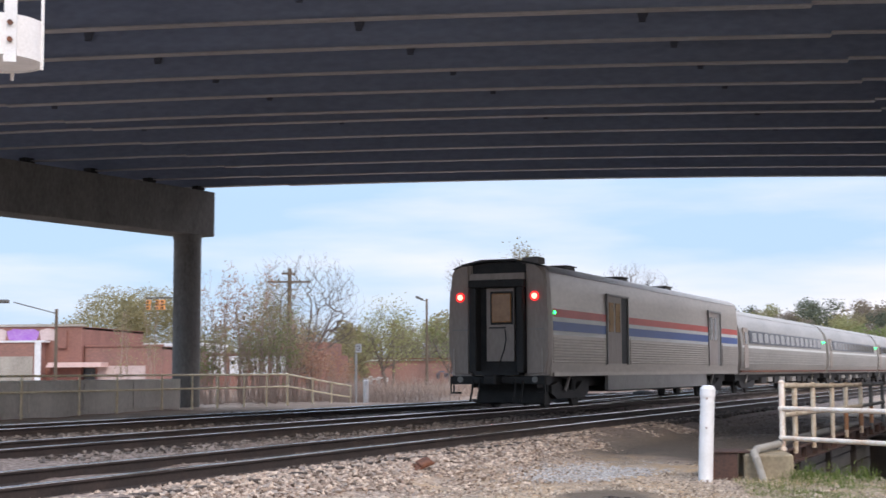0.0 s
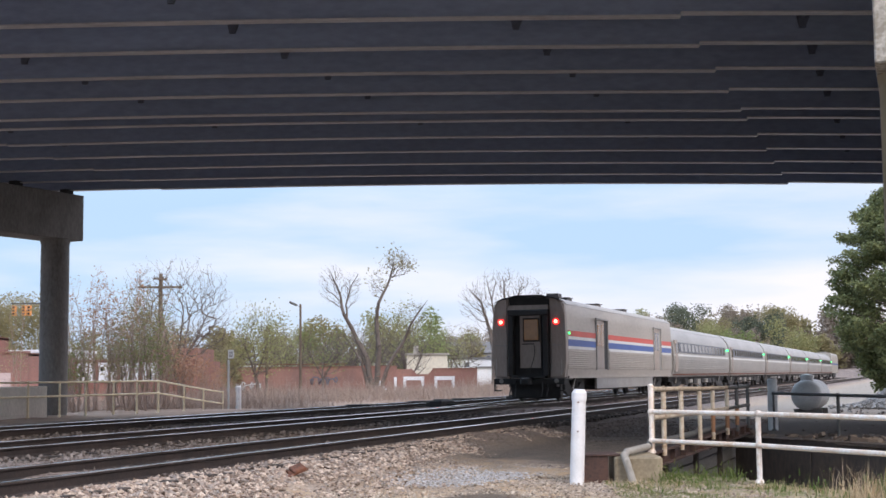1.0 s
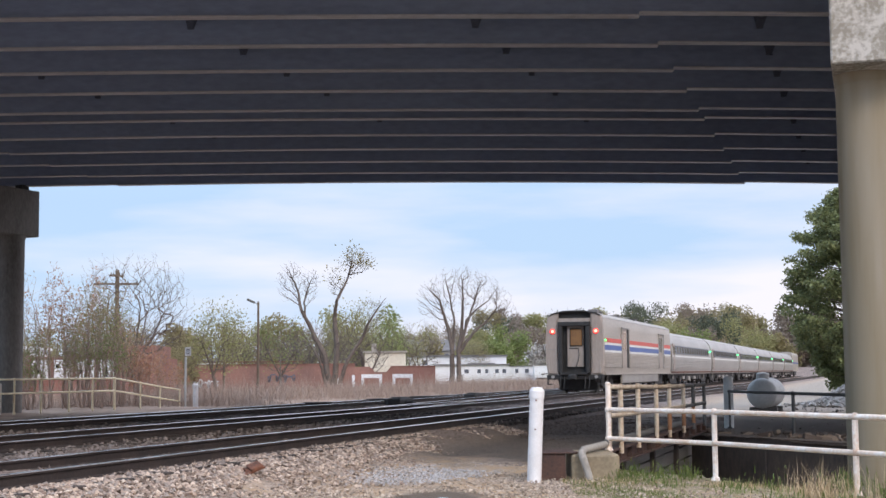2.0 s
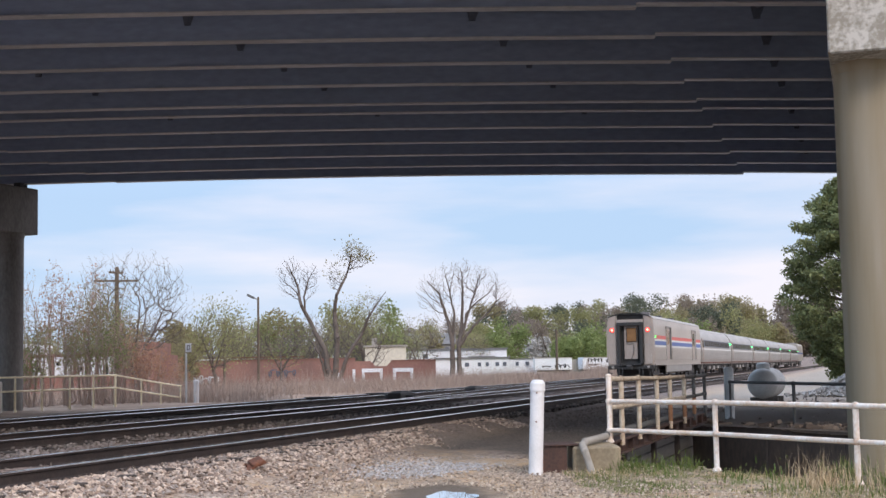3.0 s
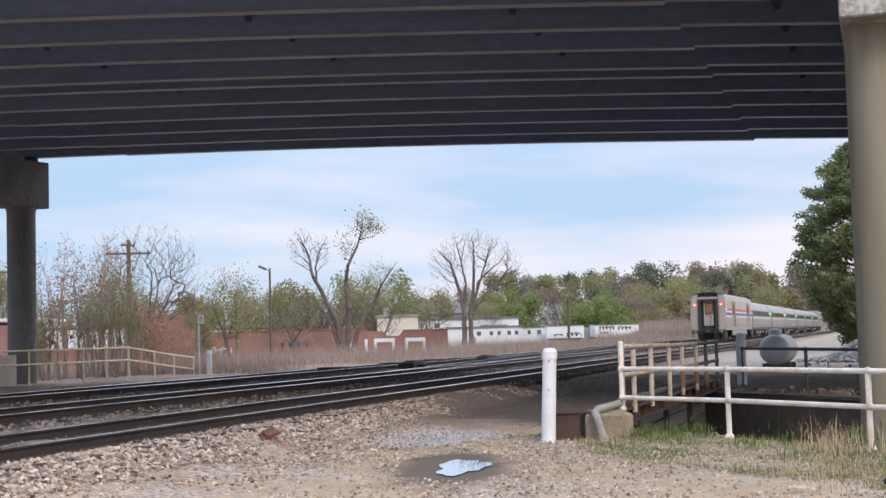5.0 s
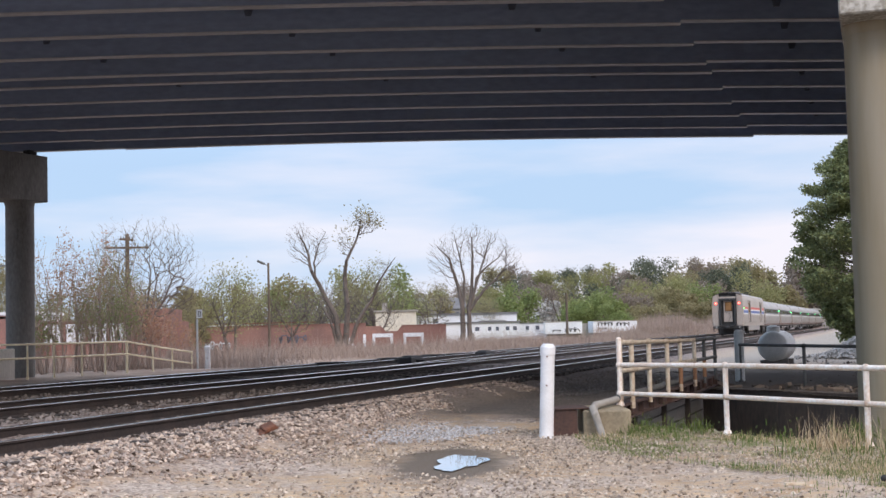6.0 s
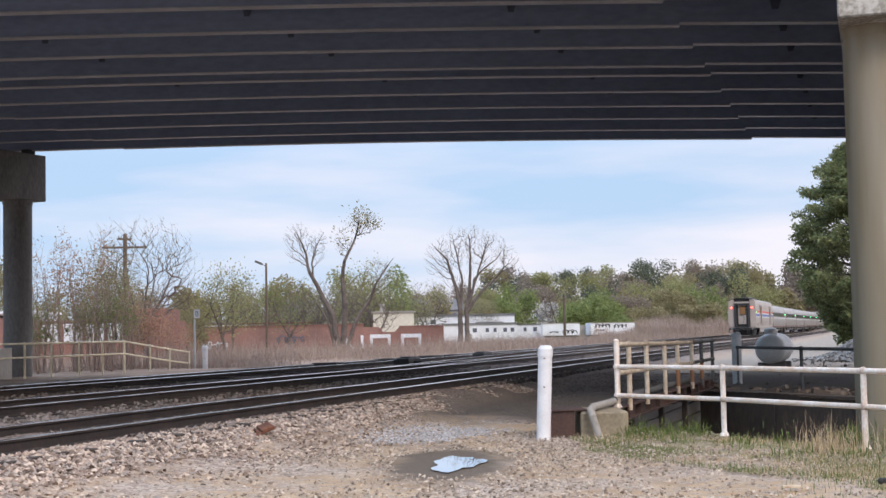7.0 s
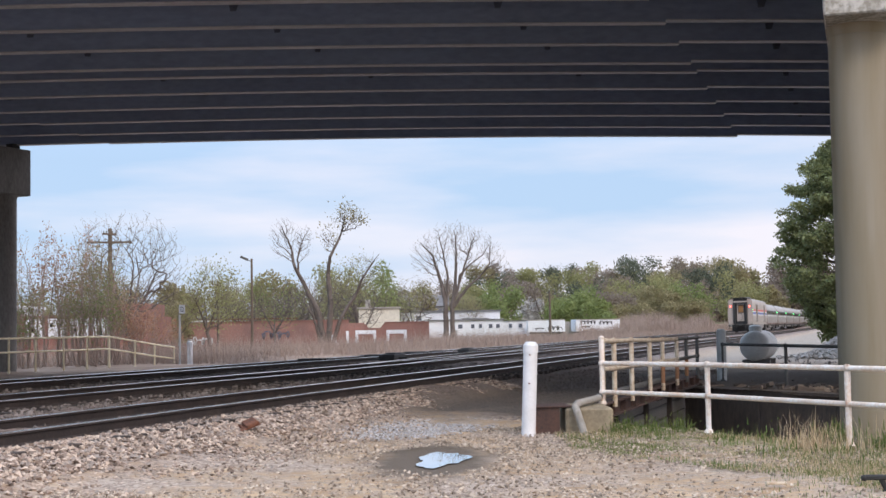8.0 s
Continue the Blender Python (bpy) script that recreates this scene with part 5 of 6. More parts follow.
def branch_out(stems, lobes, count, seed, step=0.5, twig=0.010, power=0.5, wander=0.035):
    """Limbs that reach for points spread through the crown, each from the nearest wood, thicker where they carry more."""
    rng = np.random.default_rng(seed)
    pos, up, least = [], [], []
    for pts, r in stems:
        last = -1
        if pos:
            gap = np.linalg.norm(np.array(pos) - np.array(pts[0]), axis=1)
            last = int(gap.argmin()) if gap.min() < 0.6 else -1
        for k, (a, b) in enumerate(zip(pts, pts[1:])):
            a, b = np.array(a, float), np.array(b, float)
            m = max(2, int(np.linalg.norm(b - a) / step))
            for i in range(0 if k == 0 and last < 0 else 1, m + 1):
                pos.append(a + (b - a) * i / m + rng.normal(0, 0.03, 3))
                up.append(last)
                least.append(r * (1 - 0.85 * (k + i / m) / (len(pts) - 1)))
                last = len(pos) - 1
    share = np.array([l[6] if len(l) > 6 else l[3] * l[4] * l[5] for l in lobes], float)
    pick = rng.choice(len(lobes), count, p=share / share.sum())
    v = rng.normal(0, 1, (count, 3))
    v *= (rng.uniform(0.1, 1, (count, 1)) ** 0.45) / np.linalg.norm(v, axis=1)[:, None]
    L = np.array([l[:6] for l in lobes], float)[pick]
    goal = L[:, :3] + v * L[:, 3:]
    foot = np.array(pos)
    order = np.argsort(np.min(np.linalg.norm(goal[:, None] - foot[None], axis=2), axis=1) + rng.normal(0, 0.25, count))
    buf = np.zeros((len(pos) + count * 40, 3))
    n = len(pos)
    buf[:n] = foot
    way = np.zeros_like(buf)
    way[:n, 2] = 0.6
    for i in range(n):
        if up[i] >= 0:
            gone = buf[i] - buf[up[i]]
            way[i] = gone / (np.linalg.norm(gone) + 1e-6)
    tips = []
    for g in goal[order]:
        d = g - buf[:n]
        far = np.linalg.norm(d, axis=1) + 1e-6
        cost = far * (1.45 - 0.45 * (d * way[:n]).sum(1) / far) + 1.7 * np.maximum(0, 0.45 * far - d[:, 2])
        k = int(cost.argmin())
        p = buf[k].copy()
        dist = np.linalg.norm(g - p)
        m = min(30, max(1, int(round(dist / step))))
        bow = rng.normal(0, wander, 3) * dist - np.array((0, 0, 0.02 * dist))
        for i in range(1, m + 1):
            u = i / m
            buf[n] = p + (g - p) * u + bow * 4 * u * (1 - u) + rng.normal(0, 0.03, 3) * step
            gone = buf[n] - buf[k]
            way[n] = gone / (np.linalg.norm(gone) + 1e-6)
            up.append(k)
            least.append(0.0)
            k = n
            n += 1
        tips.append(tuple(buf[n - 1]))
    load = np.zeros(n)
    kids = np.zeros(n)
    for i in range(n - 1, -1, -1):
        if kids[i] == 0:
            load[i] += 1
        if up[i] >= 0:
            load[up[i]] += load[i]
            kids[up[i]] += 1
    rad = np.maximum(twig * load ** power, np.array(least))
    segs = []
    for i in range(n):
        if up[i] >= 0:
            r0 = min(rad[up[i]], rad[i] * 1.25)
            segs.append((buf[up[i]], buf[i], r0, rad[i] if load[i] > 1 else rad[i] * 0.6))
    return segs, tips


def build_tree(name, label, x, y, height, seed, leaf=None, leaf_size=0.12, per_tip=3, cloud=0.35, width=0.42, stem=0.24, trunk=0.2, count=700, twig=0.010, bark=None, limbs=(), lobes=(), group="", fork=3):
    rng = random.Random(seed)
    z = ground_z(x, y) - 0.15
    t = thing(name, label, "tree", pose(x, y, z), group=group)
    if not limbs:
        top = (rng.gauss(0, 0.03) * height, rng.gauss(0, 0.03) * height, height * stem)
        limbs = [([(0, 0, 0), (top[0] * 0.4 + rng.gauss(0, 0.06), top[1] * 0.4, top[2] * 0.5), top], trunk)]
        for i in range(fork):
            a = math.tau * (i + rng.uniform(-0.3, 0.3)) / fork
            w = width * height
            limbs.append(([top, (top[0] + math.cos(a) * w * 0.28, top[1] + math.sin(a) * w * 0.28, height * (stem + 0.18)), (top[0] + math.cos(a) * w * 0.55, top[1] + math.sin(a) * w * 0.55, height * (stem + 0.40))], trunk * 0.55))
    if not lobes:
        w, mid = width * height, height * (0.55 + stem * 0.35)
        lobes = [(0, 0, mid, w, w, (height - mid))]
        for i in range(5):
            a = math.tau * (i + rng.uniform(-0.4, 0.4)) / 5
            lobes.append((math.cos(a) * w * 0.62, math.sin(a) * w * 0.62, mid + rng.uniform(-0.18, 0.22) * height, w * 0.42, w * 0.42, height * 0.16))
    segs, tips = branch_out(limbs, lobes, count, seed, twig=twig)
    tubes("trunk", [g for g in segs if g[2] > 0.055], bark or M_BARK, t)
    tubes("twig_crown", [g for g in segs if g[2] <= 0.055], bark or M_BARK, t, kind="stuff")
    if leaf:
        nr = np.random.default_rng(seed)
        c = np.repeat(np.asarray(tips), per_tip, 0)
        c = c + nr.normal(0, cloud, c.shape)
        tagged(leaves("crown", c, leaf_size, leaf, t, seed), kind="stuff")
    return t


L_YELLOW = leafy("spring_yellow_leaf", (0.36, 0.345, 0.16), (0.24, 0.235, 0.11), 0.6, 0.45)
L_OLIVE = leafy("olive_leaf", (0.36, 0.31, 0.165), (0.23, 0.20, 0.11), 0.6, 0.45)
L_GREEN = leafy("fresh_green_leaf", (0.28, 0.325, 0.12), (0.18, 0.215, 0.085), 0.6, 0.45)
L_DARK = leafy("dark_evergreen_leaf", (0.26, 0.28, 0.12), (0.11, 0.13, 0.06), 0.45, 0.3)
L_PINE = leafy("dark_pine_needle", (0.14, 0.155, 0.105), (0.09, 0.10, 0.07), 0.6, 0.3)
L_RED = leafy("reddish_bud", (0.48, 0.27, 0.17), (0.32, 0.19, 0.12), 0.6, 0.3)
L_GREY = leafy("bare_twig_haze", (0.33, 0.27, 0.215), (0.23, 0.185, 0.15), 0.7, 0.5)
L_BLOSSOM = leafy("white_blossom", (0.62, 0.60, 0.58), (0.42, 0.40, 0.38))


def rel(rise, *pts):
    """Limb points in metres from a tree's foot: pairs of sideways and height, with a small depth."""
    return [(x, ((i * 37) % 5 - 2) * 0.12 * i, z * rise) for i, (x, z) in enumerate(pts)]


# two tall bare trees behind the brick wall
tall = build_tree("bare_tree", "tall bare tree with a few leaves on its topmost branch", -10.6, 150, 12.5, 3, limbs=(
    (rel(1.12, (-0.2, 0), (-0.8, 3.6), (-2.2, 6.0), (-3.2, 7.8), (-3.7, 9.8), (-4.5, 11.6)), 0.36),
    (rel(1.12, (0.2, 0), (0.5, 4.2), (0.2, 7.2), (0.5, 8.8), (1.7, 11.0), (2.2, 12.6)), 0.34),
    (rel(1.12, (0.4, 0), (1.6, 3.0), (3.2, 5.2), (4.0, 6.8), (4.9, 8.0), (5.8, 9.0)), 0.25),
    (rel(1.12, (-0.4, 0), (-1.4, 3.2), (-2.8, 5.2), (-4.2, 6.6)), 0.18),
    (rel(1.12, (-2.8, 6.8), (-3.0, 8.6), (-2.5, 10.4), (-1.6, 11.6)), 0.13)),
    lobes=((-4.3, 0, 11.9, 1.9, 1.5, 2.5, 4), (-2.4, 0, 11.6, 1.2, 1.2, 1.9, 2.4), (2.6, 0, 14.1, 1.7, 1.4, 1.7, 3.5), (0.2, 0, 11.9, 0.9, 0.9, 1.5, 1.2), (4.6, 0, 8.5, 1.8, 1.5, 2.1, 2.5), (-3.2, 0, 6.9, 2.2, 1.6, 1.8, 1.6), (1.0, 0, 6.7, 2.2, 1.6, 2.5, 1.3)), count=1500, twig=0.0085)
tuft = np.random.default_rng(5)
tp = np.concatenate([tuft.normal((2.4, 0, 14.4), (0.75, 0.8, 0.65), (300, 3)), tuft.normal((0.3, 0, 12.2), (0.7, 0.8, 0.8), (110, 3)), tuft.normal((3.8, 0, 13.8), (0.5, 0.6, 0.35), (80, 3))])
tagged(leaves("leaf_tuft", tp, 0.13, L_OLIVE, tall, 5), "sparse olive leaves", kind="stuff")
build_tree("bare_tree", "bare forked tree before a white building", 2.2, 142, 9.5, 8, limbs=(
    (rel(1.19, (-0.2, 0), (-0.15, 3.5), (-0.6, 5.6), (-1.4, 7.6), (-2.6, 8.8)), 0.30),
    (rel(1.19, (-0.1, 3.5), (0.1, 5.8), (-0.3, 7.8), (-0.8, 9.6)), 0.17),
    (rel(1.19, (0.5, 0), (0.5, 3.2), (0.9, 5.6), (1.0, 7.8), (0.9, 9.8)), 0.28),
    (rel(1.19, (0.6, 3.4), (1.4, 5.8), (2.2, 7.6), (2.9, 9.4)), 0.17),
    (rel(1.19, (0.5, 3.2), (2.0, 4.8), (3.5, 6.0), (4.7, 7.2)), 0.19),
    (rel(1.19, (0.9, 5.6), (2.4, 6.9), (3.7, 7.7), (4.5, 8.8)), 0.11)),
    lobes=((-2.3, 0, 9.4, 1.6, 1.6, 2.1, 3), (-0.5, 0, 10.5, 1.6, 1.6, 2.3, 3), (1.4, 0, 10.6, 1.7, 1.6, 2.3, 3), (3.2, 0, 10.0, 1.7, 1.6, 2.1, 3), (4.9, 0, 8.8, 1.3, 1.4, 1.9, 2), (1.0, 0, 7.4, 3.2, 1.8, 1.7, 2)), count=1700, twig=0.008)
# broad bare tree and its neighbour at the edge of the thicket
build_tree("bare_tree", "broad bare tree with a fine rounded crown", -23.3, 112, 12.0, 11, width=0.38, trunk=0.26, stem=0.2, count=2200, twig=0.008, fork=5)
build_tree("leafing_tree", "slender tree with thin yellow-green leaves", -17.9, 118, 8.4, 12, leaf=L_YELLOW, leaf_size=0.10, per_tip=7, cloud=0.38, width=0.30, trunk=0.16, count=420)
build_tree("leafing_tree", "small tree with a few green leaves", -15.0, 140, 7.6, 13, leaf=L_GREEN, leaf_size=0.10, per_tip=2, cloud=0.35, width=0.42, trunk=0.16, count=420)
for X, d, h, leaf, k in (
        (-21.8, 165, 7.5, None, 21), (-16.8, 175, 8.5, None, 22), (-8.9, 178, 11.5, L_YELLOW, 23), (-10.7, 185, 9.0, L_OLIVE, 24),
        (-6.8, 190, 9.5, L_GREEN, 25), (-1.9, 210, 10.5, None, 26), (-4.2, 215, 7.5, L_YELLOW, 27), (22.4, 270, 14.5, None, 28),
        (-30.0, 130, 8.5, L_OLIVE, 29), (-32.2, 150, 7.5, L_OLIVE, 30), (-15.2, 190, 7.0, L_YELLOW, 31), (-27.7, 200, 8.0, L_YELLOW, 32), (-25.0, 140, 5.5, L_OLIVE, 33), (7.3, 240, 8.0, L_OLIVE, 34),
        (-13.8, 154, 7.4, None, 35), (-17.0, 152, 6.2, None, 36), (-7.2, 156, 7.2, None, 37), (-11.6, 158, 8.6, None, 38), (-15.4, 158, 6.6, None, 39)):
    build_tree("bare_tree" if leaf is None else "leafing_tree", "distant bare tree in early spring" if leaf is None else "distant tree with thin new spring leaves", X, d, h, k, leaf=leaf, leaf_size=0.115, per_tip=5, cloud=0.5, trunk=0.18, stem=0.2, count=560, twig=0.012, group="background trees")
build_tree("bare_tree", "thin bare tree behind the evergreen", 34.5, 112, 15.5, 44, width=0.2, stem=0.3, trunk=0.2, count=420)


def build_evergreen():
    x, y = 26.45, 88.0
    t = thing("evergreen_tree", "dense dark green broadleaf evergreen tree", "tree", pose(x, y, ground_z(x, y) - 0.1))
    rng = random.Random(2)
    segs = [((0, 0, 0), (0, 0, 6), 0.3, 0.2), ((0, 0, 6), (0.1, 0, 12.4), 0.2, 0.04)]
    nr = np.random.default_rng(2)
    pts = []
    for i in range(330):
        z = rng.uniform(0.6, 12.8)
        edge = np.interp(z, (0, 2.4, 4, 5.6, 7.5, 10, 11.4, 12.8), (1.2, 3.0, 4.2, 5.0, 4.7, 3.9, 2.7, 0.7))
        reach = edge * rng.uniform(0.35, 1.03) ** 0.6
        a = rng.uniform(0, math.tau)
        tip = Vector((math.cos(a) * reach, math.sin(a) * reach, z))
        foot = Vector((0, 0, max(0.5, z - reach * 0.25)))
        segs.append((tuple(foot), tuple(tip), 0.045, 0.012))
        # sprays droop and thin out along the last third of each limb
        along = nr.uniform(0.0, 1.0, (210, 1)) ** 0.7
        line = np.array(tip) + (np.array(foot) - np.array(tip)) * 0.42 * (1 - along)
        pts.append(line + nr.normal(0, 1, (210, 3)) * np.array((0.36, 0.36, 0.15)) * (1.15 - 0.65 * along) + np.array((0, 0, 0.10)) * nr.normal(0, 1, (210, 1)))
    tubes("trunk", segs, M_BARK, t)
    tagged(leaves("crown", np.concatenate(pts), 0.11, L_DARK, t, 2), kind="stuff")


build_evergreen()


def build_thicket():
    """Saplings and shrubs beyond the fence."""
    rng = random.Random(17)
    spots = [(-17.96, 62, 6.0, None), (-17.89, 64, 6.4, L_RED), (-16.91, 62, 6.0, L_RED), (-17.58, 66, 6.2, None), (-15.95, 61, 5.4, L_RED), (-16.68, 65, 6.3, L_RED), (-17.15, 68, 5.9, L_OLIVE), (-15.56, 63, 5.6, L_RED), (-14.58, 60, 4.6, L_OLIVE), (-15.77, 66, 5.9, L_OLIVE),
             (-14.56, 62, 5.0, L_OLIVE), (-15.03, 65, 5.5, L_OLIVE), (-13.89, 61, 4.3, L_GREEN), (-14.79, 66, 4.8, L_OLIVE), (-13.89, 63, 3.9, L_OLIVE), (-14.72, 68, 3.9, L_RED), (-13.96, 66, 3.4, L_RED), (-14.42, 70, 3.2, L_RED), (-13.3, 66, 2.7, L_RED), (-13.5, 70, 2.5, L_RED),
             (-19.38, 66, 5.2, L_YELLOW), (-16.56, 60, 3.8, L_OLIVE), (-15.45, 60, 3.4, L_OLIVE), (-14.24, 60, 3.2, L_GREEN), (-17.04, 60, 3.0, L_GREEN), (-22.81, 70, 5.5, L_OLIVE), (-24.91, 72, 5.0, L_OLIVE), (-13.2, 74, 2.2, L_RED), (-22.33, 74, 5.8, None), (-17.81, 72, 5.0, L_YELLOW),
             (-15.2, 61, 4.4, L_OLIVE), (-16.2, 63, 4.6, L_OLIVE), (-17.3, 61, 4.0, L_OLIVE), (-14.1, 64, 4.2, L_OLIVE), (-12.9, 63, 1.9, L_RED), (-12.6, 67, 1.8, L_RED)]
    for i, (x, y, h, leaf) in enumerate(spots):
        h *= 1.07
        label = "bare slender sapling in the thicket" if leaf is None else ("slender sapling with reddish buds" if leaf is L_RED else "leafy sapling with sparse olive-green leaves")
        t = thing("sapling", label, "shrub", pose(x, y, ground_z(x, y) - 0.1), group="thicket beyond the fence")
        stems, lobes = [], []
        for k in range(rng.randint(2, 4)):
            a, lean = rng.uniform(0, math.tau), rng.uniform(0.03, 0.14) * h
            top = h * rng.uniform(0.62, 0.86)
            foot = (rng.gauss(0, 0.18), rng.gauss(0, 0.18), 0)
            mid = (foot[0] + math.cos(a) * lean * 0.4, foot[1] + math.sin(a) * lean * 0.4, top * 0.5)
            end = (foot[0] + math.cos(a) * lean, foot[1] + math.sin(a) * lean, top)
            stems.append(([foot, mid, end], 0.032))
            lobes.append((end[0], end[1], top, 0.45, 0.45, h - top, 1.2))
            lobes.append((mid[0], mid[1], top * 0.6, 0.55, 0.55, top * 0.42, 1.6))
        segs, tips = branch_out(stems, lobes, 150, 300 + i, step=0.3, twig=0.0052)
        tagged(tubes("stem", segs, M_TWIG, t), kind="stuff")
        if leaf:
            nr = np.random.default_rng(100 + i)
            c = np.asarray(tips)
            c = c[c[:, 2] > h * (0.5 if leaf is L_RED else 0.36)]
            c = np.repeat(c, 3 if leaf is L_RED else 4, 0)
            c = c + nr.normal(0, 0.11 if leaf is L_RED else 0.2, c.shape)
            tagged(leaves("foliage", c, 0.055 if leaf is L_RED else 0.05, leaf, t, 200 + i), kind="stuff")


build_thicket()


def far_woods():
    """Wooded rise beyond the yard, as masses of clumps, one for each kind of foliage."""
    rng = random.Random(23)
    nr = np.random.default_rng(23)
    bags = {k: [] for k in ("yellow", "olive", "green", "pine", "grey", "blossom", "near", "rear_olive", "rear_grey")}

    def crown(x, y, z0, top, rad, kind, count):
        lobes = [(x, y, (z0 + top) / 2, rad, (top - z0) / 2)]
        for _ in range(7):
            a = rng.uniform(0, math.tau)
            zz = rng.uniform(0.25, 0.92)
            lobes.append((x + math.cos(a) * rad * 0.62, y + math.sin(a) * rad * 0.5, z0 + (top - z0) * zz, rad * 0.45, (top - z0) * 0.2))
        for lx, ly, lz, rr, hh in lobes:
            k = count // 8
            v = nr.normal(0, 1, (k, 3))
            v /= np.linalg.norm(v, axis=1)[:, None]
            v *= nr.uniform(0.12, 1.08, (k, 1)) ** 0.6
            bags[kind].append(v * np.array((rr, rr, hh)) + np.array((lx, ly, lz)))

    # skyline at the right: (sideways share, top over the eye as a share of distance)
    sky = ((0.02, 0.034), (0.045, 0.050), (0.06, 0.046), (0.085, 0.043), (0.11, 0.043), (0.13, 0.046), (0.15, 0.048), (0.17, 0.047), (0.19, 0.049), (0.21, 0.046), (0.23, 0.047), (0.26, 0.042), (0.29, 0.044), (0.35, 0.045))
    tone = ("pine", "olive", "grey", "yellow", "olive", "grey", "grey", "olive", "pine", "yellow", "grey", "olive")
    k = 0
    for row, (d, lift, low) in enumerate(((385, 1.0, 0), (350, 0.90, 0), (315, 0.74, 0), (280, 0.52, 0))):
        b = -0.01
        while b < 0.36:
            top = np.interp(b, [s[0] for s in sky], [s[1] for s in sky]) * lift * d * rng.uniform(0.86, 1.08) + 1.6
            kind = rng.choice(tone if row < 3 else ("olive", "yellow", "green", "grey", "olive"))
            rad = rng.uniform(4.2, 7.0)
            y = d + rng.uniform(-10, 10)
            if not (b * d > 8 and across(b * y, y)[0] > -32 and across(b * y, y)[0] < -4):
                crown(b * y, y, max(0, top - rng.uniform(9, 14)), top, rad, kind, 2600)
            b += rad * 1.05 / d
    # the end of the straight, where the woods close behind the railway
    b = 0.17
    while b < 0.40:
        top = (0.044 + 0.004 * math.sin(b * 70)) * 455 * rng.uniform(0.88, 1.06) + 1.6
        rad = rng.uniform(5.5, 8.0)
        crown(b * 455, 455 + rng.uniform(-8, 8), 0, top, rad, rng.choice(("rear_olive", "rear_grey", "rear_olive")), 5200)
        crown(b * 430, 430 + rng.uniform(-8, 8), 0, top * 0.6, rad, rng.choice(("rear_olive", "rear_grey")), 3200)
        b += rad * 0.9 / 455
    # lower woods behind the left half
    for d, lift in ((300, 1.0), (255, 0.8)):
        b = -0.42
        while b < 0.0:
            top = 1.6 + (0.030 + 0.006 * math.sin(b * 40)) * lift * d * rng.uniform(0.8, 1.1)
            rad = rng.uniform(3.5, 6.0)
            crown(b * d, d + rng.uniform(-8, 8), 0.0, top, rad, rng.choice(("olive", "yellow", "grey", "olive", "grey")), 1200)
            b += rad * 1.2 / d
    # bright bushes and a blossoming tree in front of the rise
    for X, top, d, rad, kind in ((14.5, 10.2, 262, 4.2, "green"), (12.1, 8.5, 255, 3.2, "green"), (27.2, 9.3, 262, 4.6, "green"), (31.0, 9.8, 268, 4.6, "green"), (23.9, 7.3, 255, 3.4, "green"), (46.8, 13.5, 300, 5.5, "yellow"), (48.2, 11.7, 290, 5.0, "yellow"), (20.2, 7.8, 275, 3.0, "blossom"), (30.5, 5.5, 250, 3.5, "green"), (53.3, 9.5, 280, 5.0, "green"), (67.9, 13.5, 300, 6.0, "yellow"), (38.3, 6.6, 262, 4.5, "olive"), (48.1, 6.1, 270, 4.5, "olive"), (37.5, 8.7, 280, 5.0, "grey"), (-13.3, 12.7, 225, 4.5, "yellow"), (-8.0, 11.9, 230, 4.5, "green"), (-9.3, 7.8, 215, 3.5, "green"), (-23.3, 10.2, 225, 4.5, "olive"), (-29.3, 10.0, 230, 4.0, "yellow"), (-27.3, 6.4, 150, 2.6, "olive")):
        crown(X, d, 0.0, top, rad, kind, 2000)
    for X, top, d, rad in ((-52.6, 7.7, 140, 4.5), (-53.2, 10.7, 150, 4.5), (-52.3, 11.4, 155, 5.0), (-51.6, 11.6, 160, 5.0), (-49.0, 7.7, 135, 4.0)):
        crown(X, d, 0.0, top, rad, "near", 6000)
    for kind, m, label in (("near", L_OLIVE, "olive-green trees behind the brick shops"), ("rear_olive", L_OLIVE, "olive-green woods that close the end of the railway"), ("rear_grey", L_GREY, "bare brown woods that close the end of the railway"), ("yellow", L_YELLOW, "yellow-green spring woods on the far rise"), ("olive", L_OLIVE, "olive-brown woods on the far rise"), ("green", L_GREEN, "bright green bushes before the far woods"), ("pine", L_PINE, "dark pines on the far rise"), ("grey", L_GREY, "bare grey-brown woods on the far rise"), ("blossom", L_BLOSSOM, "pale blossoming tree before the woods")):
        ob = leaves("far_woods" if kind != "near" else "street_trees", np.concatenate(bags[kind]), {"near": 0.15, "rear_olive": 0.55, "rear_grey": 0.55}.get(kind, 0.28), m, None, 9)
        tagged(ob, label, "woods", kind="stuff")


far_woods()


x, y, rng = scatter_bed(16000, -41, -27, 205, 300, 71)
blades("tall_brush", np.stack([x, y, land(x, y) - 0.1], -1), rng.uniform(1.0, 4.2, len(x)) * (0.7 + 0.3 * np.sin(x * 0.4)), 0.35, 0.07, leafy("pinkish_brush", (0.42, 0.32, 0.265), (0.28, 0.205, 0.165), 0.7, 0.25), "tall bare pinkish-brown brush at the curve of the woods", "brush", 72)


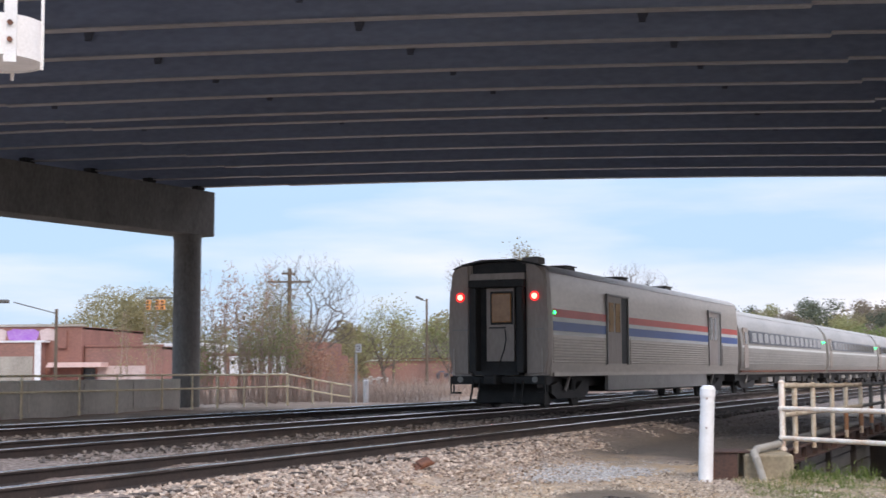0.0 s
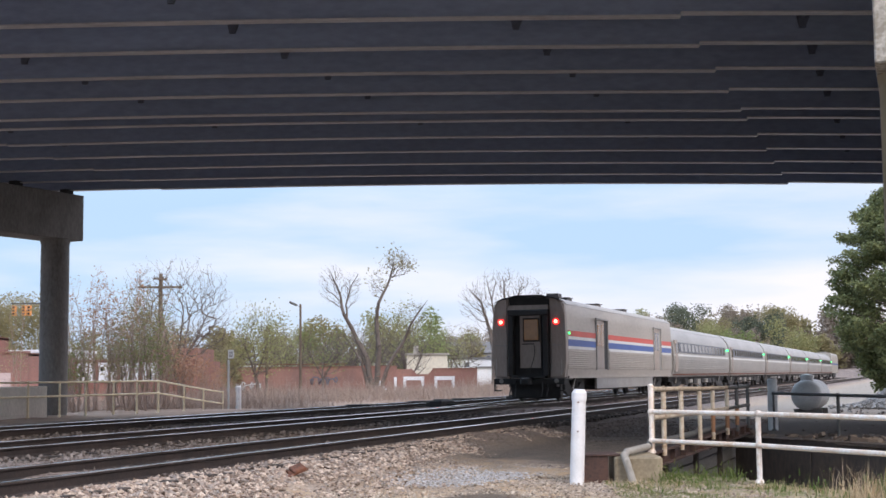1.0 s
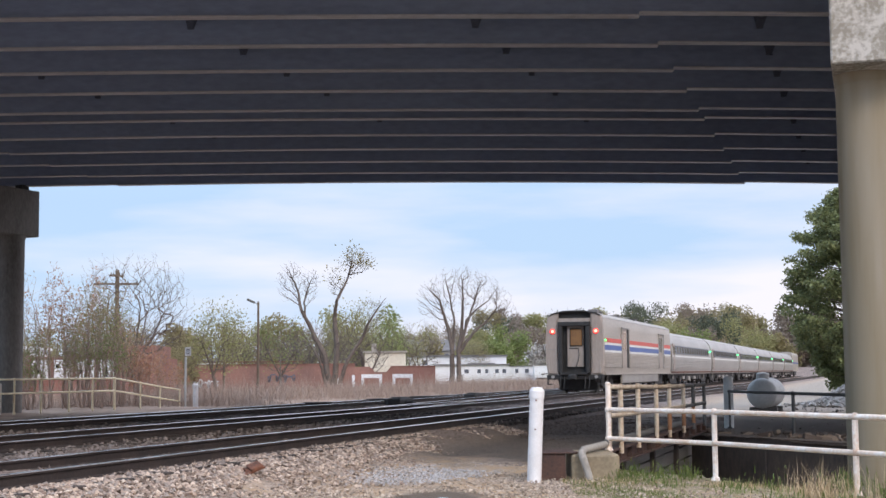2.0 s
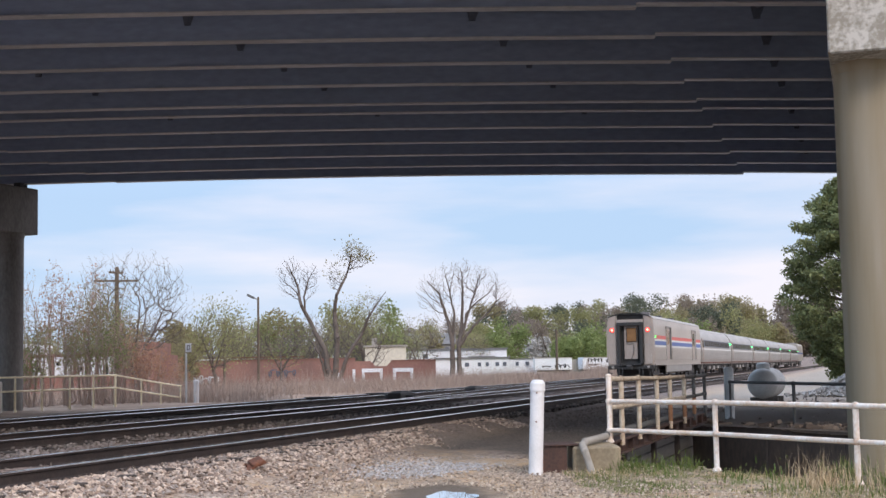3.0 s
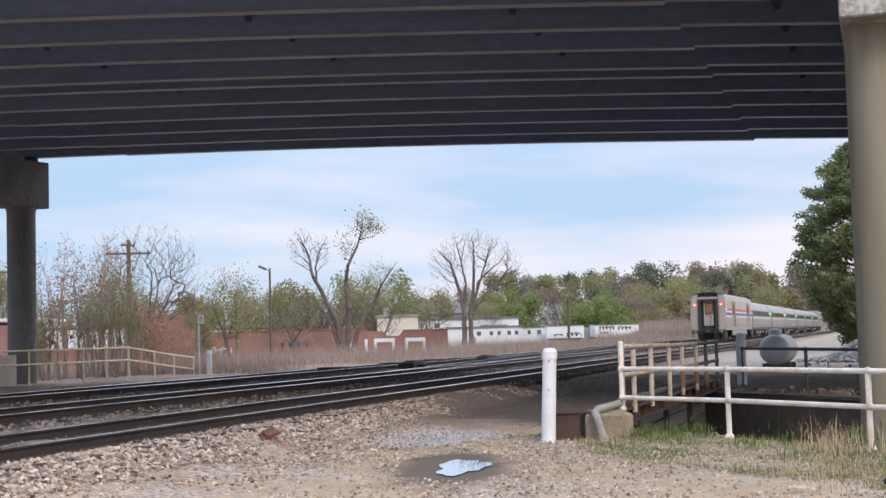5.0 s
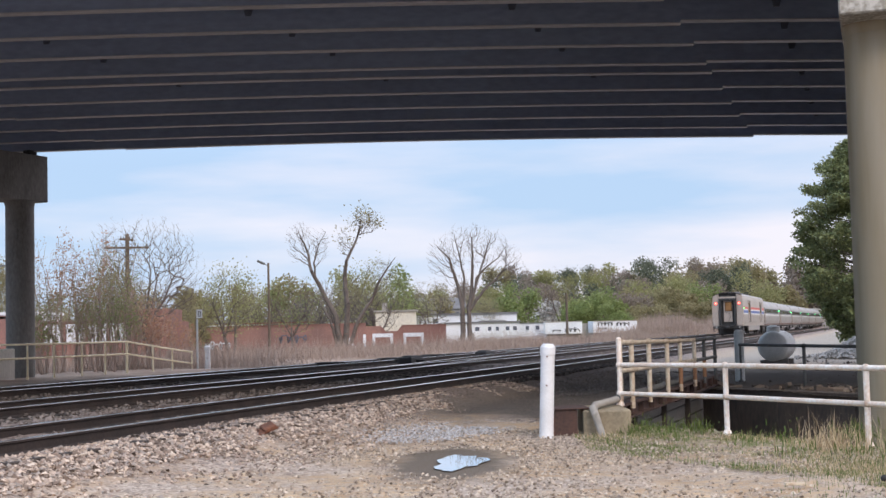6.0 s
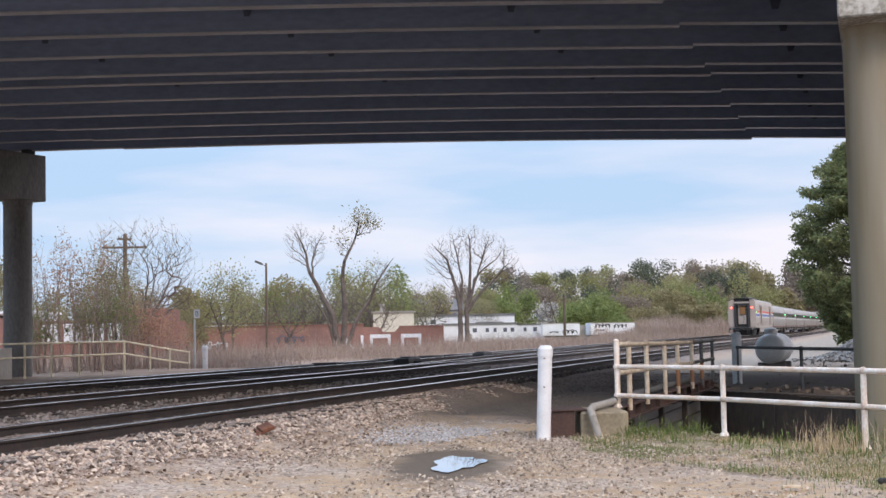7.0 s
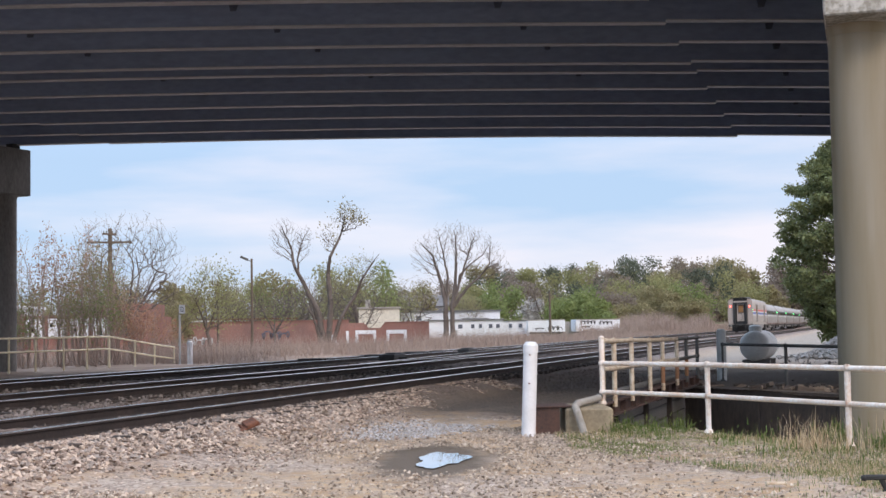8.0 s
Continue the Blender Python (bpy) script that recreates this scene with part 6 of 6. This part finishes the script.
# ---------------------------------------------------------------- poles
def build_pole(name, x, y, h, r, label, arms=(), lamp=None, group="utility poles"):
    z = ground_z(x, y)
    p = thing(name, label, "pole" if name == "utility_pole" else "street lamp", pose(x, y, z), group=group)
    part("pole", rod(B(), (0, 0, -0.3), (0, 0, h), r, r * 0.75, seg=12), M_WOOD, p, smooth=True)
    for zz, w, turn in arms:
        a = part("crossarm", box(B(), -w, -0.07, -0.06, w, 0.07, 0.06, bevel=0.01), M_WOOD, p, at=pose(0, -r, zz, 0, 0, turn))
        for k in (-0.9, -0.5, 0.5, 0.9):
            part("insulator", rod(B(), (k * w, 0, 0.06), (k * w, 0, 0.2), 0.035, 0.02, seg=8), M_PIPE_DARK, a)
    if lamp:
        part("lamp_arm", rod(B(), (0, 0, h - 0.25), (lamp[0], 0, h + lamp[1]), 0.03, seg=8), M_PIPE_DARK, p)
        part("lamp_head", box(B(), -0.35, -0.16, -0.10, 0.35, 0.16, 0.10, bevel=0.04), M_PIPE_DARK, p, at=pose(lamp[0] * 1.25, 0, h + lamp[1] + 0.05, 0, lamp[2], 0))
    return p


build_pole("utility_pole", *(-19.22, 86.00, 2.98)[:2], 8.2, 0.16, "weathered wooden utility pole with two crossarms", ((7.35, 1.35, 8), (7.85, 0.55, 60)))
build_pole("street_lamp", *(-14.78, 120.00, 3.29)[:2], 8.1, 0.12, "wooden lamp pole with a floodlight", (), (-0.5, 0.0, 25), group="street lamps")
build_pole("utility_pole", *(-20.62, 140.00, 3.64)[:2], 7.0, 0.14, "short dark utility pole with a transformer", ((6.6, 0.6, 30),))
build_pole("utility_pole", *(-5.68, 200.00, 4.05)[:2], 6.7, 0.15, "distant wooden utility pole with a crossarm", ((6.3, 1.1, 0),))
build_pole("utility_pole", *(-5.19, 206.00, 4.11)[:2], 6.6, 0.15, "distant wooden utility pole with a crossarm", ((6.2, 1.1, 0),))
build_pole("utility_pole", *(14.60, 165.00, 0.59)[:2], 5.6, 0.17, "brown wooden pole beside the far track", ())
build_pole("street_lamp", *(-29.90, 75.00, 1.61)[:2], 5.4, 0.11, "wooden street lamp pole with a long arm", (), (-2.5, 0.4, 0), group="street lamps")


def build_traffic_light():
    x, y, z = -25.14, 78.00, 5.45
    t = thing("traffic_light", "orange traffic lights on a thin mast arm", "traffic light", pose(x, y, 0))
    part("mast", rod(B(), (1.5, 0, -0.5), (1.5, 0, z + 0.4), 0.07, seg=10), M_PIPE_DARK, t)
    part("arm", rod(B(), (1.5, 0, z + 0.4), (-0.7, 0, z + 0.4), 0.045, seg=8), M_PIPE_DARK, t)
    for dx in (-0.5, 0.05, 0.35):
        h = part("signal_head", box(B(), dx - 0.11, -0.1, z - 0.28, dx + 0.11, 0.1, z + 0.28, bevel=0.02), mat("orange_signal_paint", (0.85, 0.36, 0.10), (0.70, 0.28, 0.08), 0.5), t)
        for k in (-0.18, 0.0, 0.18):
            part("visor", rod(B(), (dx, -0.1, z + k), (dx, -0.18, z + k), 0.055, seg=10), M_BLACK, h)


build_traffic_light()


# ---------------------------------------------------------------- buildings
def windows(parent, rows, y, material=M_BAND, frame_mat=M_SIDING, depth=0.06):
    for x0, z0, x1, z1 in rows:
        w = part("window", box(B(), x0, y - depth, z0, x1, y + 0.02, z1), material, parent)
        part("sill", box(B(), x0 - 0.05, y - depth - 0.05, z0 - 0.08, x1 + 0.05, y, z0), frame_mat, w)


def scribble(name, x0, x1, z0, z1, loops, y, material, parent, label, seed, pen=0.05):
    """An unreadable looping scrawl, a flat ribbon laid on a wall."""
    rng = random.Random(seed)
    b, prev = B(), None
    steps = loops * 14
    phase, squash = rng.uniform(0, math.tau), (x1 - x0) / loops
    for i in range(steps + 1):
        u = i / steps
        a = math.tau * loops * u + phase
        jag = 0.75 + 0.25 * math.sin(3.7 * u * loops + phase)
        x = x0 + (x1 - x0) * u + squash * 0.55 * math.sin(a * 0.5 + math.sin(a))
        z = (z0 + z1) / 2 + (z1 - z0) / 2 * jag * math.cos(a + 0.6 * math.sin(2.3 * a))
        p = Vector((x, y, z))
        if prev is not None and (p - prev).length > 0.01:
            d = (p - prev).normalized()
            w = Vector((-d.z, 0, d.x)) * pen
            v = [b.verts.new(q) for q in (prev - w, p - w, p + w, prev + w)]
            b.faces.new(v)
            k = [b.verts.new(q + Vector((0, 0.012, 0))) for q in (prev - w, p - w, p + w, prev + w)]
            b.faces.new(list(reversed(k)))
            for m in range(4):
                b.faces.new((v[m], v[(m + 1) % 4], k[(m + 1) % 4], k[m]))
        prev = p
    return part(name, b, material, parent, label)


def build_brick_ruin():
    b = thing("brick_building", "low red brick building with white-framed openings and broken parapet", "building", pose(0, 150, -0.6))
    wall = part("wall", box(B(), -33.0, 0, 0, -8.2, 0.4, 3.2), M_BRICK, b)
    part("wall", box(B(), -8.2, -0.02, 0, -6.6, 0.4, 2.95), M_BRICK, b)
    step = B()
    prism(step, [(-6.6, 0), (-4.4, 0), (-4.4, 2.9), (-5.0, 2.2), (-5.9, 2.2), (-6.6, 2.95)], -0.02, 0.4)
    part("wall", step, M_BRICK_DARK, b)
    part("wall", box(B(), -4.4, -0.02, 0, 0.36, 0.4, 2.95), M_BRICK_DARK, b)
    part("coping", box(B(), -33.0, -0.08, 3.2, -8.2, 0.5, 3.32), M_BRICK_DARK, b)
    part("coping", box(B(), -4.4, -0.08, 2.95, 0.36, 0.5, 3.02), M_BRICK_DARK, b)
    for x0, x1, kind in ((-7.5, -5.3, 1), (-4.2, -2.05, 1)):
        o = part("opening", box(B(), x0, -0.05, 0.3, x1, -0.02, 1.75), M_BRICK_DARK, b)
        part("frame_side", box(B(), x0, -0.09, 0.3, x0 + 0.3, -0.05, 1.745), M_SIDING, o)
        part("frame_side", box(B(), x1 - 0.3, -0.09, 0.3, x1, -0.05, 1.745), M_SIDING, o)
        part("frame_head", box(B(), x0, -0.095, 1.75, x1, -0.025, 2.15), M_SIDING, o)
    part("white_pier", box(B(), -8.5, -0.08, 0.3, -8.2, -0.02, 2.1), M_SIDING, b)
    tri = B()
    prism(tri, [(-10.2, 0.3), (-8.95, 0.3), (-9.85, 1.6), (-10.2, 2.1)], -0.08, -0.02)
    part("white_patch", tri, M_SIDING, b)
    rng = random.Random(6)
    scribble("graffiti_scrawl", -17.6, -14.6, 1.35, 2.2, 7, -0.04, M_BRACE, b, "dark unreadable graffiti scrawl", 3, 0.06)
    scribble("graffiti_scrawl", -28.6, -27.0, 1.0, 1.9, 4, -0.04, M_SIDING, b, "pale unreadable graffiti scrawl", 4, 0.06)
    scribble("graffiti_scrawl", -26.4, -22.6, 0.7, 1.7, 9, -0.04, M_SIDING, b, "pale unreadable graffiti scrawl", 5, 0.07)
    for x, z, w, h in ((-31.0, 0.9, 1.5, 0.5), (-21.5, 0.5, 2.2, 0.6), (-13.2, 0.4, 1.6, 0.9), (-24.5, 2.5, 3.0, 0.35), (-11.6, 1.0, 1.2, 0.5)):
        part("mortar_patch", box(B(), x, -0.012, z, x + w, 0.002, z + h, bevel=0.004), M_BRICK_DARK, b, "darker patch of repaired brickwork")
    part("back_wall", box(B(), -33.0, 9, 0, 0.36, 9.4, 2.4), M_BRICK, b)
    part("end_wall", box(B(), -0.04, 0.4, 0, 0.36, 9, 2.6), M_BRICK, b)
    part("roof", box(B(), -33.0, 0.4, 2.3, -8.3, 9.4, 2.45), M_ROOFING, b)
    part("steel_channel", box(B(), -27.0, -0.3, 3.5, -13.5, -0.1, 3.6), M_RUST, b)
    c = thing("block_building", "small cream rendered building behind the brick wall", "building", pose(0, 168, -0.5))
    part("wall", box(B(), -8.0, 0, 0, -3.2, 5, 4.6), mat("cream_render", (0.72, 0.66, 0.54), (0.55, 0.50, 0.42), 0.9), c)
    part("roof", box(B(), -8.2, -0.2, 4.6, -3.0, 5.2, 4.8), M_CONC, c)
    part("vent", box(B(), -7.2, 0.5, 4.8, -6.6, 1.0, 5.7), M_CONC, c)


build_brick_ruin()


def build_white_hall():
    b = thing("white_building", "long white flat-roofed industrial building", "building", pose(0, 230, 0))
    part("wall", box(B(), 0.5, 0, -0.3, 12.6, 8, 2.85), M_SIDING, b)
    part("roof", box(B(), 0.3, -0.3, 2.85, 12.8, 8, 3.05), M_ROOFING, b)
    part("upper_wall", box(B(), -4.9, 8.2, -0.3, 12.6, 20, 4.4), M_SIDING, b)
    part("upper_roof", box(B(), -5.1, 7.9, 4.4, 12.8, 20.2, 4.65), M_ROOFING, b)
    part("annex_wall", box(B(), 12.62, 0.1, -0.3, 17.0, 7, 2.6), M_SIDING, b)
    part("annex_roof", box(B(), 12.85, -0.1, 2.6, 17.2, 7.2, 2.72), M_ROOFING, b)
    windows(b, [(x, 1.55, x + w, 2.2) for x, w in ((5.3, 0.7), (7.4, 0.55), (8.7, 0.5), (10.3, 0.6), (11.5, 0.6), (13.6, 0.5), (15.2, 0.6))], 0.0)
    windows(b, [(-1.6, 3.0, -0.7, 3.8)], 8.2)
    part("door", box(B(), 4.6, -0.05, -0.3, 5.1, 0.02, 1.3), M_SKIRT, b)
    part("porch_roof", box(B(), 6.0, 4, 3.05, 10.5, 7.5, 3.25), M_ROOFING, b)
    h = thing("house", "grey two-storey house with a dark gable roof", "house", pose(-1.5, 262, 0))
    part("wall", box(B(), -3.0, 0, -0.3, 5.5, 7, 5.8), mat("grey_siding", (0.33, 0.31, 0.30), (0.24, 0.225, 0.215), 0.8), h)
    part("roof", prism(B(), [(-0.8, 5.8), (7.8, 5.8), (3.5, 7.9)], -3.4, 5.9, Matrix.Rotation(radians(-90), 4, "Z") @ Matrix.Translation((-7.4, 0, 0)) @ Matrix.Rotation(radians(0), 4, "Z")), M_ROOFING, h)
    windows(h, [(-1.6, 4.0, -0.7, 5.2), (1.8, 4.0, 2.7, 5.2), (4.0, 4.0, 4.6, 5.2)], 0.0)


build_white_hall()


def build_trailer(x, y, length, h, turn, marks, label):
    t = thing("box_trailer", label, "trailer", pose(x, y, 0.0, 0, 0, turn), group="parked box trailers")
    part("box", box(B(), 0, 0, 0.75, length, 2.5, h, bevel=0.04), M_SIDING, t)
    part("chassis", box(B(), 0.4, 0.3, 0.5, length - 0.3, 2.2, 0.75), M_BLACK, t)
    part("top_rail", box(B(), 0, -0.03, h - 0.12, length, 0.0, h + 0.02), M_CONC, t)
    for k in (length - 1.2, length - 2.4):
        for yy in (0.25, 2.05):
            part("wheel", rod(B(), (k, yy, 0.4), (k, yy + 0.28, 0.4), 0.45, seg=16), M_BLACK, t)
    part("landing_leg", box(B(), 1.4, 0.4, 0.0, 1.55, 0.55, 0.6), M_BLACK, t)
    for i, (x0, x1, z0, z1, k) in enumerate(marks):
        scribble("graffiti_scrawl", x0, x1, z0, z1, k, -0.03, M_BLACK, t, "black unreadable graffiti scrawl", i + int(x), 0.06)


build_trailer(16.4, 226, 6.0, 2.75, 0, ((1.0, 2.6, 1.2, 1.4, 3), (3.2, 5.4, 1.0, 1.7, 6)), "white box trailer with faint dark graffiti")
build_trailer(24.4, 228, 7.6, 2.7, 14, ((0.8, 3.4, 1.9, 2.5, 9), (3.9, 6.2, 1.8, 2.4, 7), (0.9, 2.4, 1.3, 1.6, 5)), "white box trailer with bold black graffiti")
fence = thing("board_fence", "grey board fence between the trailers", "fence", pose(22.4, 231, 0))
for i in range(8):
    part("board", box(B(), i * 0.3, 0, 0.0, i * 0.3 + 0.28, 0.04, 2.4), M_CONC, fence)


def build_left_block():
    """Brick shops with graffiti, beyond the parapet."""
    M_PURPLE = mat("purple_graffiti", (0.30, 0.10, 0.45), (0.42, 0.25, 0.50), 0.7, scale=1.2, fine=7)
    M_PALE = mat("pale_graffiti", (0.60, 0.48, 0.46), (0.45, 0.34, 0.32), 0.8, scale=1.5, fine=8)
    b = thing("brick_building", "tall red brick shop with purple graffiti and a roller door", "building", pose(0, 100, -0.9))
    part("wall", box(B(), -56, 0, 0, -37.9, 14, 5.9), M_BRICK_DARK, b)
    part("coping", box(B(), -56.1, -0.12, 5.9, -37.8, 0.3, 6.08), M_CONC, b)
    part("roof", box(B(), -56, 0.3, 5.7, -37.9, 14, 5.85), M_ROOFING, b)
    for x0, x1, m in ((-43.6, -41.2, M_PURPLE), (-41.1, -39.8, M_PALE), (-45.0, -43.7, M_PALE)):
        ring = []
        for i in range(28):
            t = math.tau * i / 28
            ring.append(((x0 + x1) / 2 + (x1 - x0) / 2 * abs(math.cos(t)) ** 0.5 * math.copysign(1, math.cos(t)) * (1 + 0.05 * math.sin(5 * t)), 5.3 + 0.44 * abs(math.sin(t)) ** 0.5 * math.copysign(1, math.sin(t)) * (1 + 0.10 * math.sin(7 * t + x0))))
        part("graffiti_panel", prism(B(), ring, -0.03, -0.004), m, b, "faded unreadable graffiti patch")
    part("lower_front", box(B(), -56, -1.2, 0, -40.6, -0.004, 4.72), M_BRICK, b)
    part("lower_coping", box(B(), -56, -1.3, 4.72, -40.3, 0.0, 4.86), M_SIDING, b)
    d = part("roller_door", box(B(), -43.9, -1.26, 0.9, -41.1, -1.2, 3.7), M_CONC, b, "pale grey roller door with graffiti")
    part("door_post", box(B(), -40.95, -1.3, 0.0, -40.5, -1.19, 4.72), M_SIDING, b)
    part("door_graffiti", box(B(), -43.8, -1.275, 0.95, -41.3, -1.262, 1.7), M_PALE, d)
    part("chimney", box(B(), -39.6, -0.25, 4.3, -39.0, 0.0, 5.6), M_BRICK_DARK, b)
    c = thing("brick_building", "low red brick workshop with a white awning", "building", pose(0, 100.5, -0.9))
    part("wall", box(B(), -37.8, 0, 0, -32.0, 12, 4.4), M_BRICK, c)
    part("coping", box(B(), -37.8, -0.1, 4.4, -31.9, 0.3, 4.55), M_BRICK_DARK, c)
    part("roof", box(B(), -37.8, 0.3, 4.2, -32.0, 12, 4.35), M_ROOFING, c)
    part("awning", prism(B(), [(-40.2, 2.9), (-36.0, 2.9), (-36.0, 3.25), (-40.0, 3.25)], -1.6, -0.05), mat("pink_white_awning", (0.72, 0.52, 0.48), (0.55, 0.38, 0.35), 0.7), c)
    part("dark_opening", box(B(), -39.5, -0.06, 0.9, -37.0, 0.0, 2.8), M_GLASS, c)
    part("white_wall_patch", box(B(), -36.8, -0.05, 1.0, -33.2, 0.0, 3.0), M_PALE, c, "patch of pale peeling paint")
    e = thing("brick_building", "brick building with boarded white windows behind the thicket", "building", pose(0, 112, -0.6))
    part("wall", box(B(), -40.0, 0, 0, -22.0, 10, 3.6), M_BRICK_DARK, e)
    part("coping", box(B(), -40.0, -0.1, 3.6, -21.9, 0.3, 3.75), M_BRICK, e)
    part("tower", box(B(), -26.0, 1, 3.6, -22.2, 8, 4.6), M_BRICK, e)
    rng = random.Random(12)
    for i in range(6):
        x = -35.2 + i * 1.75
        w = part("window_board", box(B(), x, -0.06, 2.0, x + 1.45, 0.0, 3.5), M_SIDING, e, "white boarded window with dark gaps")
        for k in range(2):
            a, z = x + rng.uniform(0.1, 1.0), 2.1 + rng.uniform(0, 0.8)
            part("gap", box(B(), a, -0.075, z, a + rng.uniform(0.15, 0.4), -0.062, z + rng.uniform(0.3, 0.6)), M_GLASS, w)
    f = thing("white_shed", "long pale low roof behind the brick shops", "building", pose(0, 125, -0.6))
    part("wall", box(B(), -50, 0, 0, -36.0, 8, 4.6), M_SIDING, f)
    part("roof", box(B(), -50.2, -0.3, 4.6, -35.8, 8.2, 4.85), M_SIDING, f)


build_left_block()
for X, d, w in ((-34.1, 230, 9.0), (-14.2, 215, 3.0)):
    s = thing("pale_shed", "distant pale shed with a low roof", "building", pose(X, d, 0), group="distant sheds")
    part("wall", box(B(), -w / 2, 0, -0.3, w / 2, 5, 3.6), M_SIDING, s)
    part("roof", prism(B(), [(-w / 2 - 0.2, 3.6), (w / 2 + 0.2, 3.6), (0, 4.7)], -0.2, 5.2), M_ROOFING, s)


def motions():
    """The train draws away along its straight track; its nearest wheels turn."""
    for car, lead in TRAIN:
        walk(car, [(t, ALONG @ pose(TRACKS[1], START + lead + gone, RAIL)) for t, gone in TRAVEL])
    step = 1 / FPS
    times, gone = [r[0] for r in TRAVEL], [r[1] for r in TRAVEL]
    for wheel, y in WHEELS[:8]:
        walk(wheel, [(i * step, pose(0, y, 0.457, -math.degrees(float(np.interp(i * step, times, gone)) / 0.457))) for i in range(8 * FPS + 1)])


motions()
